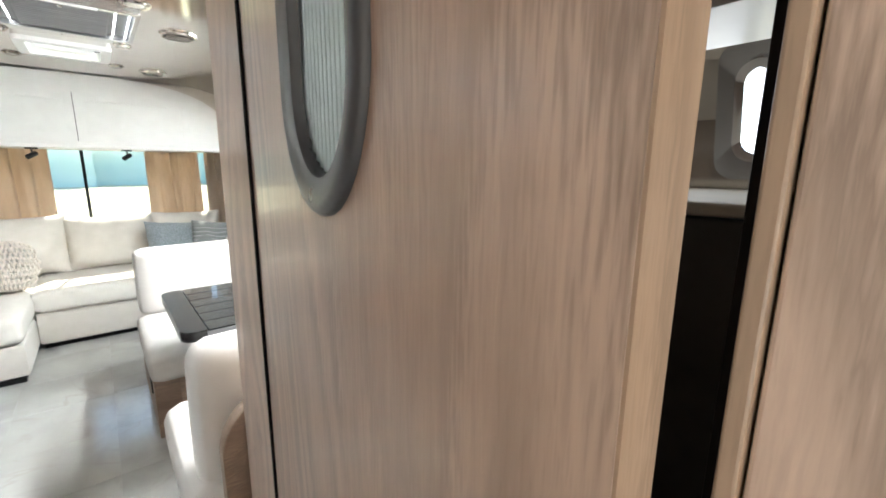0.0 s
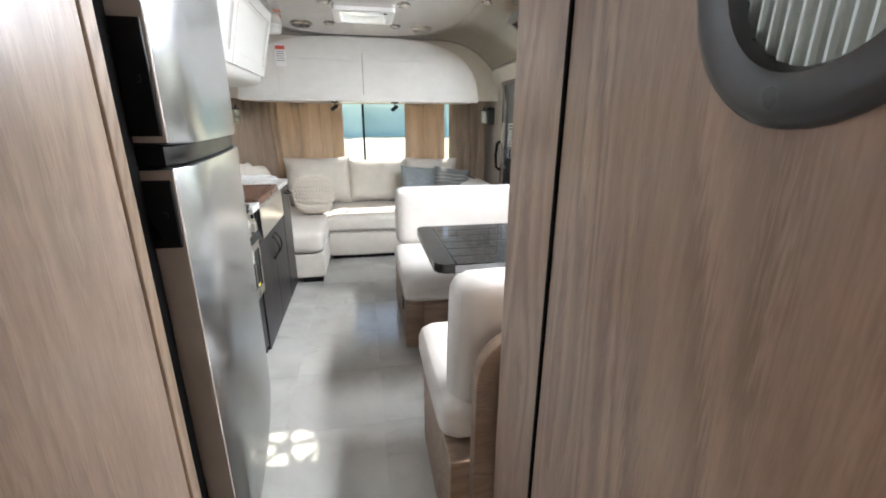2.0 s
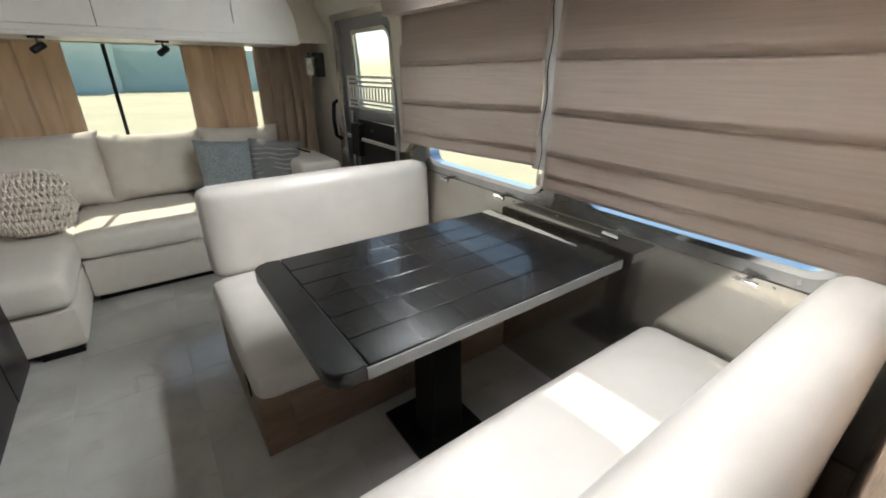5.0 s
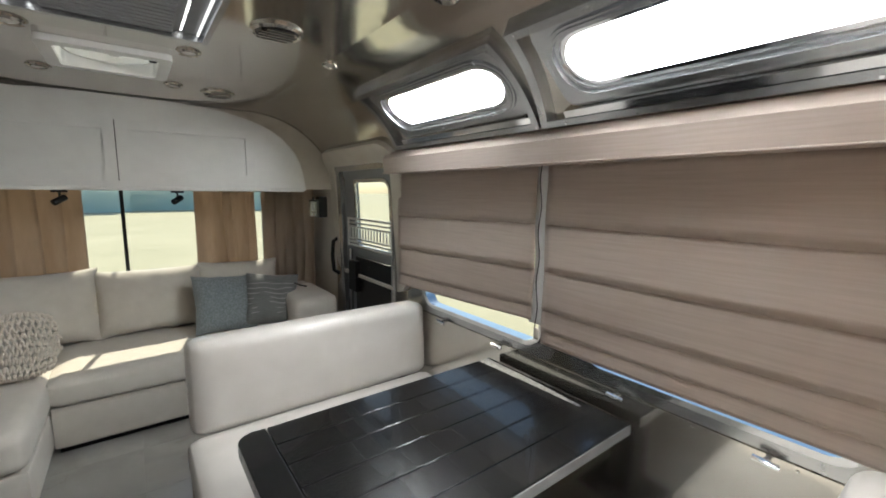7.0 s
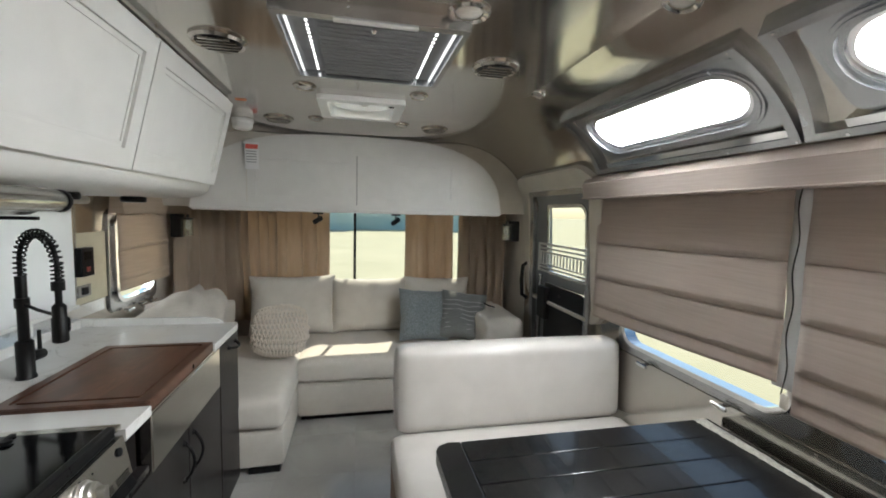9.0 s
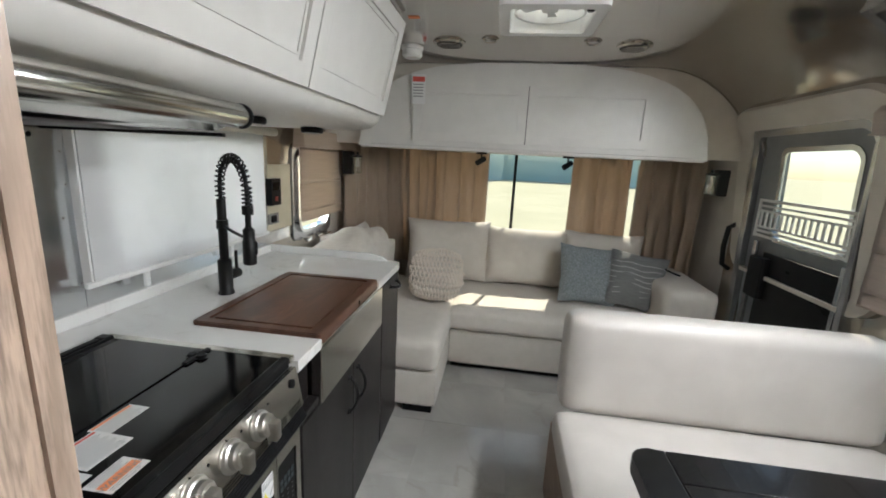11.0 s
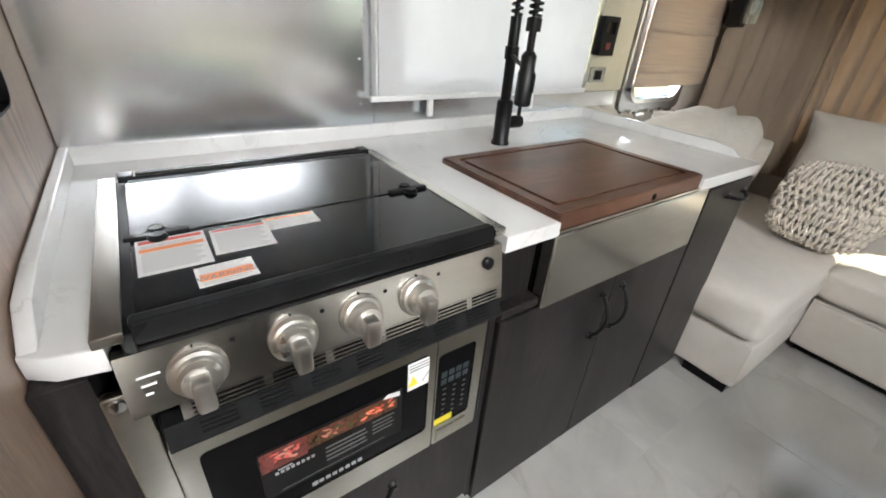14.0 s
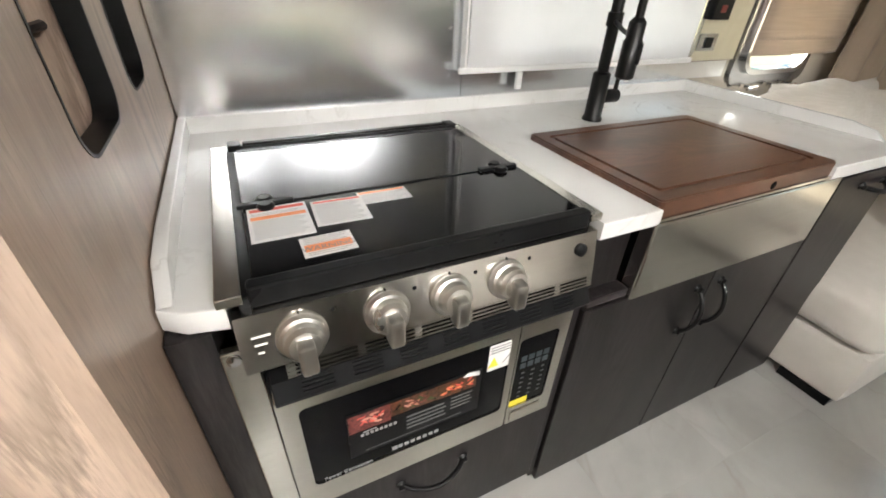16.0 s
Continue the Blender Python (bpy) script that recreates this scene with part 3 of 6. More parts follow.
def nose(a, s, h=0.0):
    x, z, nx, nz = section(s)
    px, py = nose_plan(a)
    f = (x + nx * h) / HALF
    return Vector((XC + HALF * f * px, Y1 + NOSE * f * py, z + nz * h))


bm = bmesh.new()
angs = [180 * k / 72 for k in range(73)]
levels = sorted({0.0, s_at(0.88), 1.0, s_at(1.68)} | {1 + k / 10 for k in range(11)})
grid = [[bm.verts.new(nose(a, s)) for s in levels] for a in angs]
for i in range(72):
    for j in range(len(levels) - 1):
        mid = nose((angs[i] + angs[i + 1]) / 2, (levels[j] + levels[j + 1]) / 2)
        if -0.80 < mid.x < 1.22 and 0.88 < mid.z < 1.68:
            continue
        bm.faces.new((grid[i][j], grid[i][j + 1], grid[i + 1][j + 1], grid[i + 1][j]))
thicken(bm, lambda p: Vector((XC, 4.2, 1.0)), 0.04)
wall_n = part("wall_north", bm, VINYL_WALL)
tagged(wall_n, "rounded grey vinyl front wall with a wide window", "wall", kind="structure")

# ceiling with openings for the roof vent
VENT = (0.06, 0.40, 3.67, 3.99)
bm = bmesh.new()
xs = [XC - FLAT, VENT[0], VENT[1], XC + FLAT]
ys = [Y0, VENT[2], VENT[3], Y1]
for i in range(3):
    for j in range(3):
        if (i, j) == (1, 1):
            continue
        box(bm, xs[i], xs[i + 1], ys[j], ys[j + 1], ROOF, ROOF + 0.05)
bmesh.ops.remove_doubles(bm, verts=bm.verts, dist=1e-4)
cap = [(nose(a, 2.0).x, nose(a, 2.0).y) for a in angs]
prism(bm, cap, "z", ROOF, ROOF + 0.05)
ceiling = tagged(part("ceiling", bm, ALU), "flat satin aluminium ceiling of the trailer", "ceiling", kind="structure")

wall_s = tagged(part("wall_south", prism(bmesh.new(), [(XC + sg * section(s)[0], section(s)[1]) for sg, ss in ((1, [k / 8 for k in range(17)]), (-1, [2 - k / 8 for k in range(17)])) for s in ss],
                "y", Y0 - 0.05, Y0), VINYL_WALL), "plain rear wall of the trailer", "wall", kind="structure")

# floor: a dark slab with vinyl tiles laid on it
floor = tagged(part("floor", prism(bmesh.new(), [(XC - HALF, Y0), (XC + HALF, Y0)] + [(nose(a, 0).x, nose(a, 0).y) for a in angs], "z", -0.06, -0.0012), JOINT),
               "pale grey marbled vinyl tile floor", "floor", kind="structure")
TILE = 0.457
tile_me = bpy.data.meshes.new("tile")
bm = B(0.0007, TILE - 0.0007, 0.0007, TILE - 0.0007, -0.0012, 0.0, bevel=0.0004, seg=1)
bm.to_mesh(tile_me); bm.free(); tile_me.materials.append(VINYL_TILE)
for i in range(6):
    for j in range(13):
        t = new("tile", tile_me)
        t.location = (-1.16 + i * TILE, -0.6 + j * TILE, 0)
        t.parent = floor

WALL_SATIN = surf("satin_grey_wall_sheet", (0.56, 0.54, 0.50), (0.64, 0.62, 0.58), scale=1.5, rough=0.12, rough_var=0.03, metal=0.88, bump=0.04, fine=3.0, dist=0.003)
lw = tagged(part("wall_dinette_lower", B(1.6225, 1.6285, 1.378, 3.735, 0.0, 0.832, bevel=0.001), WALL_SATIN), "satin grey wall sheet under the dinette windows", "wall", kind="structure")
for k in range(9):
    part("rivet", lathe(bmesh.new(), [(0.005, 0), (0.004, 0.002), (0.001, 0.003)], (1.6225, 1.50 + 0.26 * k, 0.818), (-1, 0, 0), 10), CHROME, lw)

# ---- outside ----
tagged(part("ground", B(-400, 400, -400, 400, -0.75, -0.62), GROUND), "pale sunlit concrete yard", "ground", kind="structure")
# far hedge and buildings, hazy by their colour alone
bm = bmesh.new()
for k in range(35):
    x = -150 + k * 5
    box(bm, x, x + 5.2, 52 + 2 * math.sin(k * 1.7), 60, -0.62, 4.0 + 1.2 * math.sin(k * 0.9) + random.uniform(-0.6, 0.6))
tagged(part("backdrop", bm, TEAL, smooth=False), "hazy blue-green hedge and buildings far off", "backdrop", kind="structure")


# ---- partitions at the rear: bathroom on the east side, cupboard on the west ----
def panel_wall(name, b, material, label, bevel=0.002):
    return tagged(part(name, B(*b, bevel=bevel), material), label, "wall", kind="structure")


panel_wall("wall_bath_south", (0.462, 0.53, -0.05, 0.3985, 0, ROOF), OAK, "washed oak wall panel beside the bathroom door")
panel_wall("wall_bath_corner", (0.494, 0.55, 1.1400, 1.373, 0, ROOF), OAK, "washed oak wall panel at the end of the bathroom", 0.004)
panel_wall("wall_bath_header", (0.497, 0.547, 0.4085, 1.1398, 2.0, ROOF), OAK, "washed oak panel over the bathroom door")
tagged(part("wall_bath_cross", prism(bmesh.new(), [(0.55, 0.0)] + [(XC + section(s / 10)[0] - 0.003, section(s / 10)[1]) for s in range(0, 21)] + [(0.55, ROOF)], "y", 1.335, 1.375), OAK),
       "washed oak cross wall behind the dinette", "wall", kind="structure")
trim = tagged(part("trim_door_jamb", B(0.458, 0.530, 0.3996, 0.4075, 0, 2.0, bevel=0.0015), OAK_EDGE), "oak jamb of the bathroom door", "trim", kind="structure")
# shaded oak rebate; the charcoal colour carries the shade
tagged(part("trim_door_stop", B(0.496, 0.530, 0.4077, 0.4200, 0, 2.0, bevel=0.001), CHARCOAL), "oak rebate of the bathroom door frame, its shade painted dark", "trim", kind="structure")
tagged(part("trim_door_gap", B(0.4868, 0.535, 1.1285, 1.1372, 0, 2.0, bevel=0.002), SEAL_AND_GAP), "black rubber seal between door and panel", "trim", kind="structure")

# bathroom door with an oval ribbed window, almost closed
door = thing("door_bathroom", (0.49, 1.117, 0), "washed oak bathroom door with an oval frosted window, slightly open", "door", kind="structure")
OV_Y, OV_Z = 0.711, 1.675
def oval(w, h, n=48):
    """A tall window outline: straight sides between two round ends."""
    out = []
    for k in range(n):
        a = 2 * math.pi * k / n
        c, q = math.cos(a), math.sin(a)
        rise = math.copysign(h - w * 1.12, q) if abs(q) > 1e-6 else 0.0
        out.append((OV_Y + w * c, OV_Z + rise + w * 1.12 * q))
    return out
DX = 0.490
bm = bmesh.new()
n = 48
rect = []
for k in range(n):                      # the leaf's outline, point for point against the oval
    a = 2 * math.pi * k / n
    c, s = math.cos(a), math.sin(a)
    y0, y1, z0, z1 = 0.414, 1.126, 0.015, 1.995
    tx = ((y1 - OV_Y) if c > 0 else (OV_Y - y0)) / max(abs(c), 1e-6)
    tz = ((z1 - OV_Z) if s > 0 else (OV_Z - z0)) / max(abs(s), 1e-6)
    t = min(tx, tz)
    rect.append((OV_Y + c * t, OV_Z + s * t))
for y, z in ((1.126, 1.995), (0.414, 1.995), (0.414, 0.015), (1.126, 0.015)):
    k = min(range(n), key=lambda q: (rect[q][0] - y) ** 2 + (rect[q][1] - z) ** 2)
    rect[k] = (y, z)
ring(bm, rect, oval(0.082, 0.271), lambda y, z, h: Vector((h, y, z)), DX, DX + 0.022)
leaf = part("door_leaf", bm, OAK, door)
bm = bmesh.new()
loops = [[(p, h) for p in oval(w, hh)] for w, hh, h in ((0.113, 0.302, DX + 0.001), (0.113, 0.302, DX - 0.004), (0.110, 0.299, DX - 0.008), (0.102, 0.291, DX - 0.0105), (0.080, 0.269, DX - 0.005), (0.0765, 0.2655, DX + 0.001), (0.0765, 0.2655, DX + 0.020))]
vs = [[bm.verts.new((h, p[0], p[1])) for p, h in lp] for lp in loops]
for a, b in zip(vs, vs[1:]):
    for k in range(n):
        j = (k + 1) % n
        bm.faces.new((a[k], a[j], b[j], b[k]))
part("window_ring", bm, OVAL_RING, door, "dark grey moulded ring")
bm = bmesh.new()                        # ribbed pane
ribs = 14
for k in range(ribs):
    y = OV_Y - 0.080 + 0.160 * (k + 0.5) / ribs
    hh = 0.180 + 0.0905 * math.sqrt(max(0.0, 1 - ((y - OV_Y) / 0.081) ** 2))
    prism(bm, [(DX + 0.010, y - 0.0057), (DX + 0.0068, y - 0.0035), (DX + 0.0055, y), (DX + 0.0068, y + 0.0035), (DX + 0.010, y + 0.0057), (DX + 0.014, y + 0.0057), (DX + 0.014, y - 0.0057)], "z", OV_Z - hh, OV_Z + hh)
pane = part("pane", bm, FROST, door, "ribbed frosted glass", smooth=False); pane.visible_shadow = False
part("door_edge", B(DX + 0.0005, DX + 0.0215, 0.4125, 0.4140, 0.018, 1.992), OAK_EDGE, door)

door.matrix_basis = Matrix.Translation((0.49, 1.117, 0)) @ Matrix.Rotation(radians(-7.4), 4, "Z")   # ajar

# inside the bathroom: a dark tall cabinet, a shelf above and a rounded window
vanity = thing("bathroom_cabinet", (1.3, 0.4, 0), "dark tall bathroom cabinet beside the window", "cabinet")
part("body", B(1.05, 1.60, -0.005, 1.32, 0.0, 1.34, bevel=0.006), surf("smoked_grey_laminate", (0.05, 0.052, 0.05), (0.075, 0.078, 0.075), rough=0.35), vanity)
part("top", B(1.03, 1.61, -0.006, 1.33, 1.342, 1.365, bevel=0.006), VINYL_WALL, vanity)
shelf = tagged(part("wall_shelf", B(1.12, 1.40, 0.0, 1.33, 1.685, 1.70, bevel=0.003), WHITE_LAM), "pale bathroom wall shelf under the ceiling", "shelf")

panel_wall("wall_cupboard", (-0.180, -0.139, -0.05, 1.100, 0, ROOF), OAK, "washed oak wall panel of the rear cupboard", 0.004)
tagged(part("wall_cupboard_cross", prism(bmesh.new(), [(-0.175, 0.0)] + [(XC - section(s / 10)[0] + 0.003, section(s / 10)[1]) for s in range(0, 21)] + [(-0.175, ROOF)], "y", 1.06, 1.098), OAK),
       "washed oak cross wall behind the fridge", "wall", kind="structure")
tagged(part("trim_cupboard_edge", B(-0.180, -0.136, 1.1005, 1.127, 0, ROOF, bevel=0.002), OAK_EDGE), "oak edge trim beside the fridge", "trim", kind="structure")
# solid black strip stands in for the shade in the fridge gap
tagged(part("trim_fridge_gap", B(-0.26, -0.178, 1.1275, 1.238, 0, ROOF), SEAL_AND_GAP), "black strip for the shade in the gap beside the fridge", "trim", kind="structure")

for x0, x1, nm in ((0.53, XC + HALF - 0.002, "wall_bath_rear"), (XC - HALF + 0.002, -0.175, "wall_cupboard_rear")):
    panel_wall(nm, (x0, x1, -0.05, -0.01, 0, SPRING), OAK, "washed oak cross wall towards the bedroom", 0.0)
    panel_wall(nm + "_top", (max(x0, XC - 1.0), min(x1, XC + 1.0), -0.05, -0.01, SPRING, ROOF), OAK, "washed oak cross wall towards the bedroom", 0.0)

# unseen window and fill lamp added on either side of the bedroom, to light the hall
for sg in (1, -1):
    window_lamp("bedroom_fill", (XC + sg * (HALF + 0.03), -0.7, 1.2), (XC, -0.4, 1.1), 0.85, 0.65, 20)

# added fill lamp inside the bathroom, not in the window opening
window_lamp("bathroom_fill", (XC + HALF - 0.12, 0.93, 1.58), (0.5, 0.85, 1.50), 0.4, 0.22, 0.22)

# fridge cabinet: side panel towards the galley, with two slots
cab = thing("fridge_cabinet", (-0.7, 1.65, 0), "washed oak fridge cabinet with two slotted niches in its side", "cabinet")
PY = 2.168
bm = bmesh.new()
ZS = 1.115
slots = [(-0.985, -0.815), (-0.70, -0.49)]
cuts = [-1.205, -0.985, -0.815, -0.70, -0.49, -0.37]
ZB, RS = ZS - 0.022, 0.045
for a, b in zip(cuts, cuts[1:]):
    if (a, b) in slots:
        foot = [(a, 0), (b, 0), (b, ZB + RS)]
        foot += [(b - RS + RS * math.cos(radians(w)), ZB + RS - RS * math.sin(radians(w))) for w in range(10, 91, 10)]
        foot += [(a + RS - RS * math.sin(radians(w)), ZB + RS - RS * math.cos(radians(w))) for w in range(0, 81, 10)] + [(a, ZB + RS)]
        prism(bm, foot, "y", PY - 0.022, PY)
        box(bm, a, b, PY - 0.022, PY, 1.72, ROOF)
    else:
        box(bm, a, b, PY - 0.022, PY, 0, ROOF)
box(bm, -0.37, -0.295, PY - 0.022, PY, 0.435, ROOF)
bmesh.ops.remove_doubles(bm, verts=bm.verts, dist=1e-4)
part("side_panel", bm, OAK, cab)
for a, b in slots:
    bm = bmesh.new()
    box(bm, a - 0.02, b + 0.02, PY - 0.080, PY - 0.072, ZS - 0.07, 1.75)
    box(bm, a - 0.02, a - 0.012, PY - 0.072, PY - 0.0225, ZS - 0.07, 1.75)
    box(bm, b + 0.012, b + 0.02, PY - 0.072, PY - 0.0225, ZS - 0.07, 1.75)
    box(bm, a - 0.012, b + 0.012, PY - 0.072, PY - 0.0225, ZS - 0.07, ZS - 0.06)
    box(bm, a - 0.012, b + 0.012, PY - 0.072, PY - 0.0225, 1.42, 1.435)
    part("niche", bm, OAK, cab)
    part("lining", ring(bmesh.new(), rrect(a - 0.0005, b + 0.0005, ZB - 0.0005, 1.7205, RS), rrect(a + 0.004, b - 0.004, ZB + 0.004, 1.716, RS - 0.004),
                        lambda u, v, h: Vector((u, PY + h, v)), -0.028, 0.001), BLACK, cab, "black moulded lining of the slot")
    part("crossbar", tube(bmesh.new(), [(a - 0.012, PY - 0.05, ZB + 0.11), (b + 0.012, PY - 0.05, ZB + 0.11)], 0.006, 8), BLACK, cab, "thin black bar")
part("base_panel", B(-0.40, -0.37, 1.17, PY - 0.0225, 0.0, 0.433, bevel=0.002), CHARCOAL, cab, "dark recessed base panel")
part("back_panel", B(-1.205, -0.40, 1.10, 1.12, 0.0, ROOF - 0.35), OAK, cab)
part("top_panel", B(-0.40, -0.21, 1.17, PY - 0.0225, 1.90, ROOF, bevel=0.002), OAK, cab)
part("stile", B(-0.40, -0.300, 1.975, PY - 0.0225, 0.435, 1.90), OAK, cab)


def bowed(y0, y1, x0, x1, bow, xb, z0, z1, n=12):
    """A door slab with a gently bowed front; x0 and x1 are its front at y0 and y1."""
    pts = []
    for k in range(n + 1):
        u = k / n
        y = y0 + (y1 - y0) * u
        e = min(u, 1 - u) * (y1 - y0)
        lip = 0.012 * max(0, 1 - e / 0.014) ** 2
        pts.append((x0 + (x1 - x0) * u + bow * (1 - (2 * u - 1) ** 2) - lip, y))
    return prism(bmesh.new(), pts + [(xb, y1), (xb, y0)], "z", z0, z1, bevel=0.004)


BEIGE_GREY = surf("taupe_plastic", (0.30, 0.26, 0.23), (0.36, 0.32, 0.285), rough=0.4)
fr = thing("fridge", (-0.35, 1.6, 0.435), "two-door stainless steel fridge with black hinges", "fridge")
part("body", B(-0.95, -0.245, 1.252, 1.96, 0.437, 1.895, bevel=0.003), BLACK_PL, fr, "black fridge case")
low = part("door", bowed(1.256, 1.968, -0.122, -0.222, 0.018, -0.242, 0.440, 1.298), FRIDGE, fr)
upd = part("door", bowed(1.256, 1.968, -0.122, -0.222, 0.018, -0.242, 1.336, 1.892), FRIDGE, fr)
part("handle_recess", bowed(1.260, 1.964, -0.134, -0.232, 0.014, -0.2445, 1.300, 1.334), BLACK_PL, fr, "black grip between the doors")
part("edge_strip", B(-0.240, -0.134, 1.249, 1.2555, 0.445, 1.295), BEIGE_GREY, low, "taupe door edge")
part("edge_strip", B(-0.240, -0.134, 1.249, 1.2555, 1.34, 1.89), BEIGE_GREY, upd, "taupe door edge")
for z0, z1, d in ((1.165, 1.280, low), (1.350, 1.52, upd)):
    bm = B(-0.236, -0.137, 1.241, 1.2485, z0, z1, bevel=0.002)
    cyl(bm, (-0.155, 1.2415, (z0 + z1) / 2), (-0.155, 1.2395, (z0 + z1) / 2), 0.006, seg=12)
    part("hinge", bm, BLACK_PL, d, "black plastic hinge cover")


# ---- windows, blinds and curtains ----
E_SIDE, W_SIDE = side(1), side(-1)


def shell_window(name, place, y0, y1, z0, z1, label, r=0.09, deep=0.03, latch=()):
    """A window with rounded corners in a curved side: moulded frame, inner lip and pane."""
    w = thing(name, place((y0 + y1) / 2, s_at(z0)), label, "window", kind="structure")
    s0, s1 = s_at(z0), s_at(z1)
    k = SPRING if s1 <= 1.2 else RISE * 1.5
    rs = min(r / k, (s1 - s0) * 0.46)
    def loop(d, rr):
        d2 = d / k
        out = []
        for cu, cv, a0 in ((y1 + d - rr, s1 + d2 - rr / k, 0), (y0 - d + rr, s1 + d2 - rr / k, 90), (y0 - d + rr, s0 - d2 + rr / k, 180), (y1 + d - rr, s0 - d2 + rr / k, 270)):
            for q in range(9):
                a = radians(a0 + 90 * q / 8)
                out.append((cu + rr * math.cos(a), cv + rr / k * math.sin(a)))
        return out
    half_h = (s1 - s0) * k / 2
    ri = min(r, half_h * 0.95)
    part("frame", ring(bmesh.new(), loop(0.035, min(0.05, half_h)), loop(-0.012, ri), place, -0.045, 0.012), FRAME_ALU, w)
    part("lip", ring(bmesh.new(), loop(-0.008, ri), loop(-0.028, max(ri - 0.012, 0.02)), place, -0.03, deep), CHROME, w, "polished inner lip")
    p = part("pane", plate(bmesh.new(), loop(-0.02, max(ri - 0.01, 0.02)), place, -0.036, -0.040), HAZE if z0 > SPRING else GLASS, w)
    p.visible_shadow = False
    for y in latch:
        bm = bmesh.new()
        a = place(y, s0 - 0.045 / k, 0.012); b = place(y, s0 - 0.045 / k, 0.045)
        cyl(bm, a, b, 0.008, seg=12)
        c0, c1 = place(y - 0.03, s0 - 0.05 / k, 0.045), place(y + 0.03, s0 - 0.045 / k, 0.05)
        tube(bm, [c0, place(y, s0 - 0.047 / k, 0.05), c1], 0.009, 8)
        part("latch", bm, CHROME, w, "chrome window latch")
    return w


def rim_loop(y0, y1, z0, z1, d):
    """A stadium outline d outside a roof window."""
    k = RISE * 1.5
    s0, s1 = s_at(z0), s_at(z1)
    rr = (s1 - s0) * k / 2 * 0.95 + d
    out = []
    for cu, cv, a0 in ((y1 + d - rr, s1 + d / k - rr / k, 0), (y0 - d + rr, s1 + d / k - rr / k, 90), (y0 - d + rr, s0 - d / k + rr / k, 180), (y1 + d - rr, s0 - d / k + rr / k, 270)):
        for q in range(9):
            a = radians(a0 + 90 * q / 8)
            out.append((cu + rr * math.cos(a), cv + rr / k * math.sin(a)))
    return out


shell_window("window_dinette_front", E_SIDE, 2.60, 3.50, 0.875, 1.58, "rounded dinette window half hidden by a blind", latch=(2.86, 3.3))
shell_window("window_dinette_rear", E_SIDE, 1.61, 2.44, 0.875, 1.58, "rounded dinette window covered by a blind", latch=(1.82, 2.26))
for nm, y0, y1 in (("window_roof_front", 2.63, 3.455), ("window_roof_rear", 1.49, 2.40)):
    w = shell_window(nm, E_SIDE, y0, y1, 1.868, 2.010, "long rounded upper window in an aluminium moulding", r=0.11, deep=0.004)
    # wide moulded tray round the upper window
    def tr(u, v, h):
        return E_SIDE(u, v, h)
    o = [(y0 - 0.06, s_at(1.795)), (y1 + 0.16, s_at(1.795)), (y1 + 0.085, s_at(2.042)), (y0 - 0.075, s_at(2.042))]
    i2 = [(y0 - 0.032, s_at(1.815)), (y1 + 0.125, s_at(1.815)), (y1 + 0.055, s_at(2.030)), (y0 - 0.045, s_at(2.030))]
    def dens(q, m=10):
        return [(q[a][0] + (q[(a + 1) % 4][0] - q[a][0]) * k / m, q[a][1] + (q[(a + 1) % 4][1] - q[a][1]) * k / m) for a in range(4) for k in range(m)]
    part("moulding", ring(bmesh.new(), dens(o), dens(i2), tr, 0.0, 0.030), FRAME_ALU, w, "raised aluminium moulding")
    for d_, hh_ in ((0.030, 0.012), (0.020, 0.020), (0.010, 0.024)):   # rolled rim round the opening
        part("rim", ring(bmesh.new(), rim_loop(y0, y1, 1.868, 2.010, d_), rim_loop(y0, y1, 1.868, 2.010, d_ - 0.0105), tr, 0.0, hh_), FRAME_ALU, w)
    part("sill", plate(bmesh.new(), dens([(y0 - 0.045, s_at(1.818)), (y1 + 0.045, s_at(1.818)), (y1 + 0.045, s_at(1.838)), (y0 - 0.045, s_at(1.838))]), tr, 0.0, 0.03), CHROME, w, "bright sill ledge")
    for k in range(5):
        y = y0 - 0.05 + (y1 - y0 + 0.1) * k / 4
        part("screw", cyl(bmesh.new(), tr(y, s_at(1.80), 0.020), tr(y, s_at(1.80), 0.032), 0.0045, seg=10), CHROME, w)
        part("screw", cyl(bmesh.new(), tr(y, s_at(2.038), 0.020), tr(y, s_at(2.038), 0.032), 0.0045, seg=10), CHROME, w)
shell_window("window_bath", E_SIDE, 0.64, 0.755, 1.43, 1.70, "narrow rounded bathroom window of hazed acrylic", r=0.05)
window_lamp("skylight_front", E_SIDE(3.06, s_at(1.93), -0.06), E_SIDE(3.06, s_at(1.93), 0.6), 0.80, 0.20, 19)
window_lamp("skylight_rear", E_SIDE(1.97, s_at(1.93), -0.06), E_SIDE(1.97, s_at(1.93), 0.6), 0.90, 0.20, 21)
window_lamp("galley_window_light", (-1.32, 3.50, 1.30), (-0.5, 3.50, 1.25), 0.94, 0.47, 3.4)
window_lamp("lounge_window_light", (-1.275, 4.60, 1.24), (-0.5, 4.60, 1.2), 0.44, 0.46, 3.0)


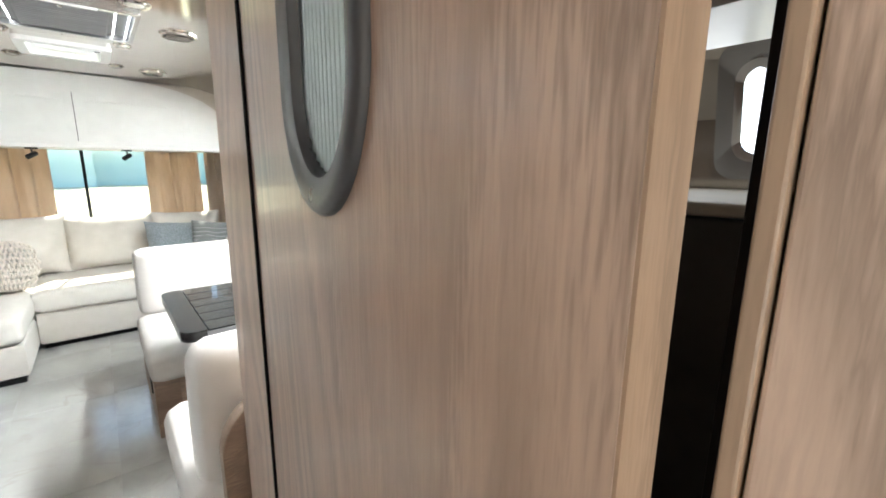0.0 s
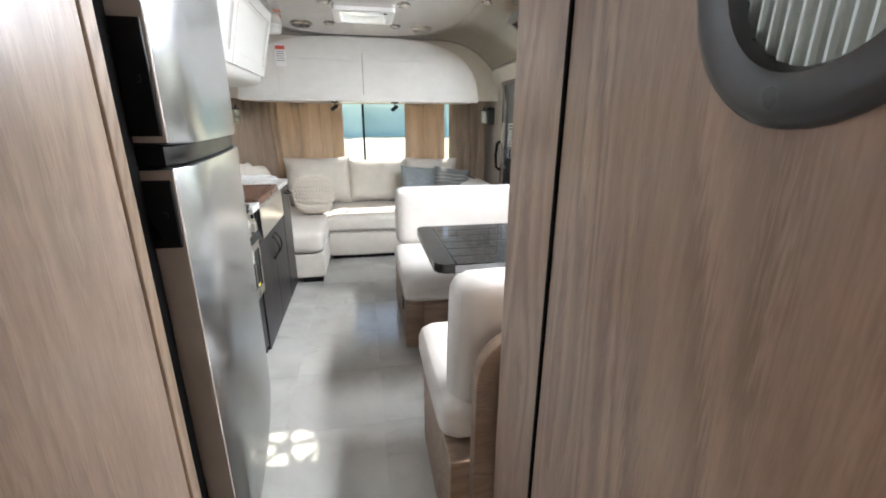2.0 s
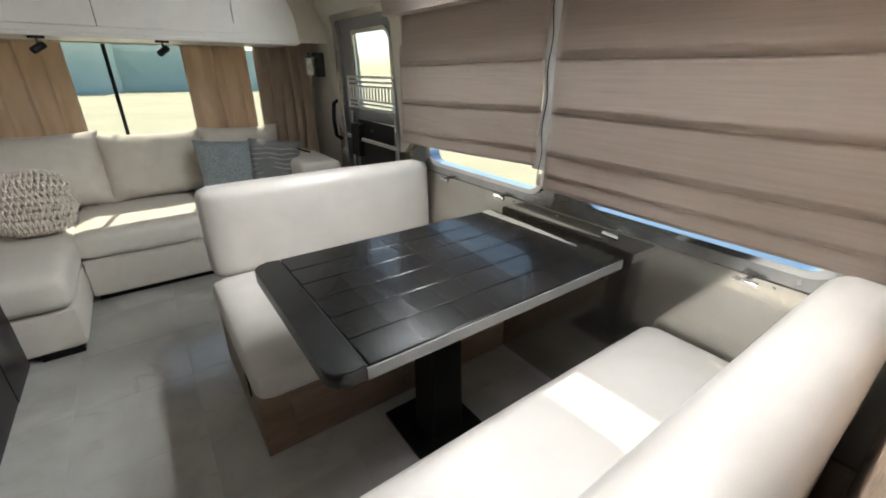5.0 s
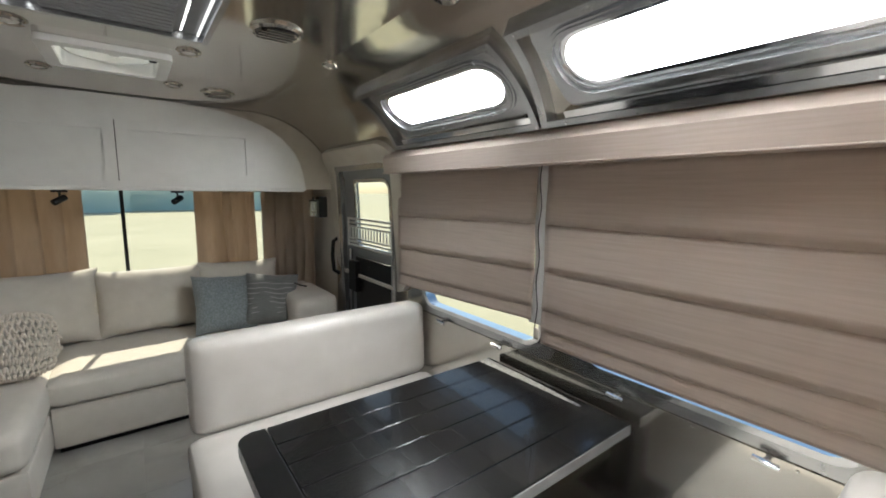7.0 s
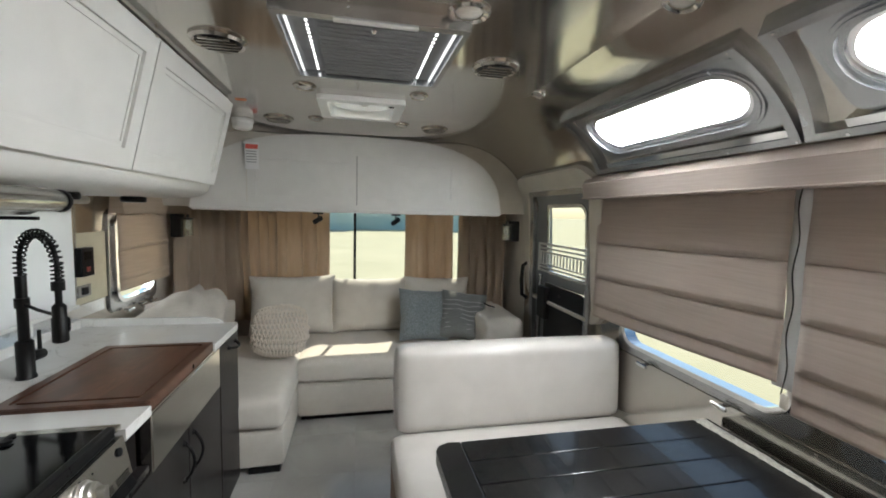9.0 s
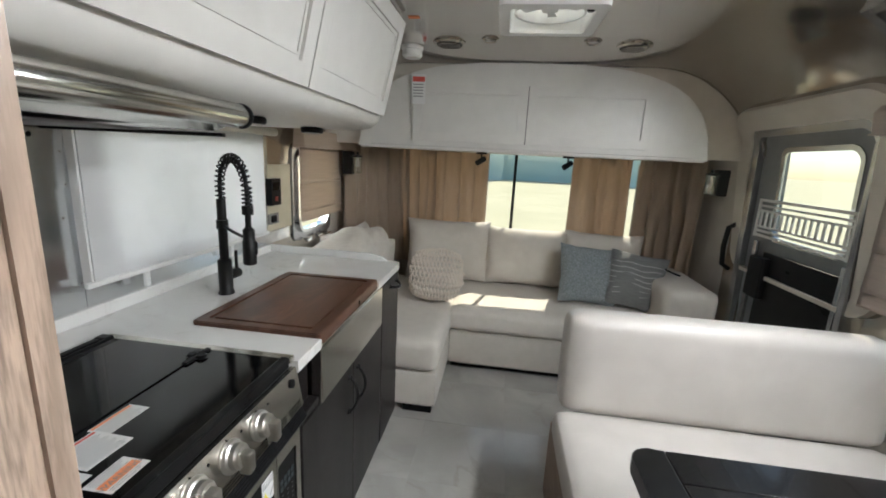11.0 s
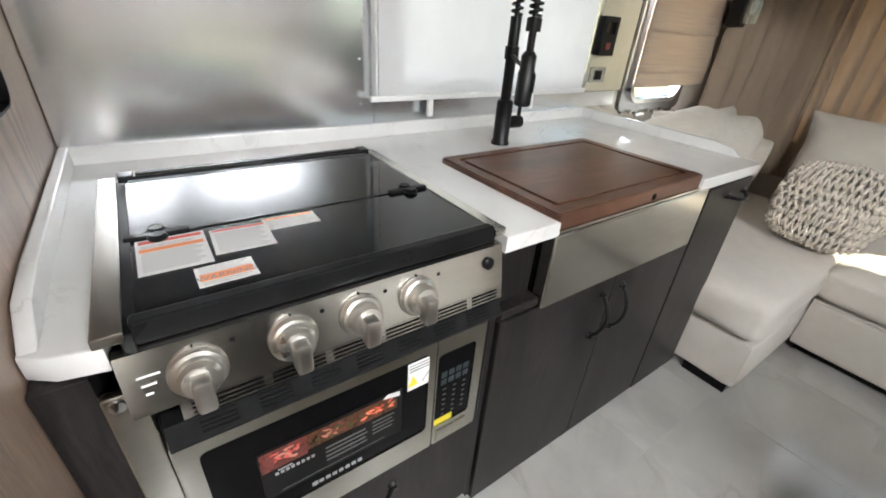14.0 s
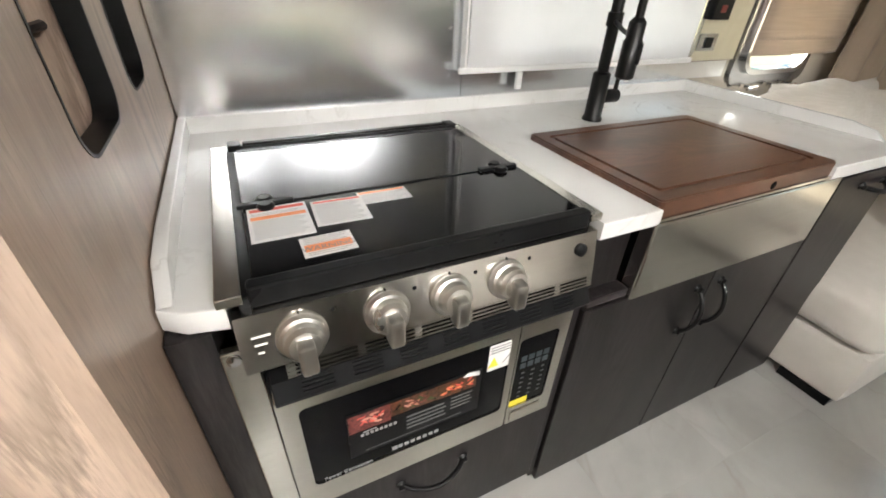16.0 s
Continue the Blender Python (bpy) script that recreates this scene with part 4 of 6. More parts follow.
def roman_blind(name, place, y0, y1, edges, material, label, off=0.075, sag=0.004, drop=0.0):
    """A roman blind: flat lengths of cloth lapped over a crease; it hangs lower by drop at its y1 end."""
    folds, z_bot = len(edges) - 1, edges[-1]
    b = thing(name, place((y0 + y1) / 2, s_at(z_bot), off), label, "blind", group="roman blinds")
    ny = 36
    for k in range(folds):
        bm = bmesh.new()
        rows = []
        for r in range(9):
            u = r / 8
            z = edges[k] + (edges[k + 1] - edges[k]) * u - (0.005 if r == 8 else 0)
            h = off + 0.004 + 0.0026 * u
            row = []
            for q in range(ny + 1):
                w = q / ny
                y = y0 + (y1 - y0) * w
                tilt = drop * w * ((k + u) / folds) ** 0.5
                dz = -sag * u * math.sin(math.pi * w) * (0.4 + 0.6 * k / folds) + 0.0010 * noise.noise(Vector((y * 4, 0.7, 0))) - tilt
                hh = h + 0.0030 * noise.noise(Vector((y * 3, z * 3, 0))) + 0.0007 * noise.noise(Vector((y * 15, z * 5, 0)))
                yy = y + 0.006 * noise.noise(Vector((z * 6, w * 1.2, k * 2.0))) * abs(2 * w - 1)
                p = place(y, 0.5, 0)
                row.append(bm.verts.new((p.x - math.copysign(hh, p.x - XC), yy, z + dz)))
            rows.append(row)
        for a, c in zip(rows, rows[1:]):
            for q in range(ny):
                bm.faces.new((a[q], a[q + 1], c[q + 1], c[q]))
        f = part("fold", bm, material, b)
        so = f.modifiers.new("thickness", "SOLIDIFY"); so.thickness = 0.0016
    return b


roman_blind("roman_blind", E_SIDE, 2.622, 3.69, (1.66, 1.428, 1.242, 1.085, 1.030), BLIND, "mauve linen roman blind lowered most of the way", drop=0.044)
roman_blind("roman_blind", E_SIDE, 1.552, 2.572, (1.66, 1.428, 1.242, 1.082, 1.000, 0.944), BLIND, "mauve linen roman blind lowered fully")
roman_blind("roman_blind", W_SIDE, 4.300, 4.96, (1.52, 1.29, 1.11, 1.05), BLIND2, "beige linen roman blind lowered most of the way", off=0.06)
bm = bmesh.new()                        # padded valance over both blinds
pts = [(1.63 - 0.16, 1.735), (1.63 - 0.15, 1.655), (1.63 - 0.135, 1.648), (1.63 - 0.06, 1.65), (1.63 - 0.07, 1.775), (1.63 - 0.13, 1.775)]
prism(bm, pts, "y", 1.40, 3.76, bevel=0.024, seg=5)
va = tagged(part("blind_valance", bm, BLIND), "long padded mauve linen valance above the blinds", "valance")
part("piping", tube(bmesh.new(), [(1.4815, 1.405, 1.6535), (1.4810, 2.5, 1.6530), (1.4815, 3.755, 1.6535)], 0.004, 6), BLIND, va)
bm = bmesh.new()
prism(bm, [(-1.21 + 0.125, 1.612), (-1.21 + 0.135, 1.503), (-1.21 + 0.05, 1.503), (-1.21 + 0.06, 1.612)], "y", 4.24, 5.12, bevel=0.01)
tagged(part("blind_valance", bm, BLIND2), "beige linen valance over the small window", "valance")
# cord and white lining edge in the gap between the two blinds
cord = thing("blind_lining", (1.545, 2.565, 0.95), "white blind lining with a black cord hanging between the blinds", "blind")
bm = bmesh.new()
rows = [[bm.verts.new((1.562 - 0.006 * math.sin(z * 19), y + 0.010 * math.sin(z * 11 + y), z)) for y in (2.558, 2.598, 2.638)] for z in [1.65 - 0.64 * k / 24 for k in range(25)]]
for a, c in zip(rows, rows[1:]):
    for q in range(2):
        bm.faces.new((a[q], a[q + 1], c[q + 1], c[q]))
ln = part("lining", bm, PAPER, cord); so = ln.modifiers.new("thickness", "SOLIDIFY"); so.thickness = 0.002
part("string", tube(bmesh.new(), [(1.548, 2.602 + 0.006 * math.sin(k), 1.65 - 0.66 * k / 20) for k in range(21)], 0.0022, 6), BLACK_PL, cord)
part("toggle", soft(bmesh.new(), (1.545, 2.592, 0.975), (0.016, 0.026, 0.05), 0.008, n=4), BEIGE_PL, cord)

# galley window with its white roller blind
shell_window("window_galley", W_SIDE, 3.02, 3.98, 1.06, 1.54, "galley window behind a white roller blind", r=0.06)
rb = thing("roller_blind", (-1.16, 3.45, 1.03), "white roller blind pulled down over the galley window", "blind")
part("cloth", B(-1.158, -1.155, 2.960, 3.93, 1.045, 1.555), ROLLER, rb)
part("tube", C((-1.14, 2.94, 1.572), (-1.14, 4.02, 1.572), 0.02), BEIGE_PL, rb, "cream roller tube")
part("bottom_bar", B(-1.165, -1.148, 2.93, 3.95, 1.030, 1.048, bevel=0.004), WHITE_PL, rb)
part("side_channel", B(-1.190, -1.158, 2.951, 2.9595, 1.03, 1.56, bevel=0.002), WHITE_PL, rb, "pale side channel")
for y in (3.14, 3.62):
    part("pull_tab", B(-1.165, -1.150, y, y + 0.022, 0.975, 1.030, bevel=0.005), WHITE_PL, rb)
shell_window("window_lounge_west", W_SIDE, 4.34, 4.84, 0.95, 1.50, "small rounded lounge window mostly behind a blind", r=0.09, latch=(4.45, 4.62, 4.75))

# wide front window
fw = thing("window_front", (XC, 5.66, 0.88), "wide front window of the lounge between curtains", "window", kind="structure")
bm = bmesh.new()
lo, hi = [], []
for k in range(41):
    a = 145 - 110 * k / 40
    p, q = nose(a, s_at(0.86), -0.012), nose(a, s_at(1.70), -0.012)
    lo.append(p); hi.append(q)
rows = [[bm.verts.new(p) for p in lo], [bm.verts.new(p) for p in hi]]
for q in range(40):
    bm.faces.new((rows[0][q], rows[0][q + 1], rows[1][q + 1], rows[1][q]))
g = part("pane", bm, GLASS, fw); g.visible_shadow = False
so = g.modifiers.new("thickness", "SOLIDIFY"); so.thickness = 0.004
part("mullion", B(0.186, 0.212, 5.645, 5.675, 0.88, 1.66, bevel=0.003), BLACK, fw, "dark window bar")
part("sill", B(-0.75, 1.17, 5.615, 5.65, 0.86, 0.885, bevel=0.004), FRAME_ALU, fw)
part("head", B(-0.62, 1.04, 5.600, 5.625, 1.545, 1.70, bevel=0.004), BEIGE_PL, fw, "cream window head")


def curtain(a0, a1, z0, z1, pleats, label, seed):
    """A pleated curtain along the curved front, from angle a0 to a1 of the plan."""
    bm = bmesh.new()
    n, nz = pleats * 12, 14
    rows = []
    for j in range(nz + 1):
        v = j / nz
        row = []
        for i in range(n + 1):
            u = i / n
            a = a0 + (a1 - a0) * u
            uu = u + 0.035 * noise.noise(Vector((u * 4, seed, v * 1.3))) + 0.012 * v * math.sin(u * 9 + seed)
            ph = 2 * math.pi * pleats * uu + 2.6 * noise.noise(Vector((u * 3.5, seed * 2, 0.3 + v * 0.9)))
            amp = (0.020 + 0.030 * v ** 0.7) * (0.70 + 1.1 * noise.noise(Vector((u * 6, seed, 2.0 + v * 0.4))))
            wave = math.sin(ph) + 0.28 * math.sin(2 * ph + seed)
            h = 0.10 + amp * wave + 0.014 * noise.noise(Vector((u * 14, v * 2.2, seed)))
            p = nose(a, s_at(1.2), h)
            row.append(bm.verts.new((p.x, p.y, z1 + (z0 - z1) * v)))
        rows.append(row)
    for x, y in zip(rows, rows[1:]):
        for i in range(n):
            bm.faces.new((x[i], x[i + 1], y[i + 1], y[i]))
    c = part("curtain", bm, CURTAIN)
    so = c.modifiers.new("thickness", "SOLIDIFY"); so.thickness = 0.003
    return tagged(c, label, "curtain", group="lounge curtains")


def ang(x):
    """The plan angle at which the front curve stands over x."""
    return min((k / 10 for k in range(1801)), key=lambda a: abs(nose(a, s_at(1.2), 0.10).x - x))


curtain(ang(0.69), ang(1.15), 0.55, 1.615, 5, "tan linen curtain drawn aside, full length pleats", 1.3)
curtain(ang(1.20), 9, 0.55, 1.615, 5, "tan linen curtain covering the rounded corner", 4.1)
curtain(ang(-0.035), ang(-0.80), 0.55, 1.615, 8, "tan linen curtain drawn aside, soft pleats", 7.7)
curtain(ang(-0.775), 178, 0.55, 1.615, 5, "flat tan linen curtain covering the rounded corner", 9.2)
bm = bmesh.new()
tube(bm, [nose(178 - 170 * k / 60, s_at(1.2), 0.10) + Vector((0, 0, 0.418)) for k in range(61)], 0.008, 8)
tagged(part("curtain_track", bm, WHITE_PL), "slim white curtain track under the overhead cabinet", "curtain track")

# ---- entry door ----
ed = thing("door_entry", (1.62, 4.22, 0), "closed entry door with a window, white grille and dark lower screen", "door", kind="structure")
def dloop(y0, y1, z0, z1, r, n=6):
    return [(y, s_at(z)) for y, z in rrect(y0, y1, z0, z1, r, n)]
part("frame", ring(bmesh.new(), dloop(3.79, 4.65, 0.0, 1.745, 0.07), dloop(3.83, 4.61, 0.03, 1.70, 0.06), E_SIDE, -0.05, 0.02), FRAME_ALU, ed, "brushed metal door frame")
part("hood_moulding", ring(bmesh.new(), dloop(3.655, 4.76, 0.9, 1.852, 0.15), dloop(3.785, 4.655, 0.92, 1.742, 0.07), E_SIDE, -0.002, 0.035), BEIGE_PL, ed, "beige moulded surround")
part("skin", ring(bmesh.new(), dloop(3.832, 4.608, 0.035, 1.695, 0.06), dloop(3.93, 4.46, 1.12, 1.62, 0.06), E_SIDE, -0.045, -0.015), surf("grey_door_skin", (0.20, 0.21, 0.215), (0.25, 0.26, 0.265), rough=0.4), ed, "grey door skin")
part("window_seal", ring(bmesh.new(), dloop(3.92, 4.47, 1.11, 1.63, 0.065), dloop(3.945, 4.445, 1.135, 1.605, 0.05), E_SIDE, -0.02, -0.008), FRAME_ALU, ed)
dp = part("pane", plate(bmesh.new(), dloop(3.935, 4.455, 1.125, 1.615, 0.055), E_SIDE, -0.036, -0.040), GLASS, ed); dp.visible_shadow = False
gr = part("grille", B(1.605, 1.612, 3.86, 4.56, 1.33, 1.345), WHITE_PL, ed, "pale screen guard with short slots")
for z0, z1 in ((1.300, 1.312), (1.272, 1.284), (1.180, 1.192), (1.155, 1.168), (1.128, 1.142)):
    part("grille_bar", B(1.605, 1.612, 3.86, 4.56, z0, z1, bevel=0.001), WHITE_PL, gr)
for k in range(15):
    y = 3.90 + 0.62 * k / 14
    part("grille_slat", B(1.606, 1.611, y - 0.008, y + 0.008, 1.192, 1.272), WHITE_PL, gr)
for y in (3.86, 4.545):
    part("grille_side", B(1.604, 1.613, y, y + 0.016, 1.125, 1.345), WHITE_PL, gr)
part("lower_screen", B(1.612, 1.625, 3.88, 4.44, 0.36, 1.05, bevel=0.004), BLACK_PL, ed, "dark lower screen panel")
part("latch_box", B(1.575, 1.62, 4.36, 4.50, 0.78, 1.02, bevel=0.01), BLACK_PL, ed, "black latch housing")
part("grab_handle", tube(bmesh.new(), [(1.60, 4.73, 1.17), (1.555, 4.735, 1.14), (1.545, 4.735, 1.02), (1.555, 4.735, 0.90), (1.60, 4.73, 0.87)], 0.016, 10), BLACK, ed, "black grab handle")
for y0, y1, z0, z1 in ((4.5, 4.53, 0.3, 1.10), (3.85, 3.875, 0.3, 1.10)):
    part("screen_stile", B(1.60, 1.62, y0, y1, z0, z1, bevel=0.003), FRAME_ALU, ed)

# ---- overhead cabinets ----
fc = thing("overhead_cabinet", (XC, 4.9, 1.54), "white arched overhead cabinet across the front with two doors", "cabinet")
arch = [(-0.90, 1.545), (1.325, 1.545)]
for k in range(25):
    a = math.pi * k / 24
    c, s = math.cos(a), math.sin(a)
    arch.append((0.2125 + 1.10 * math.copysign(abs(c) ** (2 / 3.1), c), 1.56 + 0.525 * abs(s) ** (2 / 2.5)))
part("body", prism(bmesh.new(), arch, "y", 4.66, 5.36, bevel=0.006), WHITE_LAM, fc)
part("light_rail", B(-0.88, 1.305, 4.655, 4.70, 1.535, 1.56, bevel=0.006), WHITE_LAM, fc)


over = [(XC + sg * (section(q)[0] - 0.004), section(q)[1]) for sg, qs in ((1, [s_at(1.56) + (2 - s_at(1.56)) * k / 14 for k in range(15)]), (-1, [2 - (2 - s_at(1.56)) * k / 14 for k in range(15)])) for q in qs]
tagged(part("wall_over_cabinet", prism(bmesh.new(), [(x, z - 0.003) for x, z in over], "y", 4.735, 4.75), VINYL_WALL), "grey vinyl end sheet round the front cabinet", "wall", kind="structure")


def shaker(name, x0, x1, z0, z1, y, parent):
    """A framed door that faces the rear: frame proud of a sunken panel."""
    d = part(name, ring(bmesh.new(), [(x0, z0), (x1, z0), (x1, z1), (x0, z1)], [(x0 + 0.055, z0 + 0.055), (x1 - 0.055, z0 + 0.055), (x1 - 0.055, z1 - 0.055), (x0 + 0.055, z1 - 0.055)],
                        lambda u, v, h: Vector((u, h, v)), y, y - 0.018), WHITE_LAM, parent, smooth=False)
    part("panel", B(x0 + 0.054, x1 - 0.054, y - 0.004, y - 0.001, z0 + 0.054, z1 - 0.054, bevel=0.002), WHITE_LAM, d)
    return d


shaker("cabinet_door", -0.525, 0.209, 1.592, 1.945, 4.66, fc)
shaker("cabinet_door", 0.214, 0.965, 1.592, 1.945, 4.66, fc)
# black strip paints the shade in the slit between the doors
part("door_gap", B(0.2095, 0.2135, 4.650, 4.6598, 1.592, 1.945), SEAL_AND_GAP, fc, "dark strip for the shade between the doors")
part("door_gap", B(-0.532, -0.5255, 4.652, 4.6598, 1.592, 1.945), BEIGE_PL, fc)

uc = thing("overhead_cabinet", (-0.8, 3.05, 1.58), "white overhead galley cabinet with sloping framed doors", "cabinet")
UX0, UZ0, UX1, UZ1 = -0.495, 1.665, -0.398, 2.078
prof_uc = [(-0.415, 2.085), (-0.512, 1.662), (-0.520, 1.630), (-0.560, 1.603), (-0.640, 1.592), (-1.13, 1.590), (-1.10, 1.72), (-0.90, 1.97), (-0.70, 2.086)]
part("body", prism(bmesh.new(), prof_uc, "y", PY + 0.002, 3.86, bevel=0.004), WHITE_LAM, uc)


def slope_door(y0, y1):
    d = Vector((UX1 - UX0, 0, UZ1 - UZ0)); L = d.length; d.normalize()
    nrm = Vector((d.z, 0, -d.x))
    def pl(u, v, h):
        return Vector((UX0 - 0.015, 0, UZ0)) + d * v + Vector((0, u, 0)) + nrm * h
    fr_ = part("cabinet_door", ring(bmesh.new(), [(y0, 0), (y1, 0), (y1, L - 0.01), (y0, L - 0.01)], [(y0 + 0.06, 0.06), (y1 - 0.06, 0.06), (y1 - 0.06, L - 0.07), (y0 + 0.06, L - 0.07)], pl, 0.0, 0.02), WHITE_LAM, uc, smooth=False)
    part("panel", plate(bmesh.new(), [(y0 + 0.059, 0.059), (y1 - 0.059, 0.059), (y1 - 0.059, L - 0.069), (y0 + 0.059, L - 0.069)], pl, 0.0, 0.010), WHITE_LAM, fr_, smooth=False)
    q = [(y0 + 0.07, 0.07), (y1 - 0.07, 0.07), (y1 - 0.07, L - 0.08), (y0 + 0.07, L - 0.08)]
    q2 = [(y0 + 0.078, 0.078), (y1 - 0.078, 0.078), (y1 - 0.078, L - 0.088), (y0 + 0.078, L - 0.088)]
    part("bead", ring(bmesh.new(), q, q2, pl, 0.009, 0.014), WHITE_LAM, fr_, smooth=False)


slope_door(3.078, 3.852)
slope_door(2.270, 3.070)
part("door_gap", prism(bmesh.new(), [(-0.500, 1.664), (-0.402, 2.078), (-0.41, 2.078), (-0.51, 1.664)], "y", 3.0705, 3.0775), BEIGE_PL, uc)
for y in (3.264, 3.737):
    p = thing("puck_light", (-0.795, y, 1.565), "black round under-cabinet puck light", "light", group="puck lights")
    part("housing", lathe(bmesh.new(), [(0.045, 0.0), (0.050, 0.006), (0.050, 0.020), (0.046, 0.025)], (-0.795, y, 1.565)), BLACK, p)
    part("lens", lathe(bmesh.new(), [(0.034, -0.002), (0.036, 0.001)], (-0.795, y, 1.564)), LENS, p)

hood = thing("range_hood", (-0.85, 2.5, 1.51), "stainless steel range hood with a rolled front edge", "range hood")
part("front_roll", C((-0.556, PY + 0.005, 1.556), (-0.556, 2.84, 1.556), 0.028, seg=24, bevel=0.004), STEEL, hood)
part("end_cap", C((-0.556, 2.84, 1.556), (-0.556, 2.855, 1.556), 0.030, seg=24, bevel=0.004), BLACK_PL, hood, "dark end cap")
part("body", prism(bmesh.new(), [(-0.575, 1.588), (-0.575, 1.535), (-0.62, 1.518), (-1.10, 1.512), (-1.14, 1.588)], "y", PY + 0.005, 2.84, bevel=0.003), STEEL_H, hood)
part("filter", B(-1.02, -0.66, 2.26, 2.66, 1.506, 1.5125, bevel=0.002), FILTER, hood, "dark grease filter")
part("edge_seal", B(-1.12, -0.60, 2.835, 2.846, 1.505, 1.514), BLACK_PL, hood)

# ---- ceiling fixtures ----
ac = thing("ceiling_air_panel", (0.25, 3.08, 2.075), "ceiling air conditioner panel with grey grille and two led strips", "air conditioner")
part("frame", ring(bmesh.new(), [(-0.022, 2.742), (0.518, 2.742), (0.518, 3.288), (-0.022, 3.288)], [(-0.004, 2.772), (0.500, 2.772), (0.500, 3.268), (-0.004, 3.268)], lambda u, v, h: Vector((u, v, h)), 2.09, 2.056), FRAME_ALU, ac, smooth=False)
part("backing", B(-0.005, 0.501, 2.771, 3.269, 2.080, 2.086), FILTER, ac)
gr_ = part("grille", B(0.088, 0.412, 2.795, 3.255, 2.066, 2.079, bevel=0.003), FILTER, ac, "grey fabric grille")
for k in range(15):
    y = 2.81 + 0.43 * k / 14
    part("grille_rib", B(0.094, 0.406, y - 0.003, y + 0.003, 2.063, 2.0665), FILTER, gr_)
for x in (0.004, 0.481):
    part("led_strip", B(x + 0.002, x + 0.008, 2.79, 3.255, 2.070, 2.076), LED_DIM, ac, "lit led strip")
part("handle", B(0.14, 0.37, 2.752, 2.768, 2.050, 2.0565, bevel=0.002), WHITE_PL, ac)
part("knob", lathe(bmesh.new(), [(0.006, 0), (0.009, 0.006), (0.006, 0.012)], (0.25, 2.815, 2.052)), CHROME, ac)
for x in (0.062, 0.436):
    for k in range(16):
        y = 2.81 + 0.43 * k / 15
        part("diode", B(x - 0.003, x + 0.003, y - 0.003, y + 0.003, 2.076, 2.0795), LED, ac)

vt = thing("roof_vent", (0.23, 3.83, 2.07), "white framed roof vent with a round fan, daylight behind", "vent")
part("frame", ring(bmesh.new(), rrect(0.02, 0.44, 3.62, 4.03, 0.03), rrect(0.065, 0.395, 3.675, 3.985, 0.02), lambda u, v, h: Vector((u, v, h)), 2.0895, 2.066), WHITE_PL, vt, smooth=False)
part("well", ring(bmesh.new(), rrect(0.063, 0.397, 3.673, 3.987, 0.021), rrect(0.067, 0.393, 3.677, 3.983, 0.019), lambda u, v, h: Vector((u, v, h)), 2.075, 2.20), WHITE_PL, vt, smooth=False)
circ = [(0.23 + 0.15 * math.cos(2 * math.pi * k / 32), 3.83 + 0.14 * math.sin(2 * math.pi * k / 32)) for k in range(32)]
circ2 = [(0.23 + 0.14 * math.cos(2 * math.pi * k / 32), 3.83 + 0.13 * math.sin(2 * math.pi * k / 32)) for k in range(32)]
part("fan_ring", ring(bmesh.new(), circ, circ2, lambda u, v, h: Vector((u, v, h)), 2.10, 2.15), WHITE_PL, vt)
for k in range(5):
    a = 2 * math.pi * k / 5
    c, s = math.cos(a), math.sin(a)
    bm = prism(bmesh.new(), [(0.23 + 0.03 * c - 0.014 * s, 3.83 + 0.03 * s + 0.014 * c), (0.23 + 0.12 * c - 0.04 * s, 3.83 + 0.12 * s + 0.04 * c), (0.23 + 0.125 * c, 3.83 + 0.125 * s), (0.23 + 0.03 * c, 3.83 + 0.03 * s)], "z", 2.125, 2.129)
    part("blade", bm, WHITE_PL, vt)
part("hub", C((0.23, 3.83, 2.11), (0.23, 3.83, 2.14), 0.035), WHITE_PL, vt)
part("crank", lathe(bmesh.new(), [(0.012, 0), (0.016, 0.008), (0.010, 0.02)], (0.375, 3.70, 2.066)), BLACK_PL, vt, "black crank knob")
dome = part("dome", soft(bmesh.new(), (0.23, 3.83, 2.22), (0.38, 0.36, 0.03), 0.015, n=6), clear("white_dome", (0.95, 0.95, 0.92), 0.3), vt, "translucent dome"); dome.visible_shadow = False


def down_axis(x, z):
    return Vector((0, 0, -1)) if abs(x - XC) <= FLAT else Vector((-math.copysign(0.35, x - XC), 0, -0.93)).normalized()


def roof_z(x):
    d = abs(x - XC)
    if d <= FLAT:
        return ROOF
    return SPRING + RISE * math.sqrt(max(0, 1 - ((d - FLAT) / (HALF - FLAT)) ** 2))


def ceiling_speaker(x, y):
    d = down_axis(x, 0); o = Vector((x, y, roof_z(x)))
    t = thing("ceiling_speaker", o + d * 0.015, "round silver grilled ceiling speaker", "speaker", group="ceiling speakers")
    part("rim", lathe(bmesh.new(), [(0.088, 0.0), (0.088, 0.006), (0.078, 0.014), (0.070, 0.010), (0.070, 0.0)], o, d, 32), ALU, t)
    part("grille", lathe(bmesh.new(), [(0.069, 0.004), (0.05, 0.012), (0.01, 0.015)], o, d, 32), BLACK_PL, t, "dark grille")
    for k in range(5):
        w = 0.062 * math.sqrt(1 - (k - 2) ** 2 / 9)
        part("louvre", box(bmesh.new(), x - w, x + w, y - 0.05 + 0.025 * k - 0.004, y - 0.05 + 0.025 * k + 0.004, o.z - 0.019, o.z - 0.012), ALU, t)


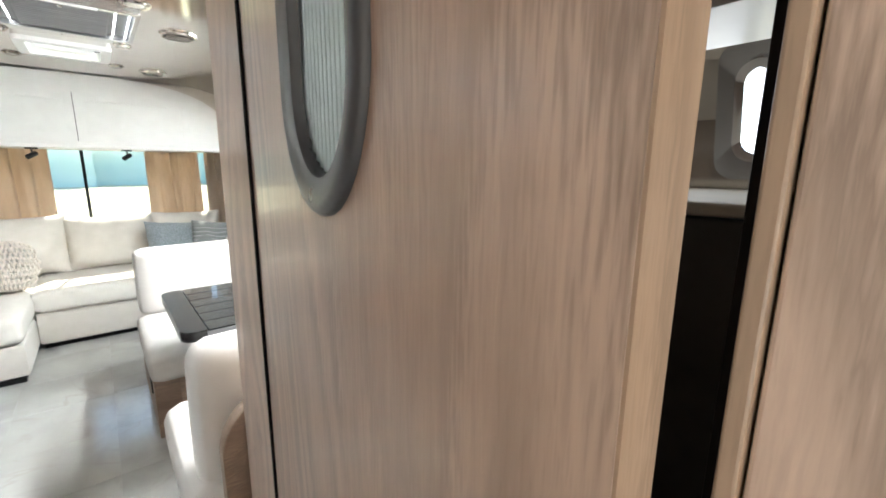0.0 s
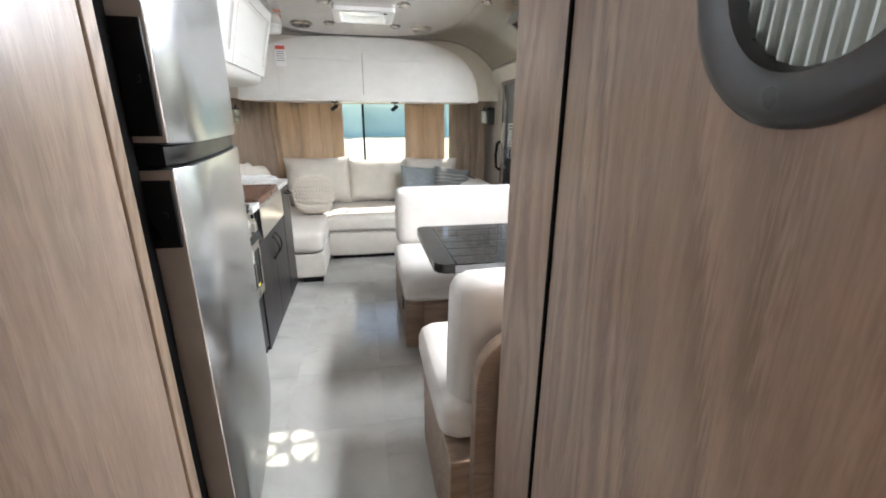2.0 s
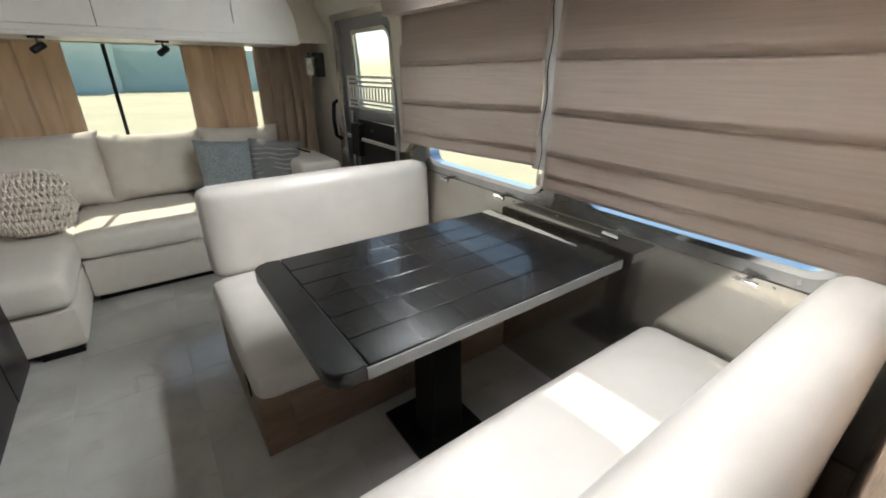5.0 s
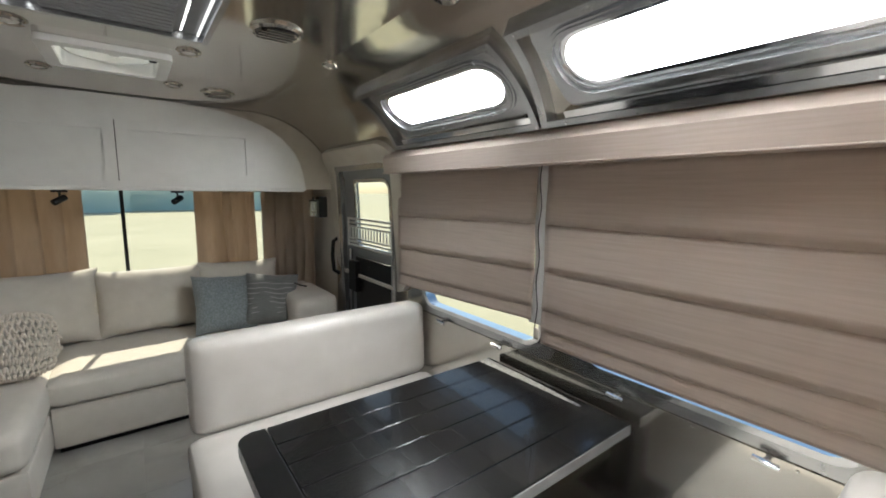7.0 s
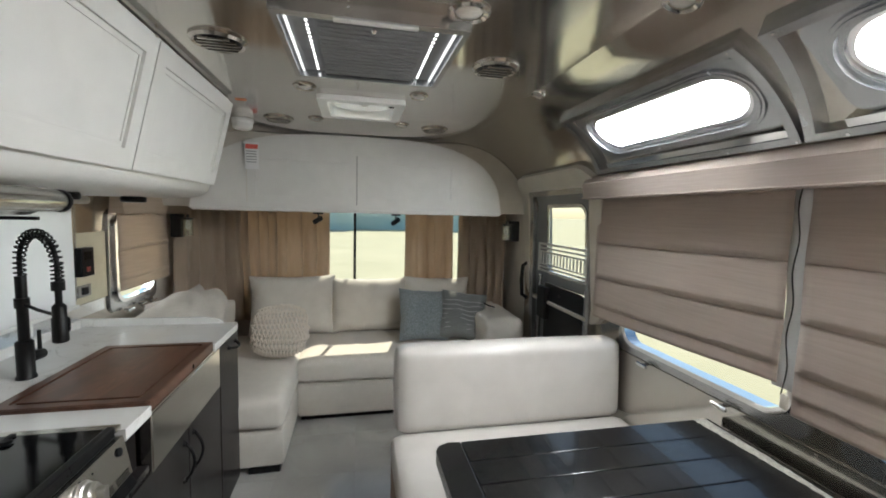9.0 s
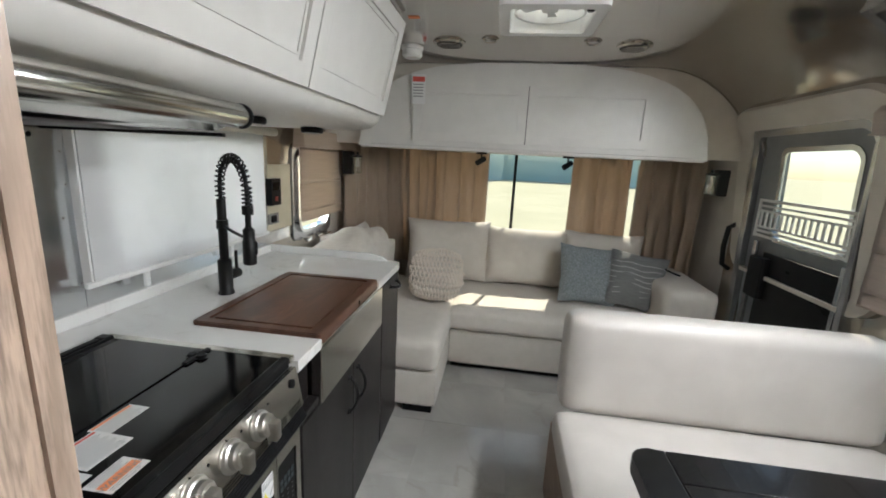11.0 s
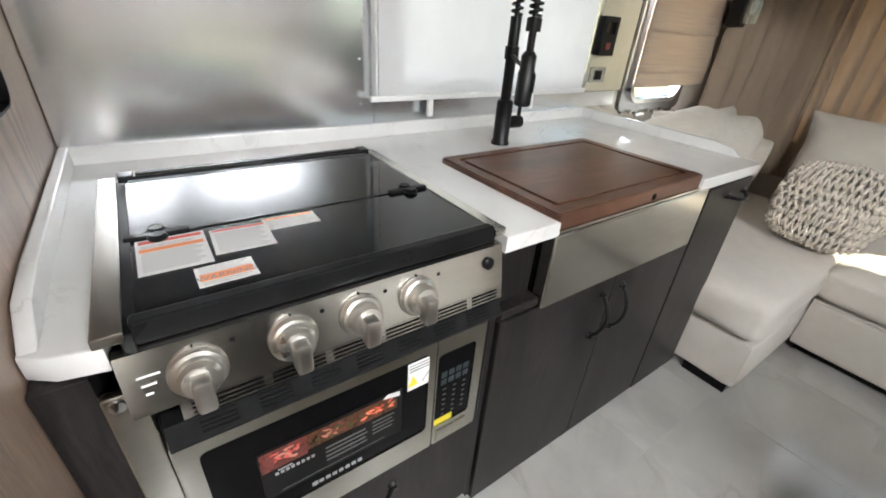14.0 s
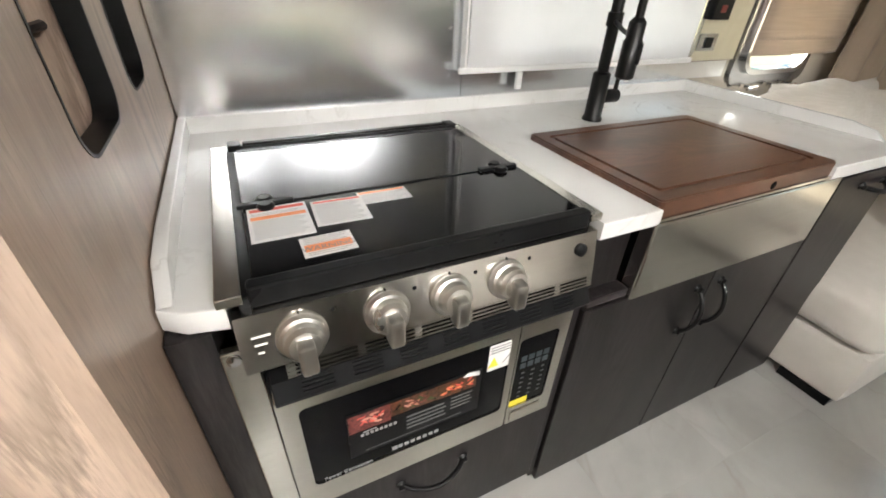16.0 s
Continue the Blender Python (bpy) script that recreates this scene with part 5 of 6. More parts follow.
def ceiling_lamp(x, y, r=0.045):
    d = down_axis(x, 0); o = Vector((x, y, roof_z(x)))
    t = thing("ceiling_lamp", o + d * 0.012, "small round silver recessed ceiling lamp, off", "lamp", group="ceiling lamps")
    part("rim", lathe(bmesh.new(), [(r, 0.0), (r, 0.004), (r * 0.86, 0.011), (r * 0.66, 0.007), (r * 0.64, 0.0)], o, d, 28), ALU, t)
    part("lens", lathe(bmesh.new(), [(r * 0.63, 0.002), (r * 0.5, 0.008), (0.004, 0.011)], o, d, 28), LENS, t)


for x, y in ((-0.235, 3.09), (0.707, 3.088), (-0.25, 4.25), (0.70, 4.265)):
    ceiling_speaker(x, y)
for x, y, r in ((-0.02, 3.53, 0.05), (0.487, 3.535, 0.045), (-0.03, 4.18, 0.045), (0.482, 4.195, 0.045), (0.497, 2.70, 0.06), (0.99, 3.33, 0.035), (0.985, 2.50, 0.05), (-0.02, 2.66, 0.055)):
    ceiling_lamp(x, y, r)
sm = thing("smoke_alarm", (-0.47, 4.33, 2.03), "round white smoke alarm on the ceiling", "smoke alarm")
part("base", lathe(bmesh.new(), [(0.062, 0), (0.062, 0.02), (0.058, 0.024)], (-0.47, 4.33, 2.0885), (0, 0, -1)), WHITE_PL, sm)
part("cover", lathe(bmesh.new(), [(0.056, 0.024), (0.056, 0.05), (0.045, 0.062), (0.01, 0.064)], (-0.47, 4.33, 2.0885), (0, 0, -1)), WHITE_PL, sm)
tag = thing("hang_tag", (-0.50, 4.64, 1.93), "white paper tag with a red band on the cabinet", "tag")
part("sheet", B(-0.535, -0.445, 4.633, 4.635, 1.82, 2.00), PAPER, tag)
part("red_band", B(-0.53, -0.45, 4.6315, 4.633, 1.955, 1.985), RED_INK, tag)
for k in range(5):
    part("print_line", B(-0.525, -0.46, 4.6318, 4.633, 1.935 - 0.018 * k, 1.941 - 0.018 * k), PRINT, tag)
stk = thing("ceiling_sticker", (-0.36, 3.86, 2.088), "small orange sticker on the ceiling", "sticker")
part("sheet", B(-0.385, -0.335, 3.84, 3.865, 2.0865, 2.0885), ORANGE_INK, stk)


# ---- galley: base units, worktop, cooker, sink ----
FX = -0.445                              # front of the galley doors


def bow_handle(a, b, out, parent, name="handle", r=0.006):
    """A black cast bow pull between two points, standing out along out."""
    a, b, out = Vector(a), Vector(b), Vector(out)
    d = b - a
    pts = [a + out * 0.002] + [a + d * (0.06 + 0.88 * k / 12) + out * (0.012 + 0.024 * math.sin(math.pi * k / 12) ** 0.8) for k in range(13)] + [b + out * 0.002]
    bm = tube(bmesh.new(), pts, r, 10)
    for p in (a, b):
        cyl(bm, p, p + out * 0.006, 0.013, 0.010, seg=14)
        cyl(bm, p + out * 0.004, p + out * 0.014, 0.008, 0.007, seg=12)
    return part(name, bm, BLACK, parent, "black cast metal pull")


cooker_unit = thing("cooker_cabinet", (-0.8, 2.52, 0), "charcoal wood-grain base cabinet holding the cooker with a drawer below", "cabinet")
part("side_panel", B(-1.20, FX - 0.004, PY + 0.002, 2.224, 0.05, 0.878, bevel=0.002), CHARCOAL, cooker_unit)
part("side_panel", B(-1.20, FX - 0.004, 2.862, 2.880, 0.05, 0.878, bevel=0.002), CHARCOAL, cooker_unit)
part("plinth", B(-1.15, FX - 0.03, PY + 0.002, 2.88, 0.0, 0.06), CHARCOAL, cooker_unit)
part("bottom", B(-1.20, FX - 0.02, 2.247, 2.861, 0.06, 0.08), CHARCOAL, cooker_unit)
part("rail", B(FX - 0.02, FX - 0.004, 2.247, 2.861, 0.405, 0.43), CHARCOAL, cooker_unit)
dr = part("drawer", B(FX - 0.018, FX + 0.002, 2.250, 2.858, 0.075, 0.402, bevel=0.002), CHARCOAL, cooker_unit)
bow_handle((FX + 0.002, 2.468, 0.330), (FX + 0.002, 2.622, 0.330), (1, 0, -0.2), dr)

sink_unit = thing("sink_cabinet", (-0.8, 3.28, 0), "charcoal wood-grain sink cabinet with two closed doors", "cabinet")
part("body", B(-1.20, FX - 0.022, 2.884, 3.676, 0.06, 0.69), CHARCOAL, sink_unit)
part("plinth", B(-1.15, FX - 0.02, 2.884, 3.676, 0.0, 0.06), CHARCOAL, sink_unit)
part("upright", B(-0.62, FX - 0.03, 2.884, 2.998, 0.69, 0.878, bevel=0.002), CHARCOAL, sink_unit)
part("ledge", B(FX - 0.03, FX + 0.006, 2.886, 3.0, 0.700, 0.722, bevel=0.003), CHARCOAL, sink_unit)
for y0, y1, hy in ((2.888, 3.318, 3.275), (3.322, 3.708, 3.366)):
    d = part("cabinet_door", B(FX - 0.02, FX + 0.004, y0, y1, 0.018, 0.688, bevel=0.003), CHARCOAL, sink_unit)
    bow_handle((FX + 0.004, hy, 0.635), (FX + 0.004, hy - 0.008, 0.49), (1, 0, 0), d)

end_unit = thing("pull_out_cabinet", (-0.8, 3.86, 0), "narrow tall charcoal pull-out cabinet at the galley end", "cabinet")
part("body", B(-1.20, FX - 0.022, 3.690, 4.015, 0.02, 0.878), CHARCOAL, end_unit)
d = part("cabinet_door", B(FX - 0.02, FX + 0.006, 3.712, 4.020, 0.018, 0.868, bevel=0.003), CHARCOAL, end_unit)
bow_handle((FX + 0.006, 3.845, 0.828), (FX + 0.006, 3.965, 0.828), (1, 0, -0.3), d, r=0.007)
# black block puts the recess's shade into its colour
part("recess", B(FX - 0.05, FX - 0.021, 3.679, 3.712, 0.6905, 0.878), SEAL_AND_GAP, end_unit, "dark block for the shade beside the sink front")

# worktop with notches for cooker and sink, rounded free corner, raised lip along the walls
bm = bmesh.new()
WF, WB = -0.432, -1.205
out = [(WB, PY + 0.002), (WF - 0.045, PY + 0.002), (WF - 0.025, PY + 0.03), (WF - 0.015, 2.248), (-1.018, 2.248), (-1.018, 2.858), (WF, 2.858), (WF, 3.010), (-0.872, 3.010), (-0.872, 3.620), (WF, 3.620)]
for k in range(7):
    a = radians(90 * k / 6)
    out.append((WF - 0.03 + 0.03 * math.cos(a), 4.000 + 0.03 * math.sin(a)))
out += [(WB, 4.03)]
prism(bm, out, "z", 0.880, 0.915, bevel=0.003)
top = tagged(part("worktop", bm, QUARTZ), "white quartz worktop with faint veins and a raised edge", "worktop")
bm = bmesh.new()
box(bm, WB, WB + 0.020, PY + 0.004, 4.03, 0.914, 0.957, bevel=0.003)
lip = part("back_lip", bm, QUARTZ, top)
bm = prism(bmesh.new(), [(WB + 0.020, 0.9145), (WF - 0.045, 0.9145), (WF - 0.10, 0.952), (-0.62, 0.957), (WB + 0.020, 0.957)], "y", PY + 0.003, PY + 0.022, bevel=0.003)
part("side_lip", bm, QUARTZ, top)
bm = prism(bmesh.new(), [(WB + 0.020, 0.9145), (-0.50, 0.9145), (-0.53, 0.938), (-0.60, 0.950), (WB + 0.020, 0.957)], "y", 4.010, 4.029, bevel=0.003)
part("end_lip", bm, QUARTZ, top)

# cooker: glass-lidded hob, control panel, combination oven
ck = thing("cooker", (-0.7, 2.55, 0.43), "stainless cooker with folded black glass lid and four knobs", "cooker")
part("hob_tray", B(-1.014, -0.452, 2.262, 2.846, 0.882, 0.921, bevel=0.003), BLACK_PL, ck)
part("side_trim", B(-1.016, -0.445, 2.238, 2.270, 0.916, 0.931, bevel=0.002), STEEL_H, ck, "steel side trim")
part("side_trim", B(-1.016, -0.445, 2.838, 2.864, 0.916, 0.931, bevel=0.002), STEEL_H, ck, "steel side trim")
lid = part("glass_lid", B(-0.672, -0.462, 2.284, 2.828, 0.930, 0.937, bevel=0.002), LID_GLASS, ck, "folding black glass lid")
part("glass_leaf", B(-0.950, -0.678, 2.284, 2.828, 0.930, 0.937, bevel=0.002), LID_GLASS, lid)
part("lid_edge", B(-0.468, -0.446, 2.276, 2.836, 0.905, 0.939, bevel=0.004), BLACK_PL, lid)
part("hinge_rail", B(-1.008, -0.990, 2.304, 2.806, 0.926, 0.9420, bevel=0.003), BLACK_PL, lid)
part("hinge_rail", C((-0.979, 2.300, 0.934), (-0.979, 2.810, 0.934), 0.0065, seg=14), BLACK_PL, lid)
part("hinge_rail", B(-0.970, -0.952, 2.290, 2.820, 0.928, 0.9365, bevel=0.002), BLACK_PL, lid)
for y in (2.287, 2.823):
    part("hinge_bracket", B(-1.014, -0.978, y - 0.014, y + 0.014, 0.928, 0.9425, bevel=0.003), BLACK_PL, lid)
for y in (2.322, 2.782):
    bm = B(-0.682, -0.668, y - 0.045, y + 0.045, 0.937, 0.944, bevel=0.002)
    for dx in (-0.013, 0.013):
        lathe(bm, [(0.013, 0), (0.015, 0.005), (0.010, 0.010)], (-0.675 + dx, y, 0.937), seg=14)
    part("hinge", bm, BLACK_PL, lid, "black lid hinge")

# panel tilts out a little towards its foot
def pan(u, v, h):
    return Vector((-0.452 + 0.02 * v / 0.10 + h, u, 0.905 - v))
bm = plate(bmesh.new(), [(2.252, 0.0), (2.848, 0.0), (2.846, 0.084), (2.252, 0.084)], pan, 0.0, 0.018)
cp = part("control_panel", bm, STEEL, ck, smooth=False)
for i, (y, v) in enumerate(((2.330, 0.047), (2.450, 0.046), (2.553, 0.046), (2.656, 0.046))):
    o = pan(y, v, 0.018)
    ax = Vector((1, 0, 0.2))
    k = part("knob", lathe(bmesh.new(), [(0.034, 0.0), (0.035, 0.004), (0.032, 0.007), (0.0315, 0.010), (0.027, 0.013), (0.026, 0.024), (0.022, 0.028), (0.021, 0.030), (0.004, 0.031)], o, ax, 32), SATIN, cp, "satin metal control knob")
    bm = soft(bmesh.new(), o + Vector((0.036, 0.0, -0.006)), (0.026, 0.023, 0.048), 0.005, n=6)
    part("grip", bm, SATIN, k)
    part("indicator_dot", lathe(bmesh.new(), [(0.0036, 0.0), (0.003, 0.0008)], pan(y + 0.045, 0.020, 0.018), (1, 0, 0.2), 12), BLACK_PL, cp)
    part("indicator_mark", B(o.x - 0.006, o.x - 0.0052, y - 0.001, y + 0.001, 0.892, 0.897), BLACK_PL, cp)
part("igniter", lathe(bmesh.new(), [(0.012, 0.0), (0.012, 0.004), (0.009, 0.006), (0.004, 0.007)], pan(2.812, 0.030, 0.018), (1, 0, 0.2)), BLACK_PL, cp, "black round igniter")
for k in range(3):
    part("badge_bar", B(-0.436 + 0.0024 * k, -0.4270 + 0.0024 * k, 2.268 + 0.002 * k, 2.292 - 0.006 * k, 0.8715 - 0.012 * k, 0.8745 - 0.012 * k), PAPER, cp)
# black plate stands in for the shaded hollow behind the louvres
lp = part("vent_backing", plate(bmesh.new(), [(2.300, 0.0845), (2.846, 0.0845), (2.846, 0.110), (2.300, 0.110)], pan, 0.000, 0.006), SEAL_AND_GAP, ck, "dark plate for the shade behind the louvres", smooth=False)
for r_ in range(4):
    part("louvre", plate(bmesh.new(), [(2.300, 0.0850 + 0.0068 * r_), (2.846, 0.0850 + 0.0068 * r_), (2.846, 0.0876 + 0.0068 * r_), (2.300, 0.0876 + 0.0068 * r_)], pan, 0.006, 0.0175), STEEL, lp, smooth=False)
for seg_ in range(7):
    y0 = (2.300, 2.400, 2.490, 2.580, 2.670, 2.760, 2.834)[seg_]
    part("divider", plate(bmesh.new(), [(y0, 0.0850), (y0 + 0.012, 0.0850), (y0 + 0.012, 0.1090), (y0, 0.1090)], pan, 0.006, 0.0170), STEEL, lp, smooth=False)
part("filler_panel", B(-0.455, -0.440, 2.225, 2.2675, 0.43, 0.846, bevel=0.002), STEEL_H, ck, "bare steel filler panel")
part("filler_screw", lathe(bmesh.new(), [(0.010, 0), (0.009, 0.003), (0.003, 0.004)], (-0.440, 2.240, 0.832), (1, 0, 0), 14), CHROME, ck)
ov = part("oven_body", B(-0.85, -0.4405, 2.269, 2.858, 0.432, 0.776, bevel=0.003), BLACK_PL, ck, "black oven case")
lip_ = part("oven_vent", prism(bmesh.new(), [(-0.4400, 0.7590), (-0.401, 0.7590), (-0.400, 0.764), (-0.4150, 0.7925), (-0.4400, 0.7935)], "y", 2.276, 2.842, bevel=0.001), BLACK_PL, ck, "glossy black slotted vent lip", smooth=False)
for seg_ in range(7):
    for r_ in range(4):
        y0 = 2.315 + 0.074 * seg_
        q = Vector((-0.4040 - 0.0030 * r_, 0, 0.7715 + 0.0057 * r_))
        part("slot_rib", B(q.x - 0.0012, q.x + 0.0012, y0, y0 + 0.045, q.z - 0.0012, q.z + 0.0012), BLACK_PL, lip_)
X = -0.412
od = part("oven_door", ring(bmesh.new(), rrect(2.272, 2.6974, 0.447, 0.7575, 0.006, 3), rrect(2.3007, 2.682, 0.51, 0.725, 0.012, 3), lambda u, v, h: Vector((h, u, v)), -0.437, X), STEEL_H, ck, smooth=False)
part("oven_window", B(-0.432, X - 0.003, 2.2988, 2.6954, 0.506, 0.728), BLACK_GLASS, od, "black glass oven window")
oc = part("control_frame", ring(bmesh.new(), rrect(2.7002, 2.8181, 0.447, 0.7575, 0.006, 3), rrect(2.7031, 2.7951, 0.502, 0.708, 0.010, 3), lambda u, v, h: Vector((h, u, v)), -0.437, X), STEEL_H, ck, smooth=False)
part("control_glass", B(-0.432, X - 0.003, 2.7017, 2.797, 0.5, 0.71), BLACK_GLASS, oc)
part("open_button", B(X - 0.002, X + 0.003, 2.7108, 2.7893, 0.455, 0.488, bevel=0.002), STEEL_H, oc)
for r_ in range(2):
    for c_ in range(4):
        part("display_key", B(X - 0.003, X - 0.0022, 2.7156 + 0.018 * c_, 2.729 + 0.018 * c_, 0.64 - 0.020 * r_, 0.655 - 0.020 * r_), surf("display_blue", (0.02, 0.028, 0.032), (0.03, 0.04, 0.045)) if (r_, c_) == (0, 0) else bpy.data.materials["display_blue"], oc)
for r_ in range(6):
    for c_ in range(3):
        part("key_mark", B(X - 0.003, X - 0.0024, 2.7223 + 0.025 * c_, 2.7299 + 0.025 * c_, 0.603 - 0.015 * r_, 0.606 - 0.015 * r_), surf("key_print", (0.06, 0.06, 0.06), (0.09, 0.09, 0.09)) if (r_, c_) == (0, 0) else bpy.data.materials["key_print"], oc)
part("yellow_label", B(X - 0.0028, X - 0.0018, 2.7031, 2.751, 0.504, 0.521), YELLOW_INK, oc, "yellow sticker")

# papers stuck on the oven window and the lid
st = thing("oven_sticker", (X, 2.6533, 0.65), "white safety sticker with a yellow triangle on the oven glass", "sticker", group="cooker stickers")
part("sheet", B(X - 0.0026, X - 0.0016, 2.636, 2.6878, 0.65, 0.718), PAPER, st)
part("triangle", prism(bmesh.new(), [(2.636, 0.66), (2.659, 0.66), (2.6475, 0.685)], "x", X - 0.0016, X - 0.001), YELLOW_INK, st, smooth=False)
part("cross_mark", prism(bmesh.new(), [(2.6667, 0.662), (2.6696, 0.662), (2.6859, 0.684), (2.683, 0.684)], "x", X - 0.0016, X - 0.001), PRINT, st, smooth=False)
for k in range(3):
    part("print_line", B(X - 0.0016, X - 0.0012, 2.6389, 2.6839, 0.696 + 0.007 * k, 0.699 + 0.007 * k), PRINT, st)
ph = thing("oven_leaflet", (X, 2.5, 0.6), "dark leaflet with red food pictures on the oven glass", "leaflet")
part("sheet", B(X - 0.0027, X - 0.0019, 2.3678, 2.6245, 0.548, 0.668), BLACK_PL, ph)
FP = ((2.3697, 2.444, 0.617, 0.662, MEAT, (RED_INK, PINK_INK), "picture of sliced red meat"),
      (2.4446, 2.5330, 0.625, 0.661, SALAD, (GREEN_INK, PINK_INK, MEAT), "dark picture of grilled food"),
      (2.5336, 2.6130, 0.623, 0.661, SALAD, (RED_INK, ORANGE_INK, FOOD), "red and orange food picture"))
for y0, y1, z0, z1, base_, inks, lab in FP:
    fp = part("food_picture", B(X - 0.0019, X - 0.0014, y0, y1, z0, z1), base_, ph, lab)
    for q, ink in enumerate(inks):
        bm = bmesh.new()
        for k in range(9 - 2 * q):
            ru, rv, an = random.uniform(0.003, 0.009), random.uniform(0.0012, 0.003), random.uniform(-0.9, 0.9)
            cy, cz = random.uniform(y0 + 0.010, y1 - 0.010), random.uniform(z0 + 0.009, z1 - 0.009)
            prism(bm, [(cy + ru * math.cos(w) * math.cos(an) - rv * math.sin(w) * math.sin(an), cz + ru * math.cos(w) * math.sin(an) + rv * math.sin(w) * math.cos(an)) for w in [2 * math.pi * i / 10 for i in range(10)]],
                  "x", X - 0.0014, X - 0.00125 + 0.00008 * q + 0.00001 * k)
        part("printed_patch", bm, ink, fp, smooth=False)
part("corner_flag", prism(bmesh.new(), [(2.5843, 0.66), (2.6188, 0.652), (2.6188, 0.663), (2.5939, 0.668)], "x", X - 0.0012, X - 0.0008), PAPER, ph, smooth=False)
for k in range(8):
    part("logo_bar", B(X - 0.0019, X - 0.0013, 2.3889 + 0.0085 * k, 2.3944 + 0.0085 * k, 0.6, 0.6065), DIM_INK, ph)
part("logo_bar", B(X - 0.0019, X - 0.0013, 2.3937, 2.4176, 0.6095, 0.612), DIM_INK, ph)
for k in range(4):
    part("print_line", B(X - 0.0019, X - 0.0014, 2.4732, 2.5479 + 0.004 * (k % 2), 0.604 - 0.011 * k, 0.608 - 0.011 * k), FAINT_INK, ph)
    part("print_line", B(X - 0.0019, X - 0.0014, 2.5623, 2.6073 - 0.004 * (k % 2), 0.61 - 0.010 * k, 0.613 - 0.010 * k), FAINT_INK, ph)
part("print_line", B(X - 0.0019, X - 0.0014, 2.3946, 2.5862, 0.555, 0.5565), FAINT_INK, ph)
lm = part("maker_mark", B(X - 0.0027, X - 0.0018, 2.4435, 2.454, 0.521, 0.531), DIM_INK, od)
for k in range(7):
    part("maker_mark", B(X - 0.0027, X - 0.0018, 2.4559 + 0.0124 * k, 2.4644 + 0.0124 * k, 0.522, 0.53), DIM_INK, od)
lettering("Power Convection", 0.0115, Matrix.Translation((X - 0.0026, 2.3611, 0.512)) @ Matrix(((0, 0, 1, 0), (1, 0, 0, 0), (0, 1, 0, 0), (0, 0, 0, 1))), DIM_INK, od)


def lid_sheet(x0, x1, y0, y1, turn, bands, z=0.9374):
    """A printed sheet on the lid: lines of unreadable print and coloured bands (share from its back edge, height, ink)."""
    t = thing("warning_label", ((x0 + x1) / 2, (y0 + y1) / 2, z), "white warning label with red and orange bands on the glass lid", "label", group="cooker stickers")
    c = Vector(((x0 + x1) / 2, (y0 + y1) / 2, 0))
    rot = Matrix.Translation(c) @ Matrix.Rotation(radians(turn), 4, "Z") @ Matrix.Translation(-c)
    def flat(a0, a1, b0, b1, h0, h1):
        bm = B(a0, a1, b0, b1, h0, h1)
        bmesh.ops.transform(bm, matrix=rot, verts=bm.verts)
        return bm
    part("sheet", flat(x0, x1, y0, y1, z, z + 0.0004), PAPER, t)
    w = x1 - x0
    used = []
    for s, hgt, ink in bands:
        part("band", flat(x0 + w * s, x0 + w * (s + hgt), y0 + 0.004, y1 - 0.004, z + 0.0004, z + 0.0006), ink, t)
        used.append((s - 0.02, s + hgt + 0.02))
    s = 0.06
    k = 0
    while s < 0.95:
        if not any(a < s < b for a, b in used):
            ln_ = (y1 - y0 - 0.012) * (0.80 + 0.19 * abs(math.sin(k * 2.3 + x0 * 90)))
            part("print_line", flat(x0 + w * s, x0 + w * s + 0.0011, y0 + 0.006, y0 + 0.006 + ln_, z + 0.0004, z + 0.00055), PRINT, t)
        s += 0.0050 / w
        k += 1
    return t, rot


lid_sheet(-0.664, -0.552, 2.291, 2.384, 0, [(0.04, 0.09, RED_INK), (0.28, 0.10, ORANGE_INK)])
lid_sheet(-0.654, -0.566, 2.390, 2.478, -2, [(0.03, 0.07, RED_INK)], 0.9377)
lid_sheet(-0.662, -0.615, 2.474, 2.566, -1, [(0.03, 0.14, ORANGE_INK)])
wl, rot = lid_sheet(-0.541, -0.487, 2.355, 2.431, 1, [(0.40, 0.34, ORANGE_INK)], 0.9377)
lettering("WARNING", 0.016, Matrix.Translation((-0.503, 2.393, 0.93832)) @ Matrix.Rotation(radians(90), 4, "Z"), PRINT, wl, 0.0001)

# apron sink, cutting board, tap
sk = thing("apron_sink", (-0.66, 3.32, 0.7), "stainless apron-front sink under the board", "sink")
part("apron", B(FX - 0.020, FX + 0.016, 3.002, 3.676, 0.692, 0.884, bevel=0.005, seg=3), STEEL, sk)
bm = bmesh.new()
box(bm, -0.86, FX - 0.022, 3.022, 3.61, 0.705, 0.715)
box(bm, -0.868, -0.858, 3.014, 3.616, 0.705, 0.878); box(bm, -0.858, FX - 0.022, 3.012, 3.022, 0.705, 0.878); box(bm, -0.858, FX - 0.022, 3.608, 3.618, 0.705, 0.878)
part("basin", bm, STEEL, sk)
part("rim", B(-0.868, FX + 0.012, 3.014, 3.618, 0.886, 0.892), STEEL, sk)
cb = thing("cutting_board", (-0.66, 3.315, 0.893), "walnut cutting board with a juice groove lying over the sink", "cutting board")
bm = bmesh.new()
pl_xy = lambda u, v, h: Vector((u, v, h))
a_, b_, c_, d_ = -0.872, -0.438, 3.006, 3.624
Z = 0.930
ring(bm, rrect(a_, b_, c_, d_, 0.012), rrect(a_ + 0.034, b_ - 0.034, c_ + 0.034, d_ - 0.034, 0.012), pl_xy, 0.893, Z)
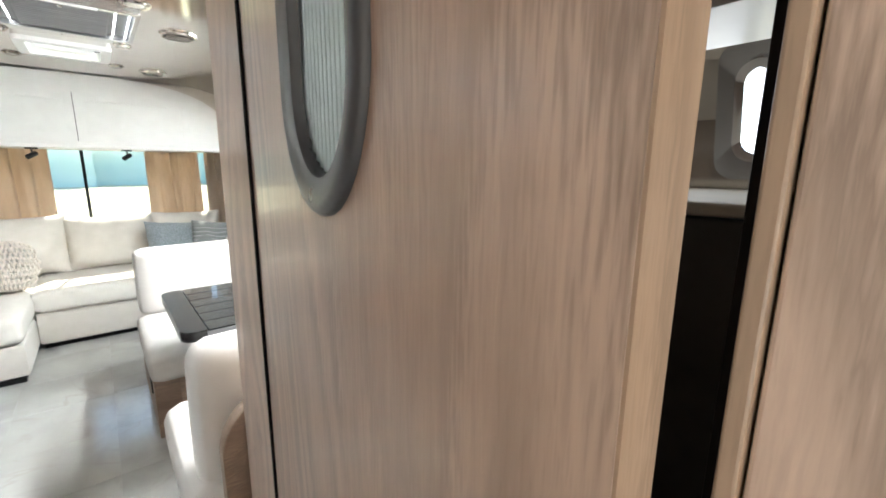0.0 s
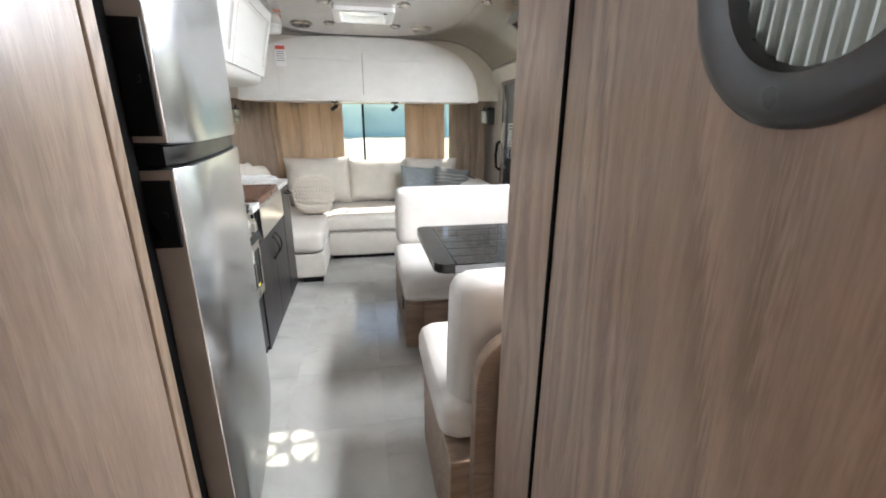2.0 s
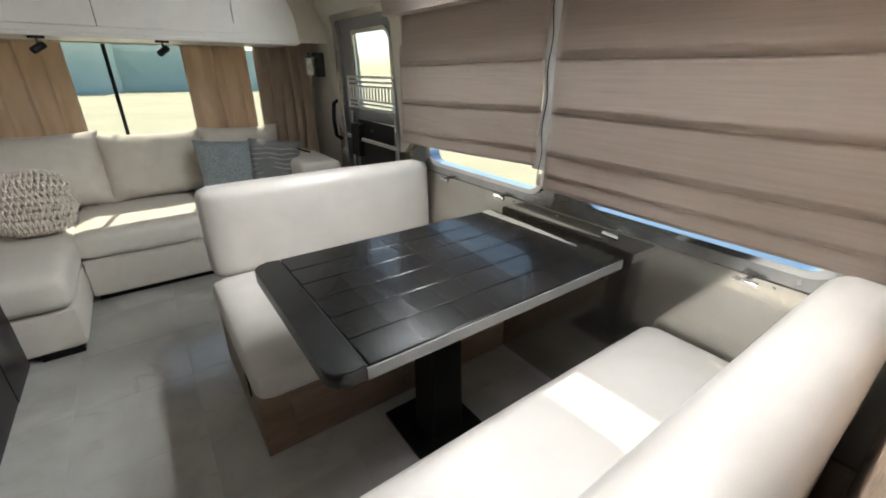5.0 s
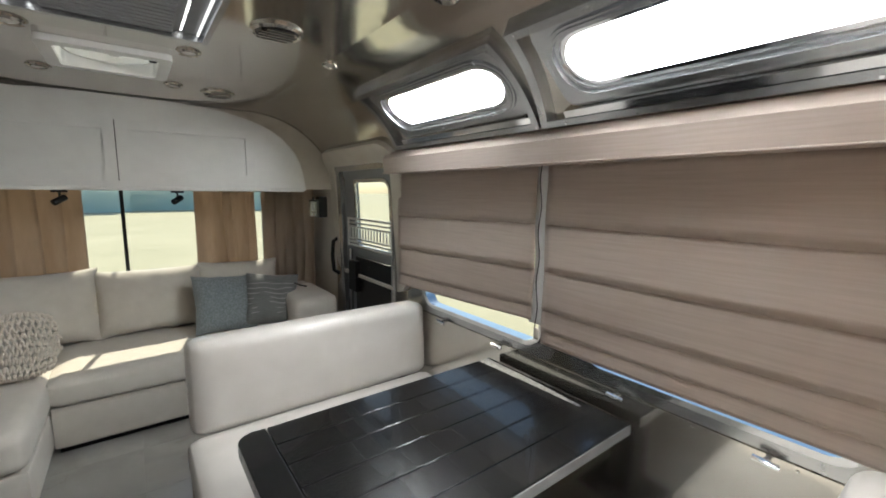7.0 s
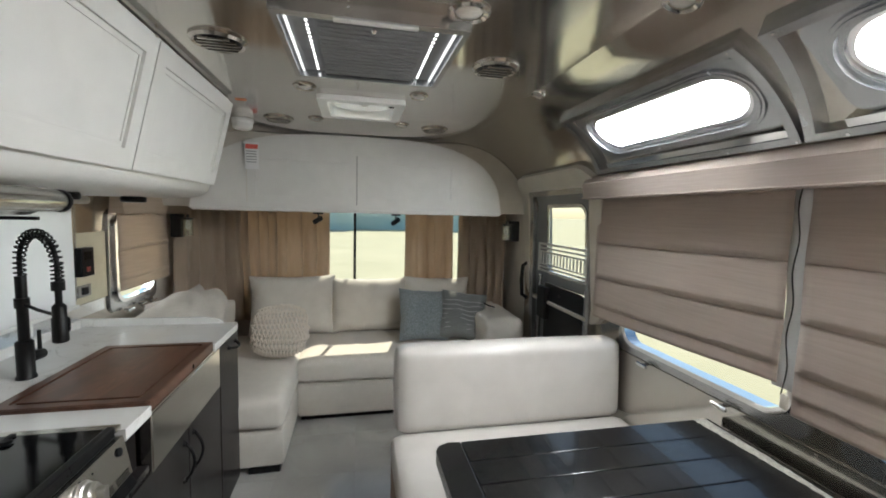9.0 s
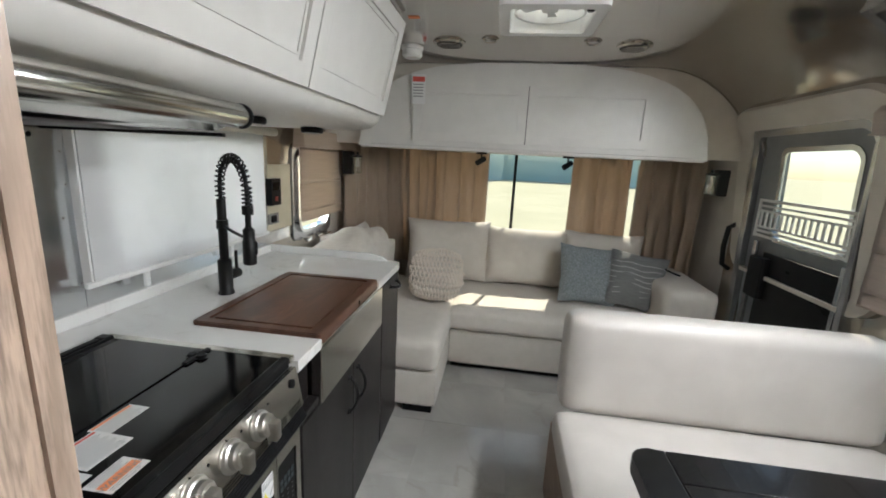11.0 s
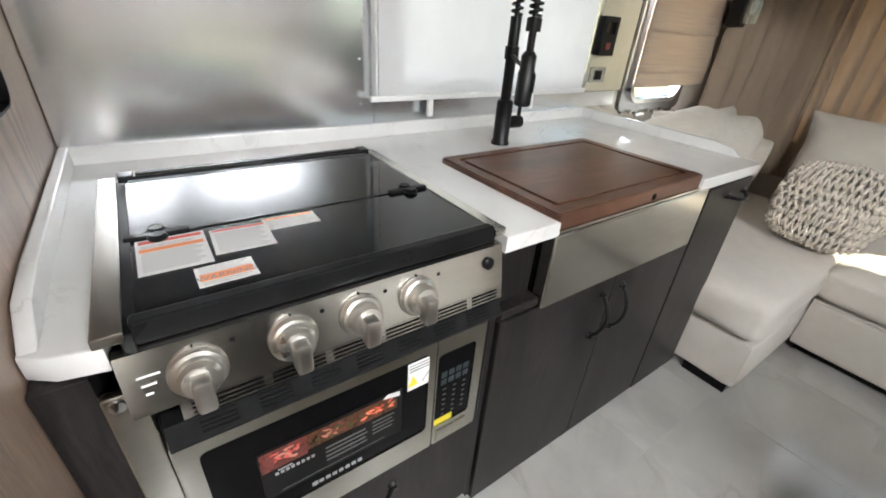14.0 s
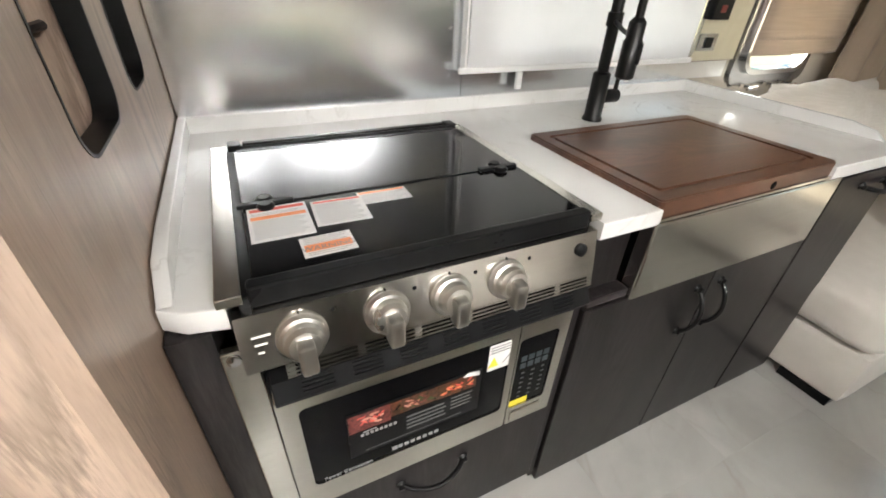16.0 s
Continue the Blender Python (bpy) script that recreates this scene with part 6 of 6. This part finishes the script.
bmesh.ops.bevel(bm, geom=[e for e in bm.edges if all(abs(v.co.z - Z) < 1e-4 and not (a_ + 0.02 < v.co.x < b_ - 0.02 and c_ + 0.02 < v.co.y < d_ - 0.02) for v in e.verts)], offset=0.003, segments=2, affect="EDGES")
plate(bm, rrect(a_ + 0.0335, b_ - 0.0335, c_ + 0.0335, d_ - 0.0335, 0.012), pl_xy, 0.894, Z - 0.006)
plate(bm, rrect(a_ + 0.046, b_ - 0.046, c_ + 0.046, d_ - 0.046, 0.008), pl_xy, 0.894, Z - 0.0003)
part("board", bm, WALNUT, cb)
# finger notch as a flat black disc, its shade painted, nothing cut
part("finger_notch", lathe(bmesh.new(), [(0.010, 0.0), (0.009, 0.001)], (-0.4378, 3.375, 0.9050), (1, 0, 0), 18), SEAL_AND_GAP, cb)

tap = thing("kitchen_tap", (-0.963, 3.310, 0.915), "matt black spring-neck kitchen tap with pull-down spray", "tap")
bx, by = -0.963, 3.310
dirv = Vector((0.86, -0.51, 0))
part("base", lathe(bmesh.new(), [(0.030, 0), (0.030, 0.008), (0.026, 0.014), (0.026, 0.135), (0.022, 0.140), (0.018, 0.142)], (bx, by, 0.9155)), BLACK, tap)
part("riser", C((bx, by, 1.05), (bx, by, 1.29), 0.0165, seg=20, bevel=0.002), BLACK, tap)
part("collar", lathe(bmesh.new(), [(0.0215, 0), (0.0215, 0.035)], (bx, by, 1.175)), BLACK, tap)
o = Vector((bx, by, 0))
arc = []
SP = 0.205
for k in range(121):
    u = k / 120
    if u < 0.12:
        p = o + Vector((0, 0, 1.29 + 0.05 * u / 0.12))
    elif u < 0.82:
        a = math.pi * (u - 0.12) / 0.70
        p = o + dirv * (SP / 2 - SP / 2 * math.cos(a)) + Vector((0, 0, 1.34 + 0.105 * math.sin(a)))
    else:
        p = o + dirv * SP + Vector((0, 0, 1.34 - 0.06 * (u - 0.82) / 0.18))
    arc.append(p)
part("hose", tube(bmesh.new(), arc, 0.0075, 8), BLACK, tap)
coil = []
turns = 24
for k in range(turns * 12 + 1):
    u = k / (turns * 12)
    f = u * 120
    i = min(int(f), 119)
    p = arc[i].lerp(arc[i + 1], f - i)
    tdir = (arc[min(i + 1, 120)] - arc[max(i - 1, 0)]).normalized()
    s1 = tdir.cross(dirv.cross(Vector((0, 0, 1)))).normalized(); s2 = tdir.cross(s1)
    a = 2 * math.pi * turns * u
    coil.append(p + (s1 * math.cos(a) + s2 * math.sin(a)) * 0.0155)
part("spring", tube(bmesh.new(), coil, 0.0032, 6), BLACK, tap, "open black coil spring")
h = o + dirv * SP
part("spring_collar", lathe(bmesh.new(), [(0.019, 0), (0.019, 0.03)], h + Vector((0, 0, 1.255))), BLACK, tap)
part("downpipe", C(h + Vector((0, 0, 1.20)), h + Vector((0, 0, 1.26)), 0.010), BLACK, tap)
sp = part("spray_head", lathe(bmesh.new(), [(0.019, 0), (0.023, 0.004), (0.023, 0.085), (0.020, 0.09), (0.020, 0.125), (0.012, 0.135)], h + Vector((0, 0, 1.075))), BLACK, tap)
part("spray_button", soft(bmesh.new(), h + Vector((0.02, 0.005, 1.135)), (0.014, 0.014, 0.05), 0.005, n=4), BLACK_PL, sp)
part("hook_arm", tube(bmesh.new(), [o + Vector((0, 0, 1.19)), o + dirv * 0.09 + Vector((0, 0, 1.175)), h + Vector((0, 0, 1.165))], 0.006, 8), BLACK, tap)
lv = part("lever_body", C((bx, by, 0.985), (bx + 0.005, by + 0.075, 0.985), 0.020, seg=20, bevel=0.004), BLACK, tap)
part("lever", C((bx + 0.004, by + 0.065, 0.99), (bx + 0.002, by + 0.068, 1.075), 0.007, 0.006, seg=12), BLACK, lv)

# backsplash seam and rivets, outlet and switch
bs = thing("backsplash_panel", (-1.2, 2.56, 0.96), "riveted sheet aluminium backsplash behind the cooker", "backsplash")
part("sheet", B(-1.2055, -1.2005, PY + 0.004, 2.962, 0.958, 1.343), ALU_WALL, bs)
part("sheet", prism(bmesh.new(), [(-1.2050, 1.338), (-1.1965, 1.338), (-1.1960, 1.38), (-1.1945, 1.43), (-1.1910, 1.48), (-1.1880, 1.509), (-1.192, 1.510), (-1.2050, 1.43)], "y", PY + 0.004, 2.964), ALU_WALL, bs, "upper overlapping sheet")
part("sheet", B(-1.2055, -1.2010, 2.9645, 4.25, 0.958, 1.022), ALU_WALL, bs)
dome_ = [(0.0055, 0), (0.0045, 0.002), (0.001, 0.0032)]
for y in (2.245, 2.363, 2.478, 2.596, 2.711, 2.830, 2.948):
    part("rivet", lathe(bmesh.new(), dome_, (-1.1965, y, 1.348), (1, 0, 0), 10), CHROME, bs)
for y, z, x in ((2.918, 1.02, -1.2005), (2.918, 1.150, -1.2005), (2.930, 1.25, -1.2005), (2.941, 1.445, -1.1935)):
    part("rivet", lathe(bmesh.new(), dome_, (x, y, z), (1, 0, 0), 10), CHROME, bs)
part("screw", lathe(bmesh.new(), [(0.008, 0), (0.006, 0.003)], (-1.1905, 2.862, 1.490), (1, 0, 0), 12), BLACK_PL, bs)
tagged(part("trim_cream_panel", B(-1.2085, -1.2050, 4.018, 4.295, 1.0235, 1.40, bevel=0.0008), surf("cream_wall_panel", (0.58, 0.53, 0.38), (0.64, 0.59, 0.44), rough=0.35, bump=0.03)), "glossy cream wall panel between the galley and lounge windows", "trim", kind="structure")
ot = thing("control_outlet", (-1.2, 4.06, 1.25), "black wall control box with a small display", "outlet")
part("box", B(-1.2045, -1.165, 4.010, 4.112, 1.175, 1.325, bevel=0.004), BLACK_PL, ot)
part("display", B(-1.165, -1.1635, 4.027, 4.090, 1.26, 1.305), BLACK_GLASS, ot)
part("red_switch", B(-1.165, -1.161, 4.043, 4.073, 1.20, 1.225, bevel=0.002), surf("dull_red_rocker", (0.16, 0.02, 0.015), (0.22, 0.03, 0.02)), ot, "small red rocker")
sw = thing("switch_plate", (-1.2, 4.10, 1.10), "small black switch on a metal plate", "switch")
part("plate", B(-1.2045, -1.198, 4.025, 4.135, 1.062, 1.125, bevel=0.003), FRAME_ALU, sw)
part("rocker", B(-1.198, -1.193, 4.060, 4.105, 1.073, 1.112, bevel=0.002), BLACK_PL, sw)

# ---- dinette ----
fb = thing("dinette_bench", (1.0, 3.185, 0), "white upholstered dinette bench on an oak base, facing the table", "bench", group="dinette benches")
part("base", B(0.386, 1.618, 2.795, 3.585, 0.0, 0.352, bevel=0.003), OAK_H, fb)
part("drawer_front", B(0.50, 0.98, 2.785, 2.795, 0.05, 0.33, bevel=0.002), OAK_H, fb)
part("drawer_pull", B(0.55, 0.80, 2.770, 2.785, 0.275, 0.298, bevel=0.003), OAK_EDGE, fb, "pale wooden pull")
part("drawer_front", B(1.0, 1.60, 2.785, 2.795, 0.05, 0.33, bevel=0.002), OAK_H, fb)
part("drawer_pull", B(1.08, 1.30, 2.770, 2.785, 0.275, 0.298, bevel=0.003), OAK_EDGE, fb, "pale wooden pull")
part("socket", B(0.380, 0.386, 2.93, 3.00, 0.20, 0.27, bevel=0.002), BLACK_PL, fb, "black power socket")
part("seat", soft(bmesh.new(), (0.995, 3.085, 0.418), (1.245, 0.83, 0.132), 0.045, (0.004, 0.008, 0.012), n=18), LEATHER, fb)
part("backrest", soft(bmesh.new(), (1.005, 3.555, 0.680), (1.215, 0.155, 0.425), 0.05, (0.004, 0.012, 0.006), Matrix.Rotation(radians(-3), 4, "X"), n=18), LEATHER, fb)

nb = thing("dinette_bench", (1.0, 1.71, 0), "white upholstered dinette bench with a rounded oak back board", "bench", group="dinette benches")
part("base", B(0.386, 1.618, 1.453, 2.015, 0.0, 0.395, bevel=0.003), OAK_H, nb)
part("seat", soft(bmesh.new(), (0.993, 1.795, 0.480), (1.25, 0.57, 0.160), 0.06, (0.004, 0.008, 0.012), n=18), LEATHER, nb)
part("backrest", soft(bmesh.new(), (0.992, 1.592, 0.705), (1.165, 0.155, 0.49), 0.06, (0.005, 0.012, 0.008), Matrix.Rotation(radians(4), 4, "X"), n=18), LEATHER, nb)
bd = [(0.445, 0.0), (1.618, 0.0), (1.618, 0.84)]
for k in range(9):
    a = radians(90 + 90 * k / 8)
    bd.append((0.585 + 0.14 * math.cos(a), 0.70 + 0.14 * math.sin(a)))
part("back_board", prism(bmesh.new(), bd, "y", 1.405, 1.452, bevel=0.004), OAK_H, nb, "oak back board with a rounded corner")

tb = thing("dinette_table", (1.0, 2.55, 0), "black-stained oak plank dinette table on a black pedestal", "table")
TX0, TX1, TY0, TY1, TZ0, TZ1 = 0.470, 1.588, 2.200, 2.910, 0.712, 0.756
def corner(cx, cy, a0, r=0.05, n=6):
    return [(cx + r * math.cos(radians(a0 + 90 * k / n)), cy + r * math.sin(radians(a0 + 90 * k / n))) for k in range(n + 1)]
bm = prism(bmesh.new(), [(0.5645, TY0), (0.5645, TY1)] + corner(TX0 + 0.05, TY1 - 0.05, 90) + corner(TX0 + 0.05, TY0 + 0.05, 180), "z", TZ0, TZ1, bevel=0.005)
BLACK_OAK_Y = wood("black_stained_oak_end", (0.004, 0.004, 0.0045), (0.011, 0.011, 0.012), "y", 0.8, 0.26, 0.9, coat=0.1, knots=3.0)
part("breadboard_end", bm, BLACK_OAK_Y, tb)
np_ = 6
for k in range(np_):
    y0 = TY0 + (TY1 - TY0) * k / np_; y1 = TY0 + (TY1 - TY0) * (k + 1) / np_
    part("plank", B(0.5665, TX1, y0 + (0 if k == 0 else 0.0010), y1 - 0.0010, TZ0 + 0.004, TZ1 - 0.0005, bevel=0.0034), BLACK_OAK, tb)
part("underside", B(0.55, TX1 - 0.02, TY0 + 0.02, TY1 - 0.02, TZ0 - 0.008, TZ0 + 0.004), BLACK_PL, tb)
part("edge_band", B(0.56, TX1, TY0 - 0.004, TY0, TZ0 + 0.004, TZ1 - 0.006), surf("grey_edge_band", (0.16, 0.16, 0.165), (0.22, 0.22, 0.225), rough=0.35), tb, "worn grey table edge")
part("pedestal", prism(bmesh.new(), [(0.93, 0.02), (1.08, 0.02), (1.05, 0.69), (0.93, 0.69)], "y", 2.47, 2.60, bevel=0.006), BLACK, tb)
part("foot", B(0.85, 1.16, 2.36, 2.72, 0.0, 0.022, bevel=0.006), BLACK, tb)
wb = part("wall_bracket", B(1.585, 1.622, 2.26, 2.86, 0.64, 0.705, bevel=0.004), BLACK, tb)
bm = bmesh.new()                          # rough live edge along the wall end of the top
rng = [2.905 - 0.535 * k / 44 for k in range(45)]
lo_ = [(1.512 + 0.026 * (k / 44) ** 0.7 + 0.006 * noise.noise(Vector((k * 0.9, 1, 0))), y) for k, y in enumerate(rng)]
hi_ = [(1.572 - 0.022 * (k / 44) ** 2 + 0.006 * noise.noise(Vector((k * 0.8, 7, 0))), y) for k, y in enumerate(rng)]
for k in range(44):
    m_ = [(lo_[q][0] + (hi_[q][0] - lo_[q][0]) * w, lo_[q][1]) for q in (k, k + 1) for w in (0.0, 0.33, 0.66, 1.0)]
    z_ = [0.7566 + 0.0016 * abs(noise.noise(Vector((p[0] * 120, p[1] * 90, 3)))) * 2 for p in m_]
    v_ = [bm.verts.new((p[0], p[1], z)) for p, z in zip(m_, z_)]
    for w in range(3):
        bm.faces.new((v_[w], v_[w + 1], v_[w + 5], v_[w + 4]))
bmesh.ops.remove_doubles(bm, verts=bm.verts, dist=1e-5)
part("live_edge", bm, surf("rough_black_bark", (0.012, 0.012, 0.012), (0.26, 0.26, 0.255), scale=95, rough=0.45, bump=1.0, fine=260, detail=5, distort=1.2, dist=0.004), tb, "rough black live edge with grey wear")

# ---- lounge ----
so_ = thing("sofa", (0.5, 5.0, 0), "cream cloth sofa along the front wall", "sofa")
part("base", soft(bmesh.new(), (0.60, 5.06, 0.165), (1.60, 0.91, 0.245), 0.02, (0, 0.004, 0), n=16), SOFA, so_)
part("plinth", B(-0.18, 1.38, 4.66, 5.35, 0.0, 0.045), BLACK_PL, so_, "black recessed plinth")
part("seat", soft(bmesh.new(), (0.59, 5.05, 0.372), (1.60, 0.90, 0.165), 0.045, (0.002, 0.010, 0.014), n=20, crumple=0.003), SOFA, so_)
part("piping", tube(bmesh.new(), [(-0.195, 4.606, 0.290), (0.6, 4.600, 0.290), (1.38, 4.606, 0.290)], 0.004, 6), SOFA, so_)
part("seam", tube(bmesh.new(), [(0.635, 4.601, 0.286), (0.64, 4.598, 0.16), (0.64, 4.602, 0.05)], 0.003, 6), THROW, so_)
part("arm", soft(bmesh.new(), (1.365, 5.00, 0.375), (0.33, 0.80, 0.69), 0.045, (0.006, 0.008, 0.016), n=16, crumple=0.004, seed=3), SOFA, so_)
ch = thing("chaise", (-0.65, 4.7, 0), "cream cloth chaise section of the sofa beside the galley", "sofa")
part("base", soft(bmesh.new(), (-0.675, 4.70, 0.150), (0.945, 1.33, 0.225), 0.02, (0.003, 0.004, 0), n=16), SOFA, ch)
part("seat", soft(bmesh.new(), (-0.675, 4.69, 0.360), (0.950, 1.35, 0.195), 0.055, (0.006, 0.010, 0.014), n=20, crumple=0.003, seed=2), SOFA, ch)
part("foot", B(-0.40, -0.225, 4.04, 4.10, 0.0, 0.038, bevel=0.004), BLACK_PL, ch, "flat black foot")
part("foot", B(-1.10, -0.95, 4.04, 4.10, 0.0, 0.038, bevel=0.004), BLACK_PL, ch, "flat black foot")

RX = lambda a: Matrix.Rotation(radians(a), 4, "X")
RY = lambda a: Matrix.Rotation(radians(a), 4, "Y")
RZ = lambda a: Matrix.Rotation(radians(a), 4, "Z")


def back_cushion(c, w, h, t, m, label, seed):
    bm = bmesh.new()
    pillow(bm, c, w * 1.06, h * 1.05, t * 1.15, m, seed, n=30)
    return tagged(part("back_cushion", bm, SOFA), label, "cushion", group="sofa back cushions")


back_cushion((-0.33, 5.34, 0.715), 0.68, 0.50, 0.20, RZ(4) @ RX(-13), "large cream back cushion with a sunlit top edge", 1.0)
back_cushion((0.335, 5.36, 0.700), 0.66, 0.47, 0.20, RX(-13), "large cream back cushion under the window", 5.0)
back_cushion((0.95, 5.33, 0.710), 0.58, 0.47, 0.19, RZ(-6) @ RX(-13), "cream back cushion behind the grey pillows", 8.0)
back_cushion((-0.98, 4.75, 0.690), 0.72, 0.50, 0.19, RZ(86) @ RX(-10), "cream back cushion along the side wall under a throw", 11.0)

bm = bmesh.new()                          # throw draped over the side cushion, with slanting folds
nx, ny = 48, 64
grid = []
for i in range(nx + 1):
    row = []
    for j in range(ny + 1):
        u, v = i / nx, j / ny
        w = math.radians(178 - 195 * u)                    # round the cushion's top, from the wall to its front
        ends = (1 - abs(2 * v - 1) ** (6 if v < 0.5 else 2.6))                 # the heap rounds off at both ends
        hump = 1 + 0.07 * math.sin(v * 7.5 - 0.4) * ends - 0.16 * max(0.0, v - 0.55)
        rx_, rz_ = 0.205 * (0.60 + 0.40 * ends), 0.22 * (0.04 + 0.96 * ends) * hump
        x = -0.945 + rx_ * math.cos(w)
        z = 0.735 + rz_ * math.sin(w)
        if u > 0.86:                                       # the hem hangs down the front
            z -= (u - 0.86) * 0.9
        y = 4.12 + 1.28 * v
        fold = noise.noise(Vector((u * 3.2 + v * 4.0, v * 2.2, 1.0))) * 0.036 + noise.noise(Vector((u * 9 + v * 7, v * 4, 5.0))) * 0.014
        fold += 0.013 * math.sin(14 * v + 7 * u + 2.5 * noise.noise(Vector((u * 2, v * 3, 8.0)))) * math.sin(math.pi * u)
        row.append(bm.verts.new((x + fold * math.cos(w), y + 0.015 * noise.noise(Vector((y * 6, 2, x))), z + fold * max(0.3, math.sin(w)))))
    grid.append(row)
for i in range(nx):
    for j in range(ny):
        bm.faces.new((grid[i][j], grid[i + 1][j], grid[i + 1][j + 1], grid[i][j + 1]))
th = part("throw_blanket", bm, THROW)
sd = th.modifiers.new("thickness", "SOLIDIFY"); sd.thickness = 0.012
tagged(th, "cream woven throw heaped over the side cushion", "blanket")

kp = thing("knit_pillow", (-0.33, 4.72, 0.46), "cream chunky open-knit pillow on the chaise", "pillow")
m = RZ(14) @ RY(5) @ RX(-20)
kc = Vector((-0.335, 4.74, 0.655))


def blob(u, v, side_, lift=0.0):
    """A point on the round plump pillow; u and v from -1 to 1."""
    ru, rv = u * math.sqrt(1 - 0.36 * v * v), v * math.sqrt(1 - 0.36 * u * u)
    d = max(0.0, (1 - u * u) * (1 - v * v)) ** 0.42
    p = Vector((ru * (0.185 + lift * 0.6), side_ * (0.095 * d + lift), rv * (0.172 + lift * 0.6)))
    return kc + m.to_3x3() @ (p + noise.noise_vector(p * 8) * 0.012)


bm = bmesh.new()
for sidek in (1, -1):
    gg = [[bm.verts.new(blob(-1 + 2 * i / 20, -1 + 2 * j / 20, sidek)) for j in range(21)] for i in range(21)]
    for i in range(20):
        for j in range(20):
            bm.faces.new((gg[i][j], gg[i + 1][j], gg[i + 1][j + 1], gg[i][j + 1]))
bmesh.ops.remove_doubles(bm, verts=bm.verts, dist=1e-4)
part("filling", bm, SOFA, kp)
bm = bmesh.new()                          # open net of thick loops
for sidek in (1, -1):
    rows_ = 9
    for r_ in range(rows_):
        pts = []
        for k in range(131):
            u = -0.985 + 1.97 * k / 130
            v = -0.94 + 1.88 * r_ / (rows_ - 1) + 0.105 * math.sin(k * 2 * math.pi / 9 + r_ * math.pi) + 0.03 * noise.noise(Vector((u * 5, r_ * 1.7, 0)))
            v = max(-0.985, min(0.985, v))
            pts.append(blob(u, v, sidek, 0.021 + 0.006 * math.sin(k * 2 * math.pi / 4.5 + r_)))
        tube(bm, pts, 0.0072, 6)
part("knit_net", bm, KNIT, kp, "thick open knit cover")


def scatter(name, c, w, h, t, m, mat, label, seed):
    p = thing(name, Vector(c) - Vector((0, 0, h / 2)), label, "pillow")
    part("cover", pillow(bmesh.new(), c, w, h, t, m, seed), mat, p)
    return p


scatter("scatter_pillow", (0.785, 5.02, 0.675), 0.45, 0.45, 0.15, RZ(10) @ RY(6) @ RX(-24), GREY_CLOTH, "blue-grey nubby scatter pillow leaning on the cushions", 2.0)
m2 = RZ(-14) @ RY(5) @ RX(-22)
sp2 = scatter("scatter_pillow", (1.115, 4.97, 0.670), 0.40, 0.42, 0.15, m2, GREY_CLOTH2, "grey scatter pillow with raised pale stripes", 6.0)
for k in range(7):
    v = -0.55 + 1.1 * k / 6
    pts = []
    for q in range(25):
        u = -0.93 + 1.86 * q / 24
        d = ((1 - u ** 4) * (1 - v ** 4)) ** 0.55
        p = Vector((u * 0.20 * (1 - 0.07 * (1 - v * v) * abs(u) ** 3), -0.075 * d, v * 0.21))
        p += noise.noise_vector(p * 9 + Vector((6.0, 6.0, 1))) * 0.012 * (0.3 + d)
        pts.append(Vector((1.115, 4.97, 0.670)) + m2.to_3x3() @ p)
    part("stripe", tube(bmesh.new(), pts, 0.0042, 6), STRIPE, sp2, "raised pale stripe")
part("tassel", tube(bmesh.new(), [(1.27, 4.87, 0.80), (1.31, 4.83, 0.785), (1.35, 4.81, 0.775)], 0.007, 6), BLACK_PL, sp2, "dark tie")

# lamps of the lounge
def spot(x, y):
    t = thing("track_spot", (x, y, 1.48), "small black spot lamp under the front cabinet", "lamp", group="track spots")
    part("plate", B(x - 0.035, x + 0.035, y - 0.012, y + 0.012, 1.522, 1.535, bevel=0.002), BLACK, t)
    part("stem", C((x, y, 1.49), (x, y, 1.523), 0.006, seg=10), BLACK, t)
    part("head", C((x - 0.028, y - 0.03, 1.462), (x + 0.022, y + 0.01, 1.495), 0.018, seg=16, bevel=0.003), BLACK, t)


spot(-0.06, 4.69)
spot(0.50, 4.69)


def sconce(x, y, sx):
    t = thing("wall_sconce", (x, y, 1.36), "black wall sconce with a clear glass shade", "lamp", group="wall sconces")
    part("backplate", B(min(x - sx * 0.0, x + sx * 0.07), max(x, x + sx * 0.07), y + 0.02, y + 0.10, 1.33, 1.50, bevel=0.008), BLACK, t)
    part("arm", C((x + sx * 0.05, y + 0.04, 1.468), (x - sx * 0.075, y - 0.01, 1.468), 0.008, seg=10), BLACK, t)
    part("cap", lathe(bmesh.new(), [(0.034, 0), (0.034, 0.010), (0.010, 0.014), (0.008, 0.035), (0.003, 0.038)], (x - sx * 0.055, y, 1.462)), BLACK, t)
    part("shade", ring(bmesh.new(), [(0.032 * math.cos(2 * math.pi * k / 24), 0.032 * math.sin(2 * math.pi * k / 24)) for k in range(24)],
                       [(0.029 * math.cos(2 * math.pi * k / 24), 0.029 * math.sin(2 * math.pi * k / 24)) for k in range(24)], lambda u, v, hh: Vector((x - sx * 0.055 + u, y + v, hh)), 1.345, 1.462), SHADE_GLASS, t, "clear glass cylinder")
    part("bulb", lathe(bmesh.new(), [(0.008, 0), (0.014, -0.02), (0.018, -0.045), (0.010, -0.065), (0.002, -0.07)], (x - sx * 0.055, y, 1.455)), LENS, t)


sconce(-1.03, 4.86, -1)
sconce(1.47, 4.78, 1)
